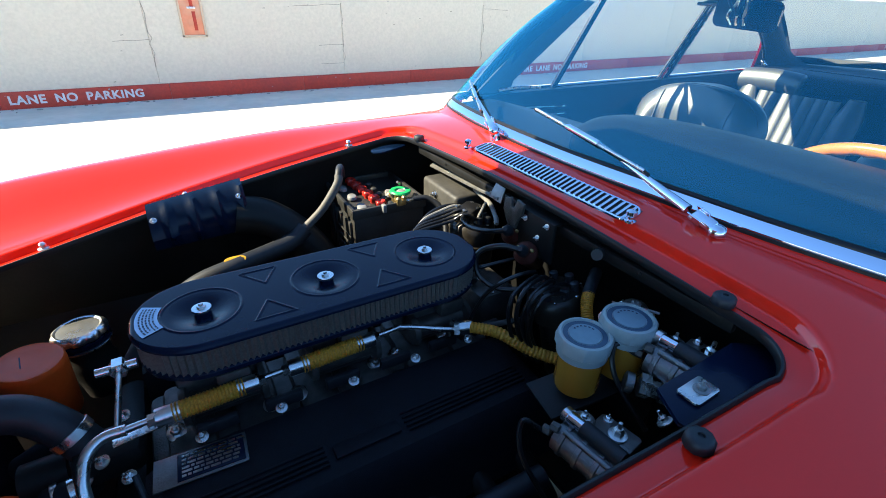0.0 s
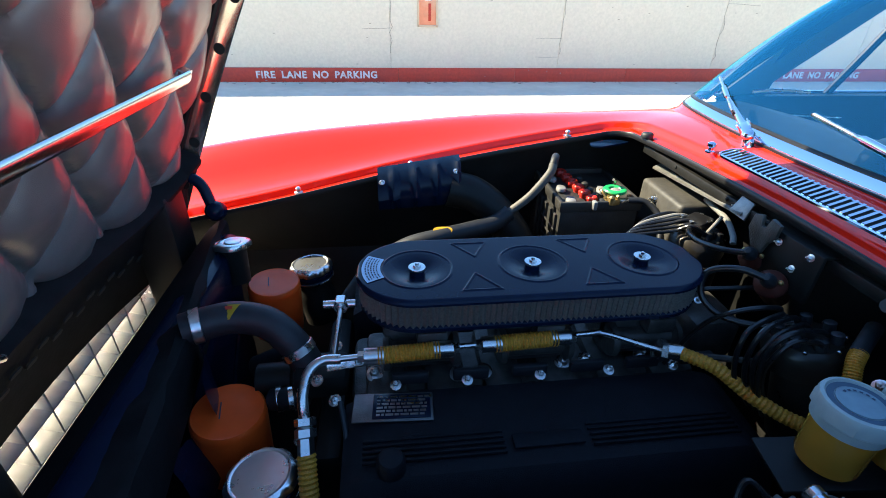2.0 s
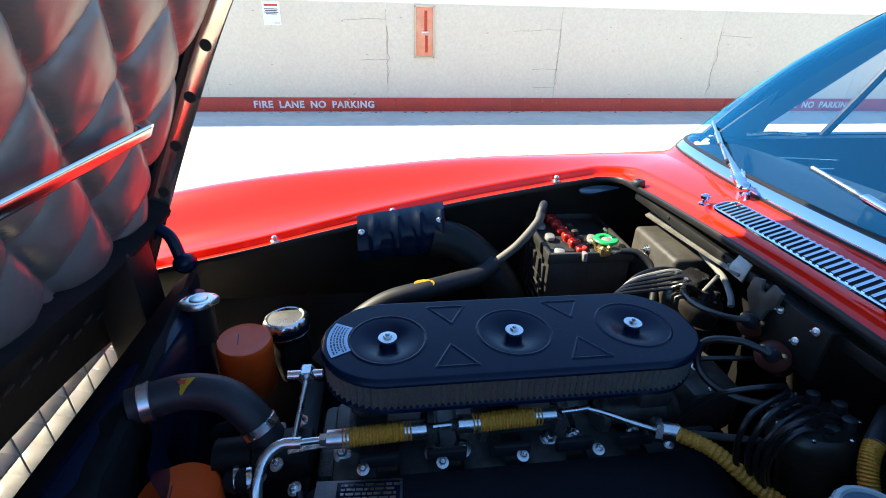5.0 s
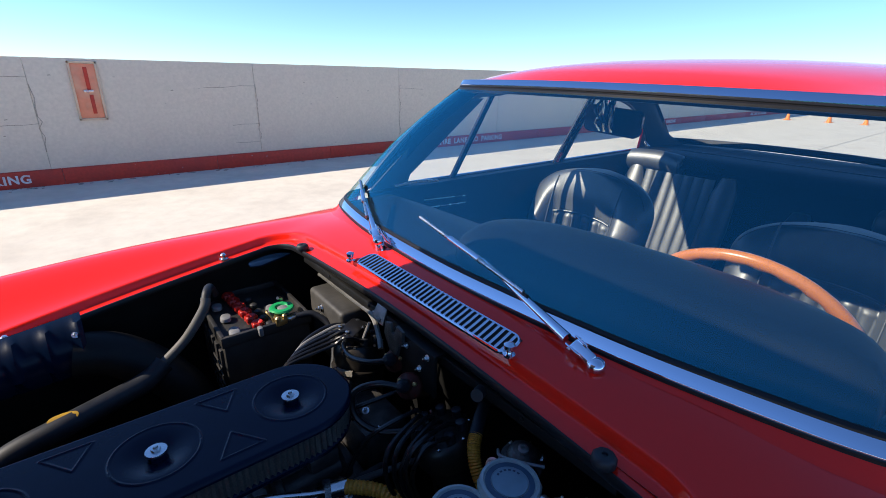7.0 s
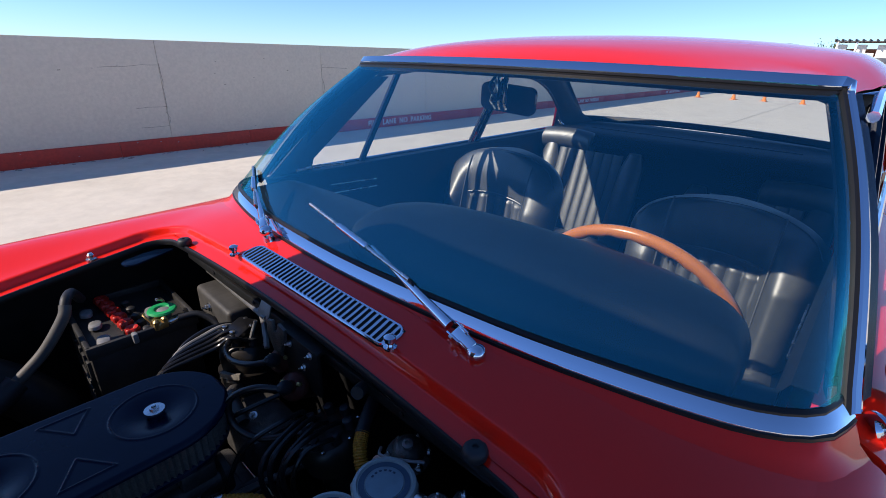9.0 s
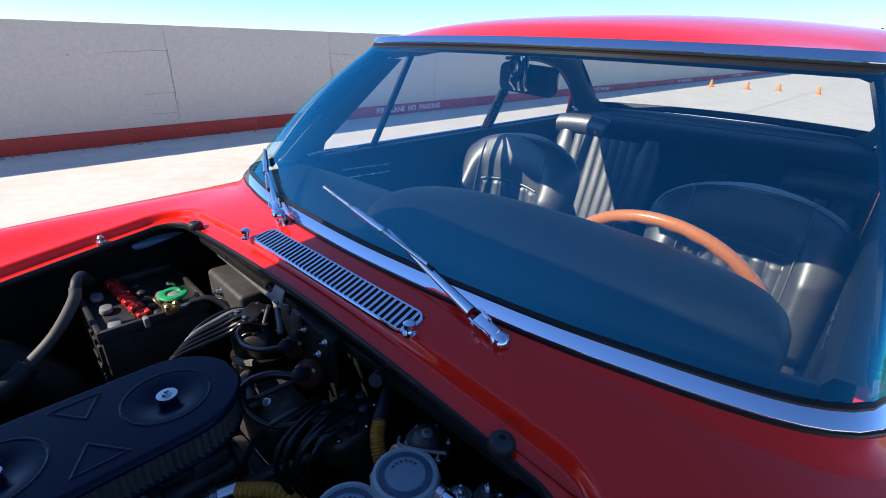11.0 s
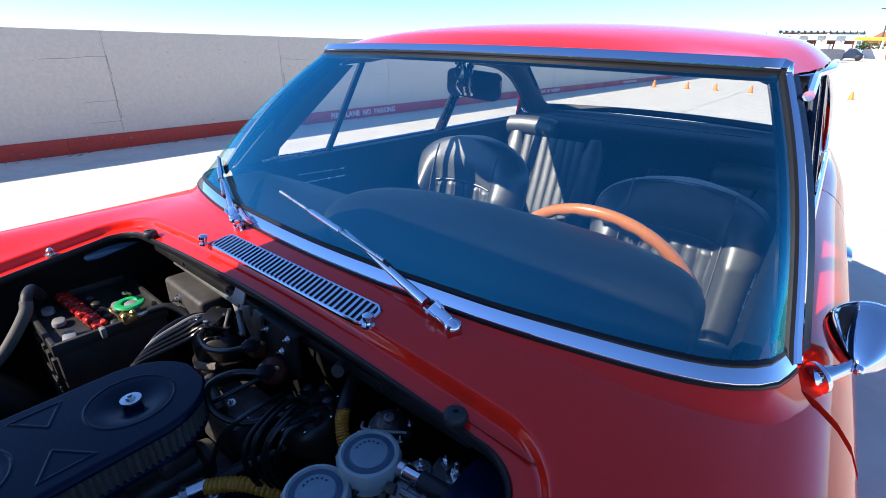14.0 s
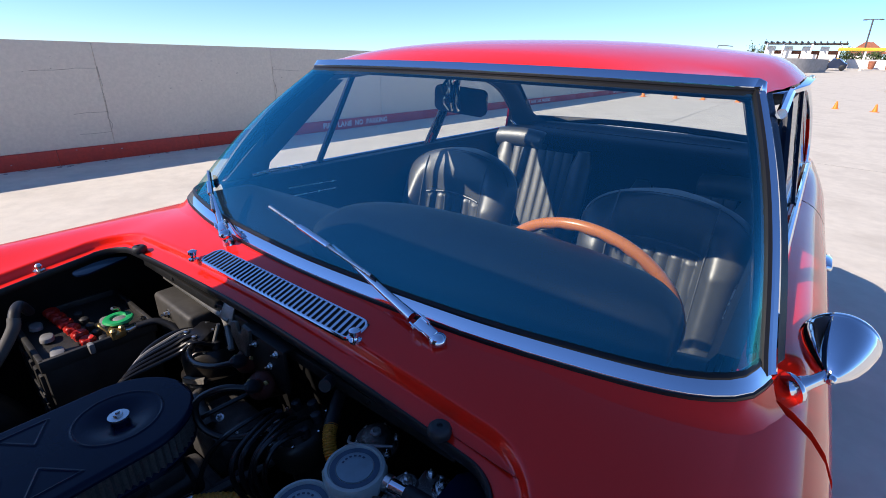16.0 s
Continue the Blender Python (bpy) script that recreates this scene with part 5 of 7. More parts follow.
for x in (-0.035, 0.082, 0.205, 0.325, 0.44):
    bolt((x, 0.592, 0.532), (0, -0.4, 1), 0.0055, 0.009, manifold, "steel")

# near and far cam covers, black crackle with ribs
def cam_cover(y0, y1, sgn):
    rows = []
    for k in range(27):
        x = -0.115 + 0.63 * k / 26
        e = 0.02 * max(0, 1 - min(k, 26 - k) / 2) ** 2
        sec = []
        for t in [j / 16 for j in range(17)]:
            y = y0 + (y1 - y0) * t
            z = 0.532 - 0.09 * max(0, (t - 0.80) / 0.2) ** 2 - 0.05 * max(0, (0.08 - t) / 0.08) ** 2 - e - 0.012 * t
            sec.append(Vector((x, y, z)))
        sec += [Vector((x, y1 + sgn * 0.012, 0.40)), Vector((x, y0, 0.40))]
        rows.append(sec)
    c = part("cam_cover", loft(rows, True, caps=True), "crinkle", car, "black crackle-painted cam cover with raised ribs")
    for xs in ((-0.085, 0.118), (0.245, 0.475)):
        for j in range(5):
            y = y0 + (y1 - y0) * (0.52 + 0.045 * j)
            part("rib", box((xs[1] - xs[0], 0.0038, 0.006), pose((xs[0] + xs[1]) / 2, y, 0.5265), 0.0015), "crinkle", c)
    return c


near_cover = cam_cover(0.592, 0.40, -1)
cam_cover(0.80, 0.99, 1)
part("cover_emblem", box((0.105, 0.024, 0.005), pose(0.182, 0.472, 0.5275), 0.002), "crinkle", near_cover, "raised maker's mark, plain")
part("filler_bung", lathe([(0.02, 0), (0.02, 0.018), (0.016, 0.024), (0.006, 0.026)], pose(-0.045, 0.45, 0.522), 20), "crinkle", near_cover)
plate_m = pose(-0.04, 0.548, 0.5315, 0, 0, -3)
part("backing", box((0.122, 0.055, 0.0025), plate_m, 0.001), "alloy", near_cover, "bright data plate edge")
part("data_plate", box((0.088, 0.046, 0.003), plate_m @ pose(0.013, 0, 0.0015), 0.001), "satin", near_cover, "black engraved data plate")
for k in range(6):
    x = -0.038
    while x < 0.036:
        w = rng.uniform(0.004, 0.013)
        part("plate_bar", box((w, 0.0035, 0.0008), plate_m @ pose(0.013 + x + w / 2, 0.017 - 0.0068 * k, 0.0035), 0), "steel", near_cover, "", False)
        x += w + 0.002

# fuel rail with amber braided hoses
RY = 0.607
rail = [(-0.07, 0.604, 0.590), (0.02, 0.605, 0.592), (0.10, 0.607, 0.593), (0.25, 0.612, 0.596)]
fuel = part("fuel_rail", tube([(-0.125, 0.60, 0.588), (-0.06, 0.603, 0.589), (0.27, 0.612, 0.597), (0.31, 0.612, 0.597), (0.385, 0.580, 0.586), (0.42, 0.572, 0.583)], 0.005, 10), "steel", car, "bright plated fuel rail")
for x0, x1 in ((-0.062, 0.038), (0.125, 0.232)):
    p0, p1 = Vector((x0, 0.603 + x0 * 0.03, 0.590 + 0.02 * x0)), Vector((x1, 0.603 + x1 * 0.03, 0.590 + 0.02 * x1))
    hose = part("braided_hose", tube([p0, p0.lerp(p1, 0.33), p0.lerp(p1, 0.66), p1], 0.0125, 14, 14, None, None, 0.16), "braid", fuel, "amber braided fuel hose")
    for q, d in ((p0, -1), (p1, 1)):
        b = tube([q - Vector((0.012 * d, 0, 0)), q + Vector((0.020 * d, 0, 0))], 0.0135, 16)
        tube([q + Vector((0.018 * d, 0, 0)), q + Vector((0.030 * d, 0, 0))], 0.0095, 6, 6, b)
        part("hose_ferrule", b, "steel", fuel, "plated ferrule")
hose_c = part("braided_hose", tube([(0.425, 0.566, 0.585), (0.462, 0.530, 0.584), (0.500, 0.490, 0.562), (0.540, 0.450, 0.550), (0.575, 0.410, 0.560)], 0.0100, 14, 16, None, None, 0.16), "braid", fuel, "amber braided fuel hose")
b = tube([(0.395, 0.577, 0.585), (0.428, 0.568, 0.583)], 0.0135, 14)
lathe([(0.011, -0.006), (0.018, -0.005), (0.018, 0.005), (0.011, 0.006)], along((0.398, 0.576, 0.585), (0.43, 0.567, 0.582)), 6, b)
part("hose_ferrule", b, "steel", fuel, "plated ferrule")
# tee at the front and the pipe that drops away
b = tube([(-0.118, 0.60, 0.588), (-0.145, 0.60, 0.587), (-0.165, 0.585, 0.580), (-0.172, 0.56, 0.565), (-0.172, 0.545, 0.548), (-0.170, 0.535, 0.53)], 0.0080, 12)
tube([(-0.128, 0.605, 0.590), (-0.126, 0.66, 0.598), (-0.125, 0.715, 0.604)], 0.0045, 10, 6, b)
tube([(-0.155, 0.722, 0.604), (-0.10, 0.722, 0.604)], 0.0078, 12, 6, b)
lathe([(0.012, -0.012), (0.014, -0.01), (0.014, 0.01), (0.012, 0.012)], along((-0.125, 0.722, 0.604), (-0.125, 0.75, 0.604)), 6, b)
part("fuel_tee", b, "steel", fuel, "bright tee pipe")
b = lathe([(0.010, 0), (0.016, 0.002), (0.016, 0.012), (0.011, 0.014), (0.016, 0.017), (0.016, 0.028), (0.012, 0.03), (0.0125, 0.055)], along((-0.170, 0.538, 0.536), (-0.165, 0.47, 0.475)), 6)
part("union_nut", b, "steel", fuel)
part("braided_hose", tube([(-0.167, 0.500, 0.502), (-0.162, 0.46, 0.455), (-0.15, 0.42, 0.39), (-0.13, 0.39, 0.30)], 0.0125, 14, 18, None, None, 0.16), "braid", fuel, "amber braided fuel hose")
b = box((0.062, 0.016, 0.003), pose(-0.115, 0.628, 0.548, 0, 0, 8), 0.001)
part("fuel_bracket", b, "steel", fuel, "bright slotted bracket")
bolt((-0.095, 0.63, 0.55), (0, 0, 1), 0.006, 0.008, fuel)
part("drain_cable", tube([(-0.12, 0.56, 0.54), (-0.11, 0.51, 0.50), (-0.115, 0.44, 0.44), (-0.08, 0.36, 0.35)], 0.0045, 8), "rubber", fuel, "thin black cable")

# timing cover and water pump clutter at the engine's front
b = bmesh.new()
box((0.05, 0.36, 0.26), pose(-0.145, 0.70, 0.33), 0.02, b)
lathe([(0.05, 0), (0.052, 0.02), (0.03, 0.03), (0.028, 0.09)], pose(-0.19, 0.69, 0.47, 0, -90), 20, b)
box((0.09, 0.07, 0.05), pose(-0.16, 0.655, 0.505), 0.012, b)
front = part("timing_cover", b, "bay", car, "dark oily timing cover")
for x, y, z in ((-0.19, 0.62, 0.50), (-0.19, 0.60, 0.46), (-0.19, 0.56, 0.46), (-0.19, 0.72, 0.50), (-0.19, 0.75, 0.46), (-0.16, 0.61, 0.535), (-0.135, 0.69, 0.535), (-0.19, 0.52, 0.42), (-0.13, 0.575, 0.525)):
    bolt((x, y, z), (-0.3, -0.3, 1), 0.006, 0.009, front)
# oil filters
def oil_filter(x, y, z, r):
    m = pose(x, y, z, 3, 4, 0)
    f = part("oil_filter", lathe([(r * 0.93, -0.135), (r, -0.13), (r, -0.012), (r * 0.985, -0.004), (r * 0.93, 0.0015), (r * 0.86, 0.0), (r * 0.5, 0.001), (0, 0.0015)], m, 40), "orange", car, "orange spin-on oil filter canister")
    b = box((0.002, 0.034, 0.0008), m @ pose(-0.012, 0.0, 0.0016, 0, 0, 10), 0)
    part("print_bar", b, "ink", f, "small dark printed line", False)


oil_filter(-0.300, 0.960, 0.502, 0.057)
oil_filter(-0.315, 0.622, 0.470, 0.061)


def oil_cap(x, y, z, r):
    m = pose(x, y, z, -2, -3, 0)
    n = 80

    def lobes(rr, h, sc):
        """One ring of the cap, pinched in ten places by sc."""
        out = []
        for k in range(n):
            a = 2 * math.pi * k / n
            q = r * rr * (1 - sc * 0.075 * (0.5 + 0.5 * math.cos(10 * a)) ** 3)
            out.append(m @ Vector((q * math.cos(a), q * math.sin(a), h)))
        return out

    c = part("oil_cap", loft([lobes(*q) for q in ((0.90, -0.014, 0.8), (0.99, -0.013, 1), (1.01, -0.010, 1), (1.0, -0.004, 1), (0.96, 0.001, 0.9), (0.90, 0.0035, 0.5), (0.84, 0.0050, 0), (0.80, 0.0048, 0), (0.76, 0.0036, 0), (0.45, 0.0040, 0), (0.1, 0.0044, 0))], True, caps=True), "cap_alu", car, "bright scalloped oil filler cap", True, 28)
    part("cap_collar", lathe([(r * 0.86, -0.014), (r * 0.97, -0.016), (r * 0.98, -0.024), (r * 0.94, -0.028), (r * 0.98, -0.030), (r * 0.98, -0.034), (r * 0.8, -0.036)], m, 40), "satin", c, "black collar under the cap")
    part("collar_ring", lathe([(r * 0.955, -0.0295), (r * 0.995, -0.0305), (r * 0.995, -0.0335), (r * 0.955, -0.0345)], m, 40), "steel", c, "thin bright ring")
    part("filler_neck", lathe([(r * 0.8, -0.034), (r * 0.8, -0.07), (r * 0.9, -0.08), (r * 0.7, -0.16)], m, 24), "bay", c, "black filler neck")


oil_cap(-0.230, 1.040, 0.497, 0.051)
oil_cap(-0.236, 0.496, 0.468, 0.053)

# radiator, fan, top hose
b = box((0.055, 0.66, 0.09), pose(-0.40, 0.70, 0.555), 0.018)
box((0.045, 0.62, 0.45), pose(-0.41, 0.70, 0.30), 0.008, b)
rad = part("radiator", b, "satin", car, "black radiator with top tank")
b = bmesh.new()
rows = []
for k in range(24):
    y = 0.28 + 0.035 * k
    xr = -0.394 + (0.90 - y) * 0.126 if y > 0.40 else -0.331
    w = 0.003 * math.sin(y * 41) + 0.002 * math.sin(y * 97)
    rows.append([(-0.470, y, 0.47), (-0.472, y, 0.568), (-0.463, y, 0.579), (xr - 0.012, y, 0.606 + w), (xr + w, y, 0.600), (xr + 0.002 + w, y, 0.586), (xr - 0.004, y, 0.50)])
grid(b, rows)
part("radiator_cowl", b, "matte", rad, "black sheet cowl with a folded edge")
m = pose(-0.366, 0.950, 0.614, -6, 4, 28)
prof_c = []
for rr, h, ear in ((0.86, -0.012, 0.6), (1.0, -0.011, 1), (1.0, -0.003, 1), (0.93, 0.001, 0.8), (0.80, 0.002, 0), (0.55, 0.0005, 0), (0.50, 0.003, 0), (0.30, 0.0036, 0), (0.05, 0.0036, 0)):
    prof_c.append([m @ Vector((0.032 * rr * (1 + 0.20 * ear * abs(math.cos(a)) ** 6) * math.cos(a), 0.032 * rr * math.sin(a), h)) for a in [2 * math.pi * k / 48 for k in range(48)]])
part("radiator_cap", loft(prof_c, True, caps=True), "steel", rad, "bright pressed radiator cap with two ears")
part("cap_neck", lathe([(0.026, -0.09), (0.026, -0.02), (0.029, -0.011)], m, 18), "bay", rad)
hose = part("radiator_hose", tube([(-0.375, 0.678, 0.600), (-0.345, 0.690, 0.602), (-0.30, 0.705, 0.600), (-0.25, 0.703, 0.588), (-0.215, 0.690, 0.560), (-0.190, 0.675, 0.525), (-0.175, 0.665, 0.49)], 0.0275, 20, 8), "rubber", car, "thick black radiator top hose")
for a, c in (((-0.355, 0.686, 0.602), (-0.335, 0.694, 0.602)), ((-0.200, 0.682, 0.540), (-0.192, 0.677, 0.526))):
    part("hose_clip", lathe([(0.0280, -0.008), (0.0300, -0.007), (0.0300, 0.007), (0.0280, 0.008)], along(a, c), 26), "steel", hose, "bright hose clip")
b = bmesh.new()
tri = [(-0.015, -0.012), (0.015, -0.012), (0.003, 0.014), (-0.003, 0.014)]
grid(b, [[Vector((-0.303, 0.7045, 0.600)) + Vector((u * 0.030 * (1 - w * 0.8), -0.0284 * math.cos(ph), 0.0284 * math.sin(ph))) for u in (-0.6, 0, 0.6)] for w, ph in [(k / 6, radians(88 - 56 * k / 6)) for k in range(7)]])
st = part("sticker", b, "yellow", hose, "yellow triangular sticker")
b = bmesh.new()
grid(b, [[Vector((-0.303, 0.7045, 0.600)) + Vector((u * 0.010, -0.0290 * math.cos(ph), 0.0290 * math.sin(ph))) for u in (-0.6, 0.6)] for ph in (radians(80), radians(66))])
part("sticker_bar", b, "kerb_red", st, "red printed mark", False)
fan = part("cooling_fan", lathe([(0.03, -0.02), (0.03, 0.02), (0.02, 0.03)], pose(-0.345, 0.67, 0.375, 0, 90), 16), "satin", car, "black cooling fan with broad blades")
for k in range(6):
    a = radians(60 * k + 38)
    rows = []
    for r in (0.03, 0.08, 0.13, 0.172, 0.19):
        w = 0.03 + 0.075 * min(1, r / 0.13) - (0.03 if r > 0.18 else 0)
        c = Vector((-0.345, 0.67 + r * math.cos(a), 0.375 + r * math.sin(a)))
        t = Vector((0.35, -math.sin(a), math.cos(a))).normalized()
        rows.append([c + t * (w * u) + Vector((0.006 * (1 - 4 * u * u), 0, 0)) for u in (-0.5, -0.25, 0, 0.25, 0.5)])
    part("blade", loft(rows), "satin", fan)
part("lower_hose", tube([(-0.32, 0.80, 0.40), (-0.25, 0.78, 0.44), (-0.20, 0.74, 0.45)], 0.022, 14), "rubber", car, "black coolant hose")
b = tube([(-0.25, 0.655, 0.455), (-0.22, 0.645, 0.465), (-0.19, 0.64, 0.47)], 0.02, 14)
part("bypass_hose", b, "rubber", car, "short black bypass hose")
for q in ((-0.215, 0.643, 0.466), (-0.238, 0.651, 0.459)):
    part("hose_clip", lathe([(0.021, -0.005), (0.0225, -0.004), (0.0225, 0.004), (0.021, 0.005)], along(q, (q[0] + 0.02, q[1] + 0.004, q[2])), 18), "steel", car, "worm-drive hose clip")

# polished egg-crate grille seen past the radiator
grille = part("grille", box((0.03, 0.94, 0.012), pose(-0.675, CY, 0.235), 0.004), "egg", car, "polished egg-crate grille")
for k in range(14):
    part("grille_bar", box((0.095, 0.004, 0.235), pose(-0.70, CY - 0.462 + 0.071 * k, 0.350, 0, 0, -9), 0.001), "egg", grille)
for k in range(5):
    part("grille_bar", box((0.095, 0.936, 0.0035), pose(-0.70, CY, 0.244 + 0.058 * k, 0, 10, 0), 0.001), "egg", grille)
part("grille_header", box((0.05, 0.96, 0.05), pose(-0.69, CY, 0.515), 0.006), "bay", grille, "black panel above the grille")
for s, y in ((-1, 0.33), (1, 1.06)):
    part("nose_bracket", box((0.09, 0.27 if s < 0 else 0.10, 0.36), pose(-0.545, 0.322 if s < 0 else y - 0.014, 0.515), 0.01), "bay", car, "black nose bracket")

# battery under the far rear corner
BM = pose(0.471, 1.127, 0.0, 0, 0, -1)
b = box((0.196, 0.230, 0.17), BM @ pose(0, 0, 0.555), 0.006)
case_lips = []
for dx, dy, w, d in ((0, -0.114, 0.204, 0.010), (0, 0.114, 0.204, 0.010), (-0.097, 0, 0.010, 0.236), (0.097, 0, 0.010, 0.236)):
    case_lips.append(box((w, d, 0.026), BM @ pose(dx, dy, 0.641), 0.003))
bat = part("battery", b, "battery", car, "dusty black twelve-volt battery with red caps")
for lip_bm in case_lips:
    part("case_lip", lip_bm, "battery", bat)
for k in range(5):
    part("case_rib", box((0.010, 0.020, 0.13), BM @ pose(-0.100, -0.09 + 0.036 * k, 0.55), 0.003), "battery", bat)
    part("case_rib", box((0.004, 0.10, 0.006), BM @ pose(-0.1065, -0.06, 0.49 + 0.022 * k), 0.002), "battery", bat)
for k in range(6):
    x, y = 0.452 - 0.0025 * k, 1.033 + 0.037 * k
    gear = []
    for rr, h in ((0.0105, 0.640), (0.0115, 0.645), (0.0138, 0.647), (0.0138, 0.656), (0.0118, 0.659), (0.006, 0.658), (0.003, 0.655)):
        gear.append([Vector((x + rr * (1 + (0.10 if (j // 2) % 2 else -0.06) * (rr > 0.013)) * math.cos(2 * math.pi * j / 24), y + rr * (1 + (0.10 if (j // 2) % 2 else -0.06) * (rr > 0.013)) * math.sin(2 * math.pi * j / 24), h)) for j in range(24)])
    part("cell_cap", loft(gear, True, caps=True), "red_plastic", bat, "red plastic cell cap")
for x, y, w, turn in ((0.402, 1.036, 0.040, 78), (0.503, 1.092, 0.044, 70), (0.404, 1.112, 0.034, 75), (0.402, 1.180, 0.034, 80)):
    part("lead_bridge", slab(stadium(w, min(w, 0.024) * 0.98, 6), 0.009, pose(x, y, 0.644, 3, 0, turn), 0.004), "lead", bat, "grey lead cell bridge")
for k in range(5):
    part("vent_tower", lathe([(0.009, 0.640), (0.009, 0.652), (0.005, 0.655)], pose(0.476, 1.024 + 0.037 * k, 0), 12), "battery", bat, "short black cell tower")
part("hold_strap", box((0.010, 0.016, 0.022), pose(0.449, 1.0045, 0.648), 0.003), "lead", bat, "worn strap hook over the battery edge")
part("terminal", lathe([(0.014, 0.640), (0.013, 0.668), (0.009, 0.670)], pose(0.518, 1.047, 0), 14), "lead", bat)
ringb = bmesh.new()
rows = []
for k in range(25):
    a = 2 * math.pi * k / 24
    c = Vector((0.516 + 0.021 * math.cos(a), 1.049 + 0.021 * math.sin(a), 0.667))
    o = Vector((math.cos(a), math.sin(a), 0))
    rows.append([c + o * (0.008 * math.cos(p)) + Vector((0, 0, 0.005 * math.sin(p))) for p in [2 * math.pi * j / 8 for j in range(8)]])
part("felt_ring", loft(rows, True), "green_plastic", bat, "green terminal ring")
b = box((0.022, 0.040, 0.016), pose(0.500, 1.024, 0.652, 0, 0, 12), 0.004)
lathe([(0.007, -0.006), (0.007, 0.012), (0.003, 0.016)], pose(0.492, 1.010, 0.652), 8, b)
lathe([(0.006, -0.006), (0.006, 0.014), (0.003, 0.017)], pose(0.508, 1.012, 0.652), 6, b)
tube([(0.488, 1.03, 0.655), (0.480, 1.045, 0.668), (0.484, 1.06, 0.664)], 0.003, 6, 4, b)
part("terminal_clamp", b, "brass", bat, "brass terminal clamp")
part("cable_lug", box((0.046, 0.016, 0.006), pose(0.533, 1.018, 0.653, 0, 6, 28), 0.002), "steel", bat, "bright cable lug")
part("clamp_bolt", tube([(0.530, 1.085, 0.668), (0.523, 1.066, 0.684), (0.512, 1.058, 0.690)], 0.0035, 8), "steel", bat, "bright clamp tail")
part("battery_cable", tube([(0.535, 1.012, 0.655), (0.572, 0.998, 0.655), (0.596, 0.968, 0.630), (0.588, 0.930, 0.585), (0.565, 0.90, 0.54)], 0.0075, 10), "rubber", bat, "black battery cable")

# boxed relay cover on the firewall
b = box((0.10, 0.180, 0.160), pose(0.648, 0.990, 0.607, 0, 0, -1), 0.010, None, 3)
relay = part("relay_cover", b, "dusty", car, "dusty black pressed relay cover")
bolt((0.598, 1.005, 0.660), (-1, 0, 0.1), 0.006, 0.010, relay)
q0, q1 = Vector((0.648, 1.11, 0.702)), Vector((0.612, 0.745, 0.742))
b = loft([[q0.lerp(q1, u) + Vector(o) for o in ((-0.010, 0, -0.004), (-0.010, 0, 0.0), (0.010, 0, 0.010), (0.012, 0, 0.008), (-0.006, 0, -0.002))] for u in (0, 0.25, 0.5, 0.75, 1)], True, caps=True)
rail = part("firewall_rail", b, "dull_strip", car, "dull folded metal strip along the firewall")
for u in (0.3, 0.62, 0.9):
    part("rail_screw", lathe([(0.004, 0), (0.004, 0.002), (0.002, 0.003)], Matrix.Translation(q0.lerp(q1, u) + Vector((-0.002, 0, 0.004))), 8), "steel", rail)
part("vacuum_pipe", tube([(0.668, 0.925, 0.690), (0.650, 0.875, 0.697), (0.625, 0.80, 0.705), (0.602, 0.745, 0.700), (0.594, 0.728, 0.690)], 0.0055, 8), "pale_hose", car, "thin pale rubber hose")
part("earth_strap", tube([(0.606, 0.790, 0.715), (0.600, 0.800, 0.685), (0.597, 0.812, 0.655), (0.60, 0.82, 0.62)], 0.0035, 8), "pale_hose", car, "thin pale earth strap")
# bonnet latch
b = slab([(-0.03, 0.0), (-0.012, -0.028), (0.012, -0.03), (0.018, -0.01), (0.03, 0.005), (0.032, 0.03), (0.012, 0.034), (0.004, 0.014), (-0.004, 0.014), (-0.008, 0.032), (-0.026, 0.026)], 0.006, pose(0.592, 0.672, 0.740, 90, 0, -90), 0.002)
part("bonnet_latch", b, "grimy", car, "plated bonnet latch plate")
part("latch_bracket", slab([(-0.022, -0.016), (0.022, -0.018), (0.020, 0.016), (-0.014, 0.018)], 0.003, pose(0.612, 0.756, 0.750, 70, 0, -90), 0.001), "alloy", car, "bright metal bracket")
for y, z in ((0.578, 0.748), (0.600, 0.715), (0.640, 0.742)):
    bolt((0.595, y, z), (-1, 0, 0.2), 0.0036, 0.006, car)
# firewall oddments on the shaded side
b = box((0.008, 0.125, 0.085), pose(0.600, 0.622, 0.716), 0.003)
box((0.05, 0.125, 0.006), pose(0.624, 0.622, 0.756), 0.002, b)
part("ballast_plate", b, "bay", car, "black plate on the firewall")
part("heater_pipe", tube([(0.640, 0.478, 0.735), (0.592, 0.452, 0.752)], 0.010, 10), "rubber", car, "short black pipe stub")

# ignition coils
for q, r in (((0.592, 0.675, 0.692), 0.021), ((0.575, 0.606, 0.684), 0.023)):
    d = Vector((-0.55, -0.35, 0.45)).normalized()
    a = Vector(q)
    m = along(a, a + d)
    coil = part("ignition_coil", lathe([(r, -0.09), (r, -0.012), (r * 1.04, -0.010), (r * 1.04, 0.0), (r * 0.9, 0.004), (r * 0.5, 0.012), (r * 0.42, 0.026), (r * 0.2, 0.027)], m, 26), "brown", car, "brown bakelite ignition coil")
    part("coil_boot", lathe([(0.010, 0.018), (0.012, 0.03), (0.008, 0.045), (0.004, 0.05)], m, 14), "rubber", coil)
    for s in (-1, 1):
        part("coil_terminal", lathe([(0.004, 0.004), (0.004, 0.014), (0.002, 0.016)], m @ pose(0.014 * s, 0.006, 0), 8), "brass", coil)


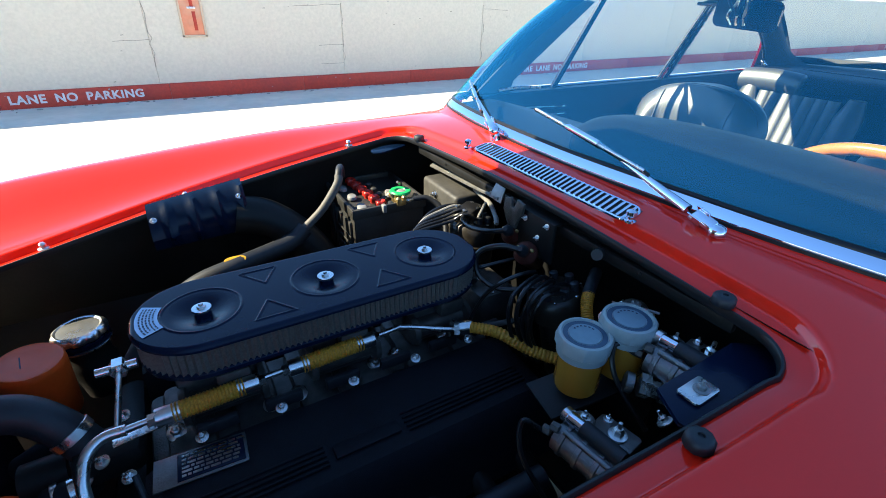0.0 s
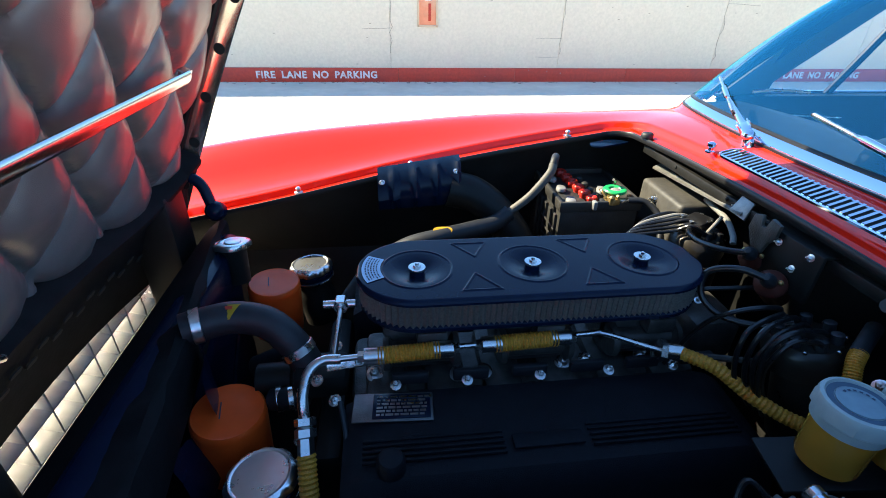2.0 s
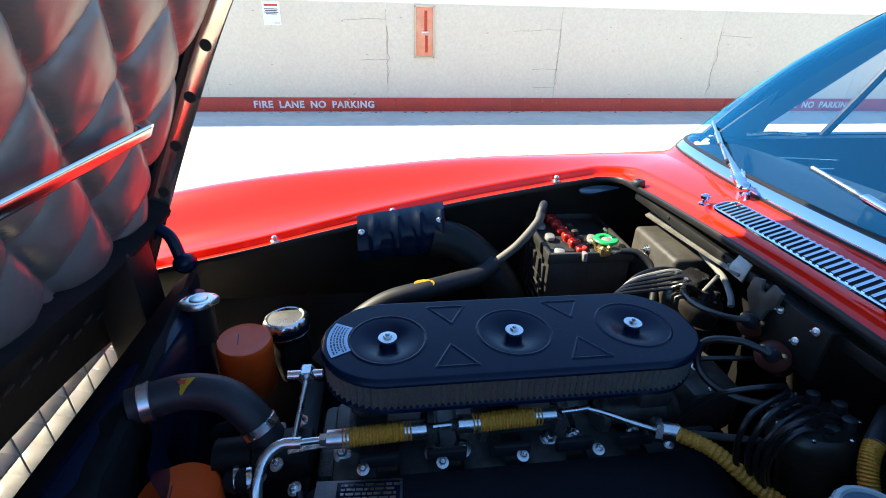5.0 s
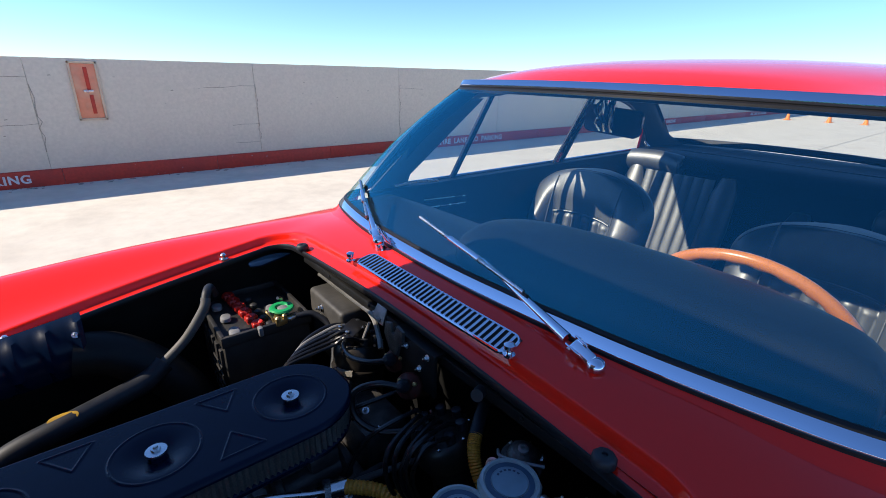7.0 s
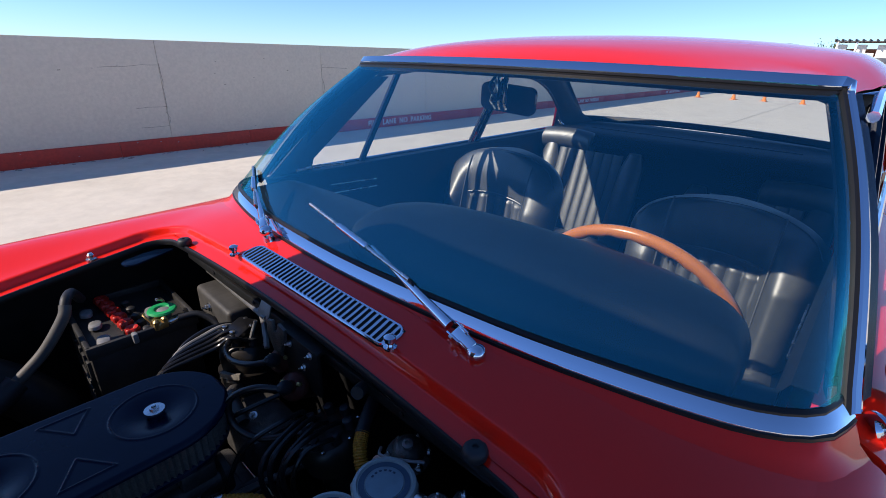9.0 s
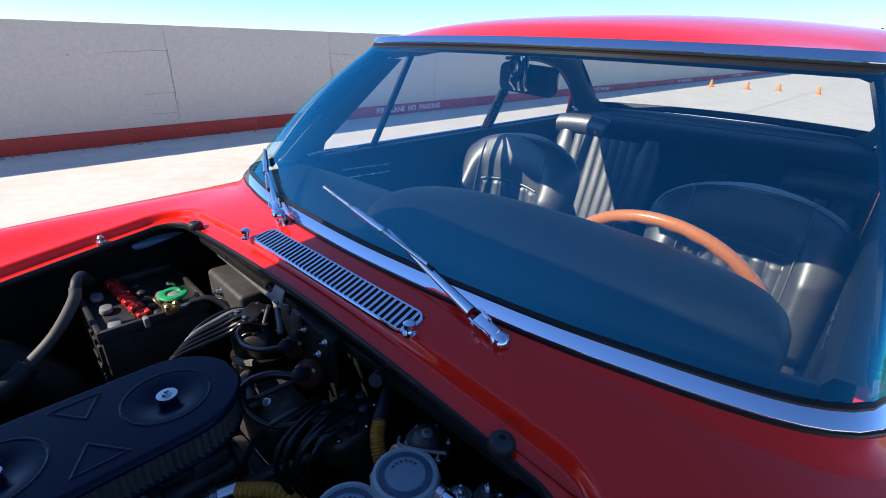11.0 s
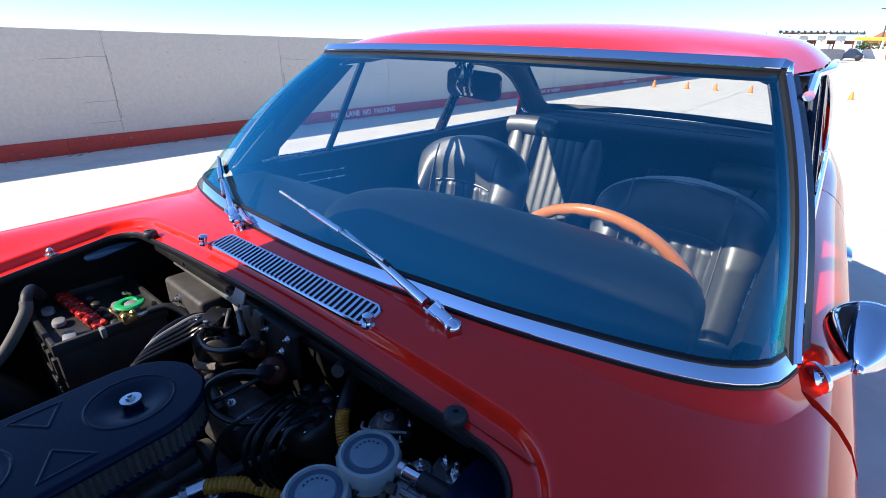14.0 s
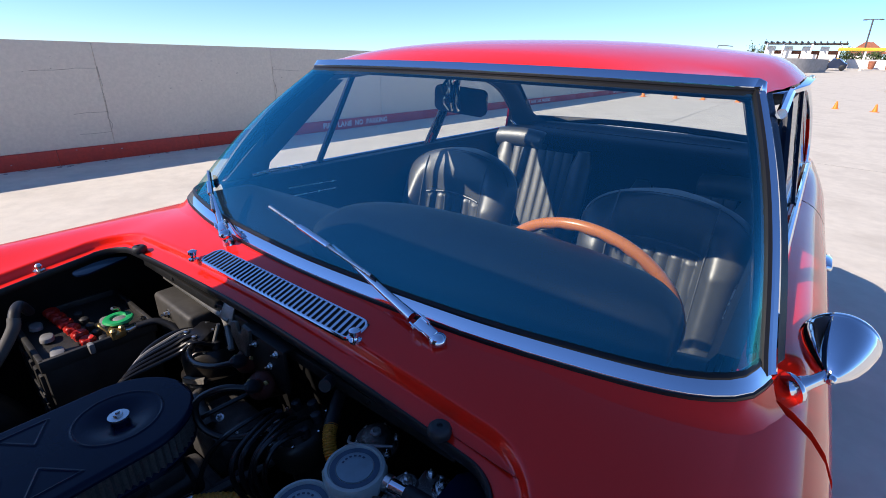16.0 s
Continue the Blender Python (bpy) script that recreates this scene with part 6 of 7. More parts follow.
def distributor(x, y, z, rx, ry, wide):
    m = pose(x, y, z, rx, ry, 0)
    body_r = 0.055 if wide else 0.038
    d = part("distributor", lathe([(body_r * 0.9, -0.20), (body_r, -0.19), (body_r, -0.064), (body_r + 0.004, -0.062), (body_r + 0.004, -0.057), (0.052, -0.055), (0.056, -0.03), (0.054, -0.012), (0.046, -0.004), (0, 0)], m, 36), "gloss_black", car, "black distributor with a ring of lead towers")
    for k in range(7):
        a = 2 * math.pi * k / 7
        part("lead_tower", lathe([(0.0085, -0.014), (0.0085, 0.012), (0.005, 0.014)], m @ pose(0.036 * math.cos(a), 0.036 * math.sin(a), 0), 10), "rubber", d)
        part("tower_clip", lathe([(0.003, 0.0), (0.003, 0.003), (0.001, 0.004)], m @ pose(0.049 * math.cos(a + 0.4), 0.049 * math.sin(a + 0.4), -0.004), 8), "steel", d)
    return d, m


d_far, far_m = distributor(0.606, 0.836, 0.655, -8, 9, True)
d_near, near_m = distributor(0.582, 0.522, 0.650, -8, -10, False)


def on_body(a0, a1, lo, hi, out=0.0555, thick=0.004):
    """A curved plate that hugs the far distributor body between two angles."""
    rows = []
    for k in range(9):
        u = k / 8
        a = radians(a0 + (a1 - a0) * u)
        c, s_ = math.cos(a), math.sin(a)
        z0, z1 = lo(u), hi(u)
        rows.append([far_m @ Vector((r * c, r * s_, z)) for r, z in ((out - 0.003, z0), (out + thick, z0), (out + thick, z1), (out - 0.003, z1))])
    return loft(rows, True, caps=True)


# clamp plate, strap and screws low on the far distributor
part("clamp_plate", on_body(168, 236, lambda u: -0.143 - 0.006 * math.sin(7 * u), lambda u: -0.122 + 0.018 * math.cos(9 * u) * (1 - u)), "cast", d_far, "pale worn clamp plate")
part("clamp_strap", on_body(240, 275, lambda u: -0.133 + 0.004 * u, lambda u: -0.128 + 0.006 * u), "cast", d_far, "pale clamp strap")
part("clamp_strap", on_body(232, 262, lambda u: -0.151, lambda u: -0.146), "cast", d_far, "pale clamp strap")
part("flange_plate", on_body(190, 228, lambda u: -0.060, lambda u: -0.050, 0.060, 0.006), "cast", d_far, "pale flange plate")
part("flange_plate", on_body(196, 222, lambda u: -0.072, lambda u: -0.067, 0.0555, 0.003), "cast", d_far, "pale flange plate")
for a, z in ((186, -0.095), (208, -0.112), (250, -0.115)):
    a = radians(a)
    q, o = far_m @ Vector((0.056 * math.cos(a), 0.056 * math.sin(a), z)), (far_m.to_3x3() @ Vector((math.cos(a), math.sin(a), 0))).normalized()
    bolt(q, o, 0.0045, 0.006, d_far)
# plug leads
for k in range(6):
    w = 0.004 * (k % 2)
    part("plug_lead", tube([(0.612 - 0.004 * k, 0.868 - 0.014 * k, 0.668 + w), (0.575 - 0.003 * k, 0.872 - 0.013 * k, 0.684 + w), (0.535, 0.874 - 0.010 * k, 0.684 - 0.003 * k), (0.49 - 0.010 * k, 0.868 - 0.008 * k, 0.668 - 0.002 * k), (0.455 - 0.006 * k, 0.852 - 0.004 * k, 0.625), (0.43, 0.84, 0.56)], 0.0036, 8), "pale_hose" if k == 1 else "lead_rubber", d_far, "")
b = box((0.062, 0.046, 0.022), pose(0.592, 0.838, 0.678, 0, -6, 24), 0.007)
block = part("lead_block", b, "lead_rubber", d_far, "black moulded lead block")
for dx, dy in ((-0.022, 0.014), (0.02, 0.016), (0.018, -0.016), (-0.02, -0.014)):
    part("block_screw", lathe([(0.005, 0), (0.005, 0.003), (0.002, 0.004)], pose(0.592 + dx, 0.838 + dy, 0.688), 8), "steel", block)
for bends in (
        ((0.562, 0.552, 0.662), (0.547, 0.541, 0.674), (0.506, 0.525, 0.678), (0.476, 0.515, 0.670), (0.465, 0.509, 0.650), (0.469, 0.509, 0.615), (0.483, 0.508, 0.575), (0.515, 0.500, 0.530)),
        ((0.576, 0.536, 0.662), (0.558, 0.531, 0.675), (0.512, 0.512, 0.684), (0.482, 0.499, 0.680), (0.473, 0.497, 0.655), (0.477, 0.499, 0.620), (0.491, 0.498, 0.580), (0.520, 0.490, 0.530)),
        ((0.598, 0.505, 0.660), (0.573, 0.499, 0.674), (0.521, 0.485, 0.688), (0.494, 0.482, 0.680), (0.483, 0.482, 0.655), (0.488, 0.483, 0.620), (0.500, 0.484, 0.580), (0.522, 0.478, 0.530)),
        ((0.580, 0.520, 0.662), (0.556, 0.513, 0.676), (0.508, 0.497, 0.676), (0.488, 0.490, 0.662), (0.481, 0.491, 0.630), (0.494, 0.489, 0.585), (0.526, 0.480, 0.540)),
        ((0.568, 0.562, 0.662), (0.554, 0.556, 0.674), (0.514, 0.549, 0.682), (0.484, 0.558, 0.670), (0.466, 0.577, 0.640), (0.452, 0.595, 0.590), (0.430, 0.600, 0.530)),
        ((0.572, 0.485, 0.658), (0.556, 0.482, 0.668), (0.524, 0.484, 0.672), (0.504, 0.483, 0.655), (0.499, 0.487, 0.615), (0.512, 0.485, 0.570), (0.535, 0.470, 0.530))):
    part("plug_lead", tube(bends, 0.0040, 8), "lead_rubber", d_near)
part("coil_lead", tube([(0.545, 0.586, 0.708), (0.515, 0.612, 0.712), (0.486, 0.640, 0.690), (0.482, 0.630, 0.650), (0.505, 0.595, 0.630), (0.545, 0.555, 0.640), (0.57, 0.535, 0.66)], 0.0056, 10), "lead_rubber", car, "thick black coil lead")
part("coil_lead", tube([(0.560, 0.655, 0.715), (0.540, 0.685, 0.705), (0.530, 0.735, 0.694), (0.545, 0.79, 0.685), (0.585, 0.83, 0.680)], 0.0052, 10), "lead_rubber", car, "thick black coil lead")
part("coil_lead", tube([(0.575, 0.63, 0.66), (0.53, 0.64, 0.655), (0.49, 0.66, 0.64), (0.47, 0.70, 0.60)], 0.0042, 10), "lead_rubber", car, "thin black coil lead")
# small hardware that catches the sun behind the air cleaner
for x, y, z in ((0.54, 0.70, 0.585), (0.53, 0.735, 0.56), (0.55, 0.665, 0.56)):
    bolt((x, y, z), (-0.4, -0.3, 0.9), 0.0042, 0.008, car, "steel")
b = box((0.10, 0.14, 0.10), pose(0.56, 0.72, 0.52), 0.02)
tube([(0.52, 0.70, 0.58), (0.53, 0.76, 0.60), (0.56, 0.80, 0.58)], 0.012, 10, 6, b)
part("bell_housing", b, "grimy", car, "grimy alloy bell housing")
part("throttle_rod", tube([(0.40, 0.60, 0.555), (0.50, 0.575, 0.560), (0.60, 0.555, 0.555)], 0.006, 8), "grey_hose", car, "pale throttle linkage rod")

# fluid reservoirs
def reservoir(x, y, z, r):
    f = part("fluid_reservoir", lathe([(r * 0.80, -0.095), (r * 0.84, -0.09), (r * 0.86, -0.03), (r * 0.86, -0.02)], pose(x, y, z), 32), "amber", car, "translucent amber fluid reservoir with a cloudy cap")
    n = 48
    rings = []
    for rr, h, sc in ((0.90, -0.034, 0), (0.94, -0.033, 0), (0.95, -0.022, 0), (1.0, -0.020, 1), (1.0, -0.004, 1), (0.96, 0.0, 0), (0.86, 0.001, 0), (0.83, -0.0025, 0), (0.62, -0.0025, 0), (0.2, -0.0025, 0)):
        rings.append([Vector((x + r * rr * (1 + sc * (0.045 if k % 6 == 0 else 0)) * math.cos(2 * math.pi * k / n), y + r * rr * (1 + sc * (0.045 if k % 6 == 0 else 0)) * math.sin(2 * math.pi * k / n), z + h)) for k in range(n)])
    part("cap", loft(rings, True, caps=True), "frost", f, "cloudy white screw cap")
    b = bmesh.new()
    grid(b, [[Vector((x + r * q * math.cos(2 * math.pi * k / 40), y + r * q * math.sin(2 * math.pi * k / 40), z - 0.0018)) for q in (0.62, 0.80)] for k in range(41)])
    part("cap_ring", b, "cap_ring", f, "dark blue printed ring", False)
    b = lathe([(r * 0.60, -0.002), (r * 0.59, -0.0008), (r * 0.3, -0.0003), (0.001, -0.0003)], pose(x, y, z), 32)
    part("cap_face", b, "cap_top", f, "faded teal cap face")
    b = bmesh.new()
    for k in range(6):
        grid(b, [[Vector((x + r * q * math.cos(0.35 * k + e), y + r * q * math.sin(0.35 * k + e), z + 0.0002)) for q in (0.40, 0.47)] for e in (0, 0.1, 0.2)])
    part("cap_print", b, "ink", f, "", False)
    part("outlet", lathe([(0.010, -0.125), (0.010, -0.095), (0.014, -0.09)], pose(x, y, z), 12), "rubber", f)


reservoir(0.470, 0.347, 0.709, 0.0390)
reservoir(0.540, 0.332, 0.722, 0.0392)
b = box((0.20, 0.075, 0.006), pose(0.510, 0.343, 0.606, 0, -8, -10), 0.002)
box((0.006, 0.085, 0.12), pose(0.60, 0.335, 0.55), 0.002, b)
part("reservoir_bracket", b, "bay", car, "black reservoir bracket")
part("braided_hose", tube([(0.606, 0.463, 0.664), (0.592, 0.452, 0.655), (0.582, 0.436, 0.636), (0.580, 0.415, 0.612), (0.582, 0.39, 0.59)], 0.0098, 12, 14, None, None, 0.16), "braid", car, "amber braided hose by the firewall")
part("hose_sleeve", tube([(0.655, 0.495, 0.677), (0.630, 0.479, 0.673), (0.602, 0.461, 0.662)], 0.0112, 12), "rubber", car, "black sleeve on the braided hose")
b = lathe([(0.026, -0.03), (0.027, 0.02), (0.033, 0.024), (0.034, 0.030), (0.033, 0.036), (0.024, 0.040), (0.022, 0.052), (0.015, 0.058), (0.006, 0.060)], pose(0.632, 0.388, 0.628, 8, -10), 24)
reg = part("pressure_regulator", b, "grimy", car, "dark cast pressure regulator")
for k in range(6):
    a = 2 * math.pi * k / 6 + 0.3
    bolt((0.632 + 0.029 * math.cos(a) - 0.005, 0.388 + 0.029 * math.sin(a) - 0.004, 0.663 + 0.004 * math.cos(a)), (-0.15, -0.12, 1), 0.0036, 0.006, reg)
part("adjuster_screw", lathe([(0.008, 0.058), (0.008, 0.064), (0.004, 0.066), (0.003, 0.062)], pose(0.632, 0.388, 0.628, 8, -10), 12), "lead", reg)
for q in ((0.594, 0.412, 0.650), (0.600, 0.370, 0.650)):
    bolt(q, (-0.6, -0.2, 0.6), 0.006, 0.012, reg)
part("spring_clip", tube([(0.590, 0.400, 0.690), (0.572, 0.378, 0.706), (0.580, 0.345, 0.716), (0.600, 0.325, 0.712)], 0.0022, 8), "lead", reg, "curved wire clip")

# two servo master cylinders
def servo(x, y, z):
    """A cast cylinder under a flanged plate, with a plunger, a rubber sleeve and its unions."""
    b = bmesh.new()
    tube([(x - 0.012, y - 0.004, z - 0.028), (x + 0.004, y - 0.088, z - 0.031)], 0.022, 20, 4, b)
    s = part("brake_servo", b, "alloy", car, "bare alloy brake servo cylinder")
    for u in (0.15, 0.45, 0.75):
        c = Vector((x - 0.012 + 0.016 * u, y - 0.004 - 0.084 * u, z - 0.028 - 0.003 * u))
        part("cast_band", lathe([(0.0215, -0.004), (0.0240, -0.003), (0.0240, 0.003), (0.0215, 0.004)], along(c, c + Vector((0.16, -0.84, -0.03))), 20), "alloy", s)
    part("flange_plate", slab(rounded(0.052, 0.060, 0.006), 0.008, pose(x + 0.034, y - 0.052, z - 0.016, 0, 0, 10), 0.0015), "alloy", s, "flat alloy flange")
    part("boss", lathe([(0.016, -0.02), (0.016, 0.004), (0.013, 0.007), (0.0, 0.007)], pose(x + 0.020, y - 0.014, z - 0.012), 18), "alloy", s)
    part("chrome_end", tube([(x, y, z), (x + 0.004, y - 0.030, z)], 0.0095, 16), "chrome", s, "polished cylinder end")
    part("end_cap", lathe([(0.0115, -0.004), (0.0115, 0.004), (0.008, 0.007)], along((x + 0.0005, y - 0.002, z), (x - 0.003, y + 0.03, z)), 14), "steel", s)
    part("rubber_sleeve", tube([(x + 0.004, y - 0.028, z), (x + 0.012, y - 0.088, z - 0.002)], 0.0115, 16), "rubber", s)
    part("plunger_rod", tube([(x - 0.020, y - 0.018, z - 0.004), (x - 0.006, y - 0.085, z - 0.010)], 0.0042, 10), "alloy", s, "thin alloy rod")
    for q in ((x - 0.024, y - 0.006, z - 0.006), (x - 0.026, y + 0.006, z - 0.022)):
        part("union_nut", lathe([(0.0060, -0.006), (0.0070, -0.005), (0.0070, 0.005), (0.0060, 0.006)], along(q, (q[0] + 0.012, q[1] - 0.03, q[2])), 6), "grimy", s)
    bolt((x + 0.040, y - 0.055, z - 0.008), (0, 0, 1), 0.0075, 0.014, s)
    bolt((x + 0.020, y - 0.014, z - 0.005), (0, 0, 1), 0.0052, 0.009, s)
    bolt((x + 0.050, y - 0.030, z - 0.008), (0, 0, 1), 0.004, 0.006, s)
    part("feed_pipe", tube([(x - 0.03, y + 0.008, z - 0.024), (x - 0.052, y + 0.028, z - 0.012), (x - 0.066, y + 0.006, z - 0.05), (x - 0.05, y - 0.05, z - 0.11)], 0.0038, 8), "lead_rubber", s)


servo(0.556, 0.292, 0.708)
servo(0.406, 0.300, 0.628)
b = lathe([(0.013, -0.022), (0.017, -0.020), (0.017, -0.006), (0.012, -0.004), (0.012, 0.006), (0.016, 0.008), (0.016, 0.020)], along((0.522, 0.258, 0.655), (0.547, 0.228, 0.65)), 6)
union = part("union_block", b, "steel", car, "large plated union nut")
for q, r in (((0.500, 0.283, 0.657), 0.015), ((0.552, 0.222, 0.648), 0.013), ((0.563, 0.209, 0.646), 0.010)):
    part("union_collar", lathe([(r * 0.85, -0.006), (r, -0.005), (r, 0.005), (r * 0.85, 0.006)], along(q, (q[0] + 0.025, q[1] - 0.03, q[2] - 0.005)), 18), "alloy", union)
bolt((0.47, 0.205, 0.672), (-0.2, 0.5, 0.6), 0.006, 0.010, car)
part("inner_shelf", slab([(0.425, 0.172), (0.430, 0.152), (0.580, 0.144), (0.618, 0.156), (0.640, 0.198), (0.605, 0.222), (0.447, 0.216)], 0.006, pose(0, 0, 0.725), 0.001), "satin", car, "flat black shelf panel")
pm = pose(0.481, 0.188, 0.7335, 0, 0, 2)
part("prop_plate", slab(rounded(0.046, 0.028, 0.005), 0.003, pm, 0.001), "steel", car, "bright metal plate with a bolt")
bolt((0.484, 0.187, 0.736), (0, 0, 1), 0.0055, 0.008, car, "lead")
# far inner wing: ribbed duct cover, trunk hose and cables
rows = []
for k in range(29):
    x = -0.06 + 0.205 * k / 28
    rib = 0.010 * max(0, math.cos((x + 0.02) / 0.052 * 2 * math.pi)) ** 4
    rows.append([Vector((x, 1.165, 0.695 + 0.15 * (x + 0.06))), Vector((x, 1.14 - rib, 0.688 + 0.16 * (x + 0.06))), Vector((x, 1.115 - rib, 0.665 + 0.14 * (x + 0.06))), Vector((x, 1.105 - rib * 0.8, 0.63 + 0.08 * (x + 0.06))), Vector((x, 1.12, 0.60 + 0.05 * (x + 0.06))), Vector((x, 1.17, 0.60))])
duct = part("duct_cover", loft(rows, True, caps=True), "satin", car, "black ribbed duct cover on the inner wing")
for x in (-0.05, 0.132):
    bolt((x, 1.118, 0.672 + 0.14 * (x + 0.06)), (0, -0.6, 0.8), 0.0045, 0.005, duct)
part("air_trunk", tube([(0.12, 1.14, 0.645), (0.18, 1.13, 0.630), (0.24, 1.11, 0.585), (0.29, 1.09, 0.52), (0.32, 1.07, 0.44)], 0.046, 22, 8), "bay", car, "wide black air trunk")
part("drain_hose", tube([(0.366, 1.088, 0.722), (0.356, 1.08, 0.700), (0.313, 1.078, 0.644), (0.262, 1.076, 0.602)], 0.0105, 14), "grey_hose", car, "pale grey rubber hose")
part("drain_hose", tube([(0.40, 1.17, 0.69), (0.385, 1.13, 0.726), (0.372, 1.10, 0.730), (0.364, 1.086, 0.718)], 0.0095, 14), "rubber", car, "black upper end of the hose")
part("trunk_hose", tube([(0.262, 1.078, 0.60), (0.22, 1.06, 0.580), (0.15, 1.03, 0.578), (0.085, 1.00, 0.580), (0.0, 0.985, 0.565), (-0.08, 0.96, 0.52), (-0.14, 0.92, 0.46)], 0.022, 16), "rubber", car, "thick black hose along the inner wing")
b = bmesh.new()
grid(b, [[Vector((0.087 + 0.023 * c * math.sqrt(max(0.004, 1 - u * u)), 1.0 - 0.0226 * math.cos(ph) + 0.008, 0.580 + 0.0228 * math.sin(ph))) for c in (-1, -0.5, 0, 0.5, 1)] for u, ph in [(q / 8, radians(62 + 32 * q / 8)) for q in range(-8, 9)]])
part("hose_sticker", b, "yellow", car, "yellow oval sticker on the hose")
part("wing_flap", slab(stadium(0.125, 0.042, 8), 0.004, pose(0.546, 1.182, 0.742, 0, 0, 22), 0.001), "satin", car, "flat black hinge flap")
# steering box and dark pipes in the near depths
b = tube([(-0.02, 0.35, 0.42), (0.2, 0.345, 0.43), (0.42, 0.33, 0.45)], 0.02, 12)
part("exhaust_heat_pipe", b, "rubber", car, "black pipe along the engine")
for k in range(6):
    part("exhaust_header", tube([(-0.02 + 0.09 * k, 0.42, 0.42), (0.0 + 0.09 * k, 0.34, 0.36), (0.05 + 0.08 * k, 0.28, 0.25), (0.2 + 0.05 * k, 0.26, 0.14)], 0.02, 10), "bay", car, "dark exhaust header pipe")
part("engine_block", box((0.62, 0.42, 0.34), pose(0.20, 0.69, 0.26), 0.03), "bay", car, "black engine block")


# ---- cabin ----
def pad(rows, mat, name, parent, label="", closed=True):
    return part(name, loft(rows, closed, caps=closed), mat, parent, label, True, 60)


for s in (-1, 1):
    b = bmesh.new()
    xs = [0.93 + 0.06 * k for k in range(31)]
    grid(b, [[P(x, s * 0.695, 0.828), P(x, s * 0.668, 0.826), P(x, s * 0.655, 0.80), P(x, s * 0.65, 0.60), P(x, s * 0.645, 0.40), P(x, s * 0.63, 0.10)] for x in xs])
    lining = part("door_lining", b, "vinyl", car, "black door lining with fine chrome lines")
    for z0, z1 in ((0.775, 0.765), (0.745, 0.738)):
        part("lining_strip", tube([P(1.15, s * 0.652, z0), P(1.35, s * 0.650, z1)], 0.002, 6), "steel", lining)
    part("armrest", tube([P(1.25, s * 0.635, 0.40), P(1.5, s * 0.63, 0.405), P(1.8, s * 0.635, 0.40)], 0.024, 12), "vinyl", lining)
    b = tube([P(1.02, s * 0.640, 0.845), P(1.10, s * 0.636, 0.850), P(1.20, s * 0.64, 0.842)], 0.005, 8)
    if s > 0:
        part("quarter_catch", b, "steel", lining, "bright quarter light catch")
    part("coat_hook", tube([P(2.53, s * 0.605, 0.89), P(2.53, s * 0.59, 0.875), P(2.545, s * 0.585, 0.865), P(2.555, s * 0.60, 0.872)], 0.006, 8), "chrome", lining, "chrome belt guide")

part("cabin_floor", box((1.9, 1.28, 0.03), pose(1.75, CY, 0.16), 0.01), "carpet", car, "black carpeted floor")
part("tunnel", box((1.5, 0.22, 0.26), pose(1.6, CY, 0.26), 0.06, None, 3), "carpet", car, "carpeted transmission tunnel")
# parcel shelf
b = bmesh.new()
grid(b, [[P(x, -0.63 + 0.063 * k, z) for k in range(21)] for x, z in ((2.44, 0.80), (2.47, 0.842), (2.52, 0.856), (2.6, 0.862), (2.75, 0.872), (2.83, 0.875))])
shelf = part("parcel_shelf", b, "vinyl", car, "black padded parcel shelf")
part("shelf_line", box((0.004, 0.9, 0.002), pose(2.60, CY, 0.8635), 0), "seal", shelf)

# rear seat: two pleated backs with a rolled top
for c, dz in ((1.04, 0.0), (0.32, -0.09)):
    rc = c + (0.14 if c > CY else -0.14)
    roll = [Vector((2.475 - 0.01 * abs(u), rc + 0.138 * u, 0.806 + dz + 0.01 * (1 - u * u))) for u in (-1, -0.92, -0.6, 0, 0.6, 0.92, 1)]
    rows = []
    for p, r in zip(smooth_line(roll, 4), [0.02] * 2 + [0.04] * 2 + [0.05] * 17 + [0.04] * 2 + [0.02] * 2):
        rows.append([p + Vector((0.9 * r * math.cos(a), 0, r * math.sin(a))) for a in [2 * math.pi * k / 16 for k in range(16)]])
    rs = pad(rows, "leather", "rear_seat", car, "black leather rear seat with pleated centre")
    rows = []
    for k in range(113):
        u = -1 + k / 56
        y = c + 0.165 * u
        pl = 0.010 * abs(math.sin(math.pi * (u + 1) * 3.5)) ** 0.4
        rows.append([Vector((2.440 - pl, y, 0.775 + dz)), Vector((2.425 - pl, y, 0.72 + dz)), Vector((2.385 - pl, y, 0.58)), Vector((2.34 - pl, y, 0.45)), Vector((2.31, y, 0.36))])
    part("pleated_panel", loft(rows), "leather", rs, "pleated leather panel", True, 70)
    for d in (-1, 1):
        rows = []
        for q, z, r in ((2.45, 0.79, 0.03), (2.43, 0.72, 0.052), (2.39, 0.58, 0.058), (2.34, 0.45, 0.058), (2.31, 0.37, 0.05)):
            rows.append([Vector((q + 0.6 * r * math.cos(a), c + d * 0.215 + r * math.sin(a), z + dz * max(0, (z - 0.37) / 0.42))) for a in [2 * math.pi * k / 14 for k in range(14)]])
        pad(rows, "leather", "bolster", rs)
    rows = []
    for x, z in ((2.34, 0.36), (2.30, 0.40), (2.1, 0.42), (1.98, 0.40), (1.95, 0.34), (1.96, 0.22)):
        rows.append([Vector((x, c + 0.27 * u, z - 0.03 * abs(u) ** 4)) for u in [-1 + k / 8 for k in range(17)]])
    part("cushion", loft(rows), "leather", rs)
part("rear_backrest_fill", box((0.06, 1.26, 0.62), pose(2.52, CY, 0.50, 0, 12, 0), 0.02), "vinyl", car, "black panel behind the rear seat")


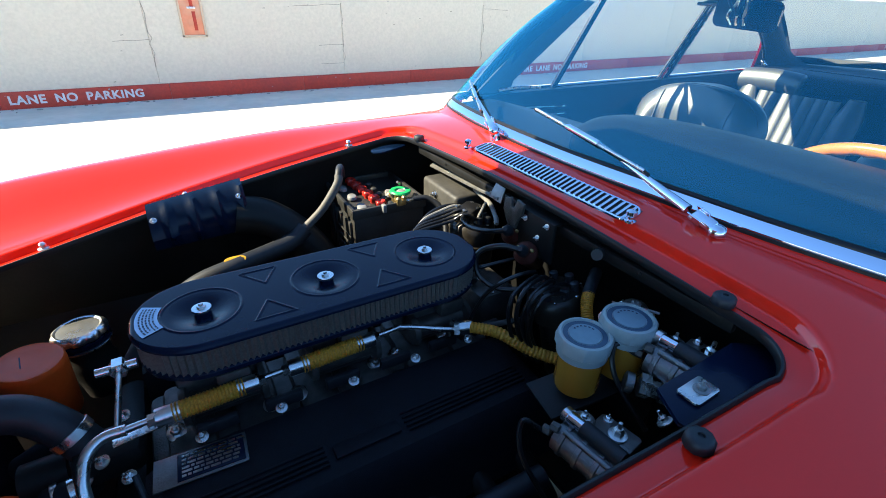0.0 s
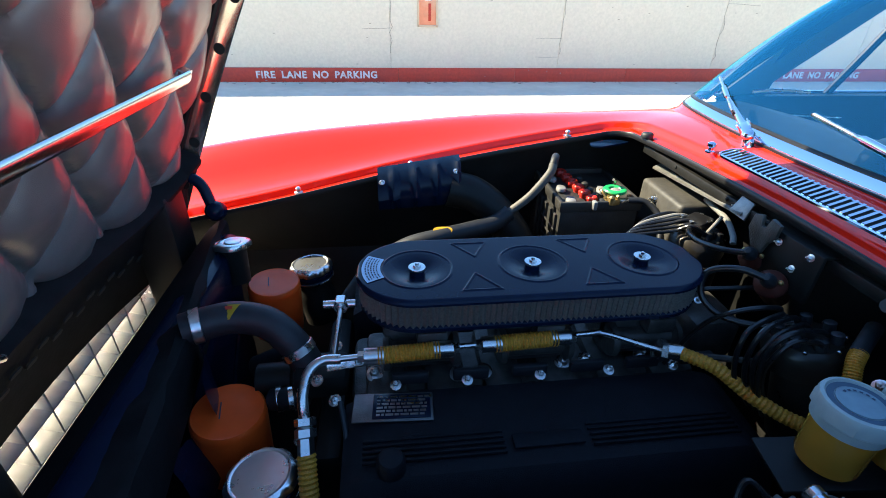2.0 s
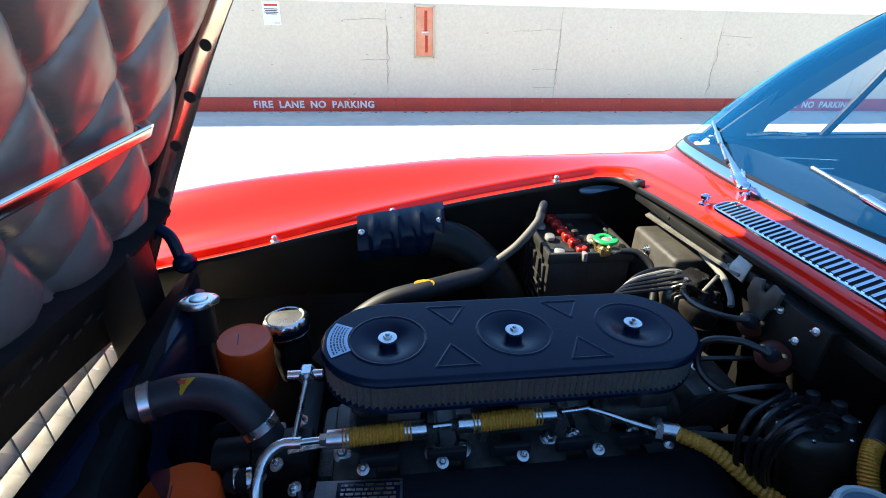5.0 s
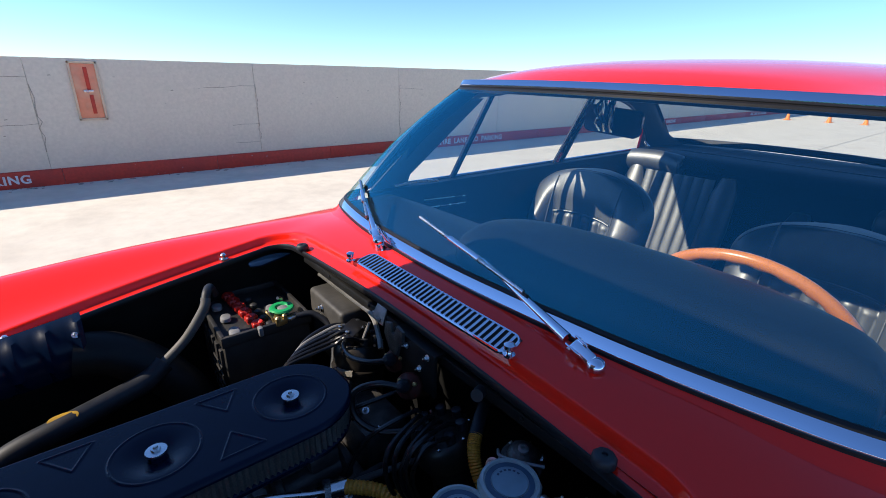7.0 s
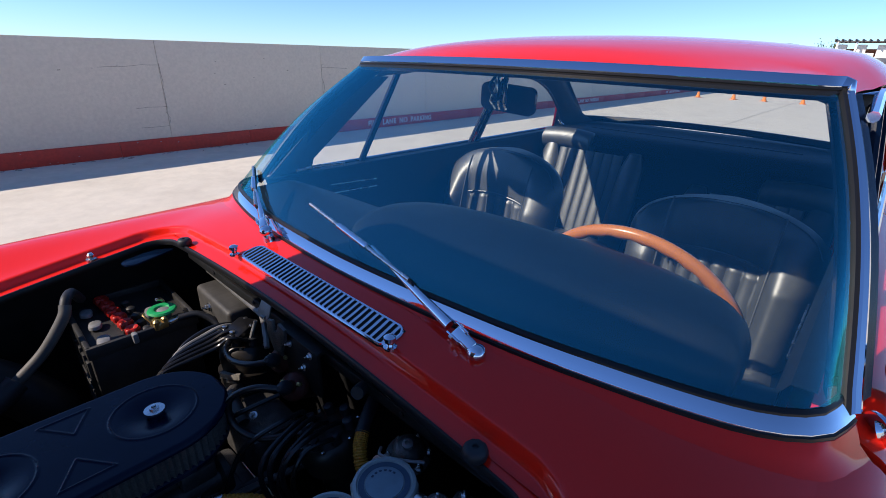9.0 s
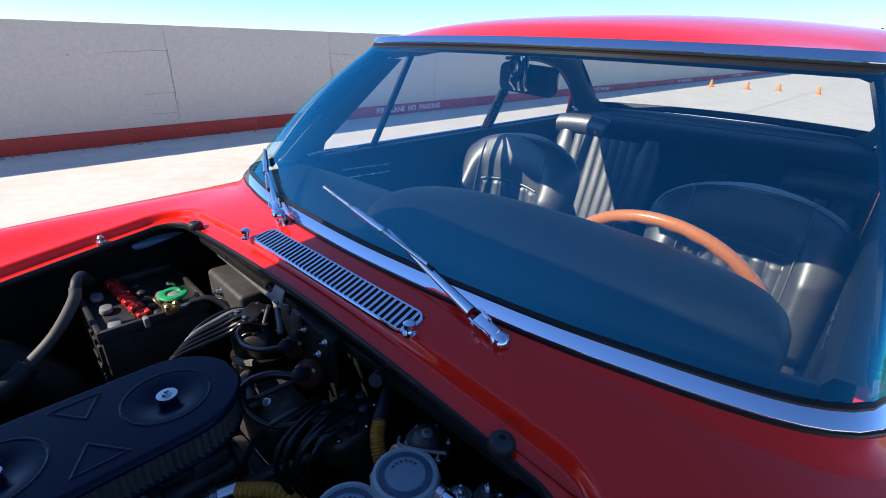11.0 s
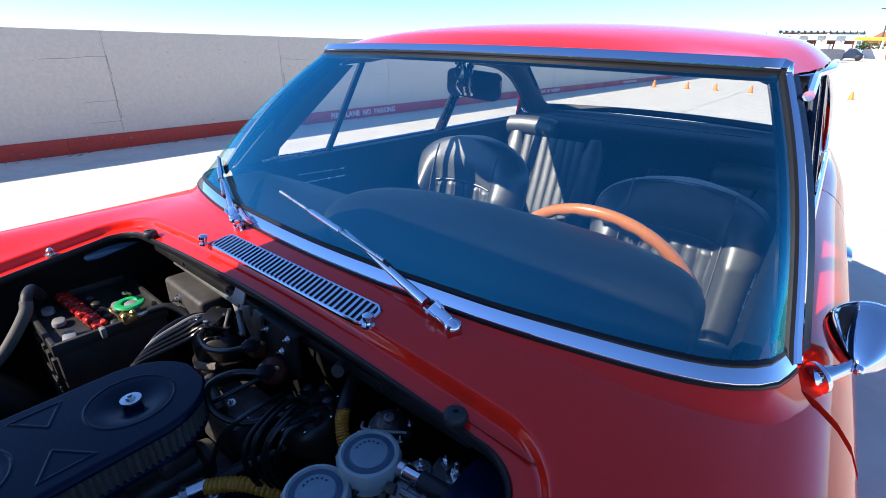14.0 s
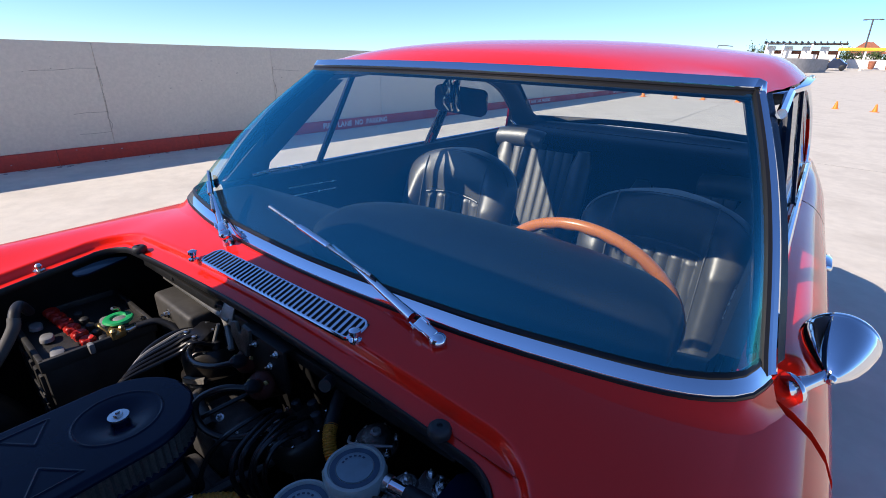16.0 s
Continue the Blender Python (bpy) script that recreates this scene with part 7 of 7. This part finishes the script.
def front_seat(c, out, low=0.0):
    """A bucket seat: rounded backrest with bolsters and a pleated centre; out: the side of its outer bolster."""
    def outline(z):
        return 0.262 - 0.02 * (0.70 - z) / 0.34 if z < 0.70 else 0.262 * max(0.0, 1 - ((z - 0.70) / 0.1553) ** 2.6) ** 0.4545

    def bolster(d, z):
        return (0.078 if d * out > 0 else 0.060) * math.exp(-((abs(d) - 0.198) / 0.056) ** 4) * min(1, max(0, (0.80 - z) / 0.14))

    n = 110
    rows_f, rows_b = [], []
    for k in range(61):
        z = 0.36 + (0.855 - 0.36) * (1 - (1 - k / 60) ** 1.6)
        w = max(outline(z), 0.012)
        rake = 1.70 + 0.22 * (z - 0.36) / 0.5 * 0.45
        rf, rb = [], []
        for j in range(n + 1):
            u = -1 + 2 * j / n
            y = c + w * u
            d = (y - c)
            edge = (1 - abs(u) ** 5)
            bol = bolster(d, z)
            arch = 0.690 - 0.9 * d * d
            pleat = 0.0
            if abs(d) < 0.125 and z < arch:
                pleat = 0.014 * abs(math.sin(math.pi * d / 0.0417)) ** 0.45 * min(1, (arch - z) / 0.012) - 0.010
            top = 0.012 * math.exp(-((z - 0.77) / 0.07) ** 2)
            rf.append(Vector((rake - (0.045 + bol + pleat + top) * edge ** 0.5, y, z)))
            rb.append(Vector((rake + 0.05 * edge ** 0.5, y, z)))
        rows_f.append(rf)
        rows_b.append(rb)
    bm = bmesh.new()
    grid(bm, rows_f)
    grid(bm, rows_b)
    grid(bm, [rows_f[-1], rows_b[-1]])
    if low:
        for vert in bm.verts:
            vert.co.z -= low * max(0.0, (vert.co.z - 0.36) / 0.5)
        for r in rows_f:
            for p in r:
                p.z -= low * max(0.0, (p.z - 0.36) / 0.5)
    seat = part("front_seat", bm, "leather", car, "black leather bucket seat with pleated centre", True, 75)
    line = [r[3] + Vector((-0.004, 0, 0)) for r in rows_f[38:]] + [r[-4] + Vector((-0.004, 0, 0)) for r in rows_f[38:][::-1]]
    part("piping", tube(line[::2], 0.0014, 6, 2), "grey_hose", seat, "grey piping")

    def face(d, z):
        """A point just proud of the backrest's front."""
        w = max(outline(z), 0.012)
        bol = bolster(d, z)
        top = 0.012 * math.exp(-((z - 0.77) / 0.07) ** 2)
        return Vector((1.70 + 0.22 * (z - 0.36) / 0.5 * 0.45 - (0.045 + bol + top) * (1 - abs(d / w) ** 5) ** 0.5 - 0.002, c + d, z))

    part("seam_piping", tube([face(d, 0.694 - 0.9 * d * d) for d in (-0.128, -0.09, -0.045, 0, 0.045, 0.09, 0.128)], 0.0035, 8, 4), "leather", seat, "raised seam over the pleats")
    for d in (-0.142, 0.142):
        part("seam_piping", tube([face(d, z) for z in (0.42, 0.5, 0.6, 0.7, 0.78, 0.82)], 0.0028, 8, 4), "leather", seat, "raised bolster seam")
    rows = []
    for k in range(25):
        x = 1.22 + 0.50 * k / 24
        r = []
        for j in range(45):
            u = -1 + 2 * j / 44
            d = 0.255 * u
            bol = 0.045 * math.exp(-((abs(d) - 0.205) / 0.05) ** 2)
            pl = 0.008 * abs(math.sin(math.pi * d / 0.042)) ** 0.6 if abs(d) < 0.15 else 0
            z = 0.43 - 0.05 * (x - 1.22) / 0.5 + bol + pl - 0.12 * max(0, abs(u) - 0.9) ** 1.2 * 8 * 0.1 - 0.08 * max(0, (1.26 - x) / 0.04) ** 2
            r.append(Vector((x, c + d, z)))
        rows.append(r)
    b = loft(rows)
    for col, sg in ((0, -1), (-1, 1)):
        grid(b, [[r[col] for r in rows], [Vector((r[col].x, r[col].y, 0.2)) for r in rows]])
    grid(b, [rows[0], [Vector((p.x, p.y, 0.2)) for p in rows[0]]])
    part("cushion", b, "leather", seat, "pleated leather cushion", True, 70)


front_seat(1.065, 1)
front_seat(0.280, -1, 0.028)
part("belt_buckle", box((0.03, 0.05, 0.022), pose(1.50, 0.478, 0.615, 20, 10, 30), 0.005), "chrome", car, "chrome seat belt buckle")

# dashboard: low shelf over the full width and the instrument hood
b = bmesh.new()
rows = []
for v in [-0.66 + 0.033 * k for k in range(41)]:
    x0 = min((abs(p.y - v), p.x) for p in foot_n)[1] + 0.02
    z0 = foot_z(v) - 0.012
    back = 0.13 * min(1.0, max(0.0, (-v - 0.40) / 0.18)) ** 1.5
    xm = max(x0 + 0.07, 1.0 - back)
    rows.append([P(x0, v, z0), P(x0 + 0.06, v, z0 + 0.004), P(min(xm, x0 + 0.18), v, z0 + 0.006), P(xm + 0.02, v, z0 + 0.002), P(xm + 0.05, v, z0 - 0.02), P(xm + 0.05, v, z0 - 0.10), P(xm, v, z0 - 0.25), P(0.95, v, 0.35)])
grid(b, rows)
dash = part("dashboard", b, "vinyl", car, "black padded dashboard with a raised instrument hood")
b = bmesh.new()
rings = []
HC = (0.900, 0.428)
for f, z in ((1.0, 0.812), (1.0, 0.838), (0.995, 0.856), (0.975, 0.872), (0.94, 0.882), (0.88, 0.888), (0.75, 0.892), (0.5, 0.894), (0.2, 0.895)):
    ringp = []
    for k in range(72):
        a = 2 * math.pi * k / 72
        ca, sa = math.cos(a), math.sin(a)
        q = 1 / (abs(ca) ** 3.2 + abs(sa) ** 3.2) ** (1 / 3.2)
        x = HC[0] + 0.137 * q * ca * f
        y = HC[1] + 0.368 * q * sa * f
        fx = min((abs(p.y + CY - y), p.x) for p in foot_n)[1]
        x = max(x, fx + 0.052 + max(0, z - 0.04 * max(0, (0.92 - x) / 0.17) ** 1.6 - 0.838) * 1.2)
        fall = 0.040 * max(0, (0.92 - x) / 0.17) ** 1.6 * (1 if z > 0.82 else 0)
        ringp.append(Vector((x + 0.02 * (1 - (2 * (y - HC[1]) / 0.74) ** 2) * (x > 0.92), y, z - fall)))
    rings.append(ringp)
vs = grid(b, rings, True)
b.faces.new(vs[-1])
part("instrument_hood", b, "vinyl", dash, "black padded instrument hood", True, 70)
part("instrument_panel", box((0.01, 0.62, 0.10), pose(1.02, 0.428, 0.77), 0.003), "wood", dash, "wood-faced instrument panel")

# wood-rimmed steering wheel
WC = Vector((1.178, 0.300, 0.706))
wa = Vector((0.94, 0, 0.34)).normalized()
wu = Vector((-0.34, 0, 0.94)).normalized()
wr = Vector((0, 1, 0))
rows = []
NR = 160
for k in range(NR + 1):
    a = 2 * math.pi * k / NR
    o = wr * math.cos(a) + wu * math.sin(a)
    grip = 0.0022 * math.cos(30 * a)
    ring_pts = []
    for j in range(12):
        p = 2 * math.pi * j / 12
        rr = 0.0125 + (grip if math.cos(p) < -0.2 else 0)
        ring_pts.append(WC + o * (0.204 + rr * math.cos(p)) + wa * (0.0115 * math.sin(p)))
    rows.append(ring_pts)
wheel = part("steering_wheel", loft(rows, True), "wood", car, "polished wood-rimmed steering wheel with finger grips")
for a in (radians(0), radians(180), radians(270)):
    o = wr * math.cos(a) + wu * math.sin(a)
    t = wa.cross(o)
    b = bmesh.new()
    grid(b, [[WC + o * d + t * (w * s) - wa * dz for s in (-1, 1)] for d, w, dz in ((0.03, 0.016, 0.04), (0.10, 0.012, 0.025), (0.194, 0.010, 0.0))])
    part("spoke", b, "steel", wheel, "bright metal spoke")
part("hub", lathe([(0.04, -0.05), (0.045, -0.03), (0.03, -0.02), (0.0, -0.018)], Matrix.Translation(WC) @ wa.to_track_quat("Z", "Y").to_matrix().to_4x4(), 24), "satin", wheel)
part("steering_column", tube([WC - wa * 0.05, WC - wa * 0.25], 0.025, 14), "satin", wheel)

# interior mirror hung from the header
mm = Matrix.Translation((1.205, 0.676, 1.101)) @ Euler((radians(4), radians(-6), radians(6))).to_matrix().to_4x4()
mirror = part("interior_mirror", slab(rounded(0.062, 0.142, 0.016), 0.016, mm @ pose(0.004, 0, 0, 0, 90, 0), 0.005), "satin", car, "black interior mirror on a bright stalk")
part("mirror_glass", slab(rounded(0.052, 0.132, 0.012), 0.002, mm @ pose(0.0205, 0, 0, 0, 90, 0), 0), "mirror", mirror)
part("mirror_stalk", tube([(1.195, 0.668, 1.105), (1.180, 0.668, 1.13), (1.175, 0.668, 1.158)], 0.007, 10), "chrome", mirror, "chrome stalk")
rng = random.Random(12)
for k in range(7):
    y = 0.655 + 0.006 * k
    part("hanging_cord", tube([(1.176, y, 1.150 + 0.004 * (k % 2)), (1.172 - 0.004 * (k % 3), y + rng.uniform(-0.012, 0.012), 1.128), (1.176, y + rng.uniform(-0.01, 0.014), 1.10), (1.182, y + rng.uniform(-0.01, 0.01), 1.080 + 0.006 * (k % 3))], 0.0032, 6), "satin" if k % 3 else "steel", mirror, "loose cord looped round the stalk")

# ---- outside fittings ----
def wiper(pivot, joint, b0, b1, label):
    """A chrome arm from its spindle to the blade, which lies on the glass."""
    pv, j, p0, p1 = (Vector(q) for q in (pivot, joint, b0, b1))
    up = Vector((-0.55, 0, 0.83))
    w = part("wiper", lathe([(0.0150, -0.034), (0.0150, -0.030), (0.0125, -0.027), (0.0115, -0.014), (0.0100, -0.006), (0.0125, -0.004), (0.0135, 0.001), (0.0120, 0.006), (0.008, 0.009), (0.003, 0.010)], Matrix.Translation(pv) @ pose(0, 0, 0, 0, -14, 0), 24), "chrome", car, label)
    d = (j - pv).normalized()
    side = d.cross(up).normalized()
    def bar(a, c, wa_, wb_, ta, tb, name, mat, lb=""):
        rows = []
        for u in (0, 0.25, 0.5, 0.75, 1):
            q = a.lerp(c, u)
            ww, tt = wa_ + (wb_ - wa_) * u, ta + (tb - ta) * u
            rows.append([q + side * (ww * math.cos(p)) + up * (tt * math.sin(p)) for p in [2 * math.pi * k / 10 for k in range(10)]])
        part(name, loft(rows, True, caps=True), mat, w, lb)
    root = Matrix((side, d, side.cross(d).normalized())).transposed().to_4x4()
    root = Matrix.Translation(pv + d * 0.026 + up * 0.004) @ root
    part("arm_root", box((0.019, 0.042, 0.014), root, 0.004, None, 3), "chrome", w)
    for e in (-0.0095, 0.0095):
        part("hinge_cheek", box((0.003, 0.026, 0.018), root @ pose(e, 0.012, 0.001), 0.001), "chrome", w)
    part("hinge_pin", lathe([(0.0035, -0.013), (0.0035, 0.013)], root @ pose(0, 0.018, 0.003, 0, 90, 0), 10), "steel", w)
    bar(pv.lerp(j, 0.20) + up * 0.004, j + up * 0.006, 0.0085, 0.0035, 0.0055, 0.003, "arm", "chrome", "tapered chrome arm")
    bar(p0.lerp(p1, 0.02) + up * 0.010, p0.lerp(p1, 0.98) + up * 0.010, 0.0035, 0.0035, 0.0035, 0.0035, "blade_spine", "steel", "bright blade spine")
    m0, m1 = p0.lerp(p1, 0.36), p0.lerp(p1, 0.64)
    bar(m0 + up * 0.013, m1 + up * 0.013, 0.006, 0.006, 0.005, 0.005, "blade_bridge", "chrome")
    bar(p0 + up * 0.004, p1 + up * 0.004, 0.0025, 0.0025, 0.006, 0.006, "blade_rubber", "rubber", "black rubber blade")


wiper((0.712, 0.338, 0.818), (0.776, 0.640, 0.862), (0.748, 0.500, 0.848), (0.796, 0.873, 0.884), "chrome wiper resting on the windshield")
wiper((0.707, 0.914, 0.838), (0.785, 1.10, 0.868), (0.745, 1.02, 0.852), (0.857, 1.25, 0.889), "chrome wiper resting on the windshield")

# scuttle vent grille: rounded frame and slanted slats over a painted-in dark sheet
y0, y1 = 0.448, 0.908
gx0, gx1 = 0.639, 0.689


def vent_pt(x, y, dz=0.0):
    return Vector((x, y, top_z(x, y - CY) + dz))


b = bmesh.new()
loop_o = [(gx0 + (gx1 - gx0) / 2 + a, (y0 + y1) / 2 + c) for a, c in rounded(gx1 - gx0, y1 - y0, 0.02, 6)]
loop_i = [(gx0 + (gx1 - gx0) / 2 + a, (y0 + y1) / 2 + c) for a, c in rounded(gx1 - gx0 - 0.009, y1 - y0 - 0.011, 0.014, 6)]
rows = []
for (xo, yo), (xi, yi) in zip(loop_o + loop_o[:1], loop_i + loop_i[:1]):
    rows.append([vent_pt(xo, yo, 0.0), vent_pt(xo, yo, 0.0035), vent_pt(xo + (xi - xo) * 0.4, yo + (yi - yo) * 0.4, 0.005), vent_pt(xi, yi, 0.0045), vent_pt(xi, yi, -0.0005)])
grid(b, rows)
vent = part("scuttle_vent", b, "chrome", car, "chrome scuttle vent grille with slanted slats")
# dark sheet laid on the body paints the shade of an unmodelled duct
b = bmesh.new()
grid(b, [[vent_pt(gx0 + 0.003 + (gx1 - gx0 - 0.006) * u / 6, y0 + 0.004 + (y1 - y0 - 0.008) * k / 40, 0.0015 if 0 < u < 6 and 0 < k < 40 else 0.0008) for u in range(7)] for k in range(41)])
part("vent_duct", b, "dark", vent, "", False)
NS = 36
for k in range(NS):
    y = y0 + 0.014 + (y1 - y0 - 0.028) * k / (NS - 1)
    rows = []
    for u in (0, 0.5, 1):
        x = gx0 + 0.004 + (gx1 - gx0 - 0.008) * u
        yy = y + 0.006 * (u - 0.5)
        rows.append([vent_pt(x, yy - 0.0027, 0.0014), vent_pt(x, yy - 0.0027, 0.0040), vent_pt(x, yy - 0.0022, 0.0045), vent_pt(x, yy + 0.0022, 0.0045), vent_pt(x, yy + 0.0027, 0.0040), vent_pt(x, yy + 0.0027, 0.0014)])
    part("slat", loft(rows, True, caps=True), "chrome", vent)
for x, y in ((0.638, 0.921), (0.649, 0.446)):
    part("washer_jet", lathe([(0.010, 0), (0.010, 0.003), (0.005, 0.005), (0.0055, 0.010), (0.009, 0.013), (0.009, 0.019), (0.004, 0.022)], Matrix.Translation(vent_pt(x, y)), 14), "chrome", car, "chrome washer jet")

# bullet door mirror
MB, MT = Vector((0.996, -0.092, 0.784)), Vector((1.022, -0.122, 0.797))
MC = Vector((1.104, -0.126, 0.811))
axis = (MC - MT).normalized()
mm = Matrix.Translation(MC) @ axis.to_track_quat("Z", "Y").to_matrix().to_4x4()
b = lathe([(0.004, -0.090), (0.010, -0.086), (0.020, -0.072), (0.031, -0.052), (0.040, -0.030), (0.0460, -0.010), (0.0480, 0.004), (0.0480, 0.012), (0.0465, 0.016), (0.043, 0.017), (0.042, 0.014)], mm, 44)
dm = part("door_mirror", b, "chrome", car, "chrome bullet door mirror on a short stalk")
part("mirror_bead", lathe([(0.0478, 0.003), (0.0492, 0.005), (0.0492, 0.009), (0.0478, 0.011)], mm, 44), "chrome", dm, "raised chrome rim bead")
part("mirror_tip", lathe([(0.0, -0.096), (0.005, -0.095), (0.0075, -0.091), (0.007, -0.086), (0.004, -0.084)], mm, 16), "chrome", dm, "small chrome tip")
rows = []
for p, w, h in ((MB + Vector((-0.004, 0.010, -0.006)), 0.016, 0.012), (MB, 0.015, 0.011), (MB.lerp(MT, 0.35) + Vector((0, 0, 0.001)), 0.010, 0.008), (MB.lerp(MT, 0.75) + Vector((0.004, 0, 0.002)), 0.009, 0.008), (MT + Vector((0.016, -0.001, 0.004)), 0.010, 0.009)):
    rows.append([p + Vector((w * math.cos(q), 0, 0)) + Vector((0, 0.5 * h * math.sin(q), h * math.sin(q))) for q in [2 * math.pi * k / 16 for k in range(16)]])
part("mirror_stem", loft(rows, True, caps=True), "chrome", dm)
part("mirror_foot", lathe([(0.022, -0.014), (0.022, -0.010), (0.019, -0.006), (0.014, -0.003)], along(MB, MT), 24), "chrome", dm)
part("mirror_glass", lathe([(0.0425, 0.0142), (0.0, 0.0145)], mm, 40), "mirror", dm)
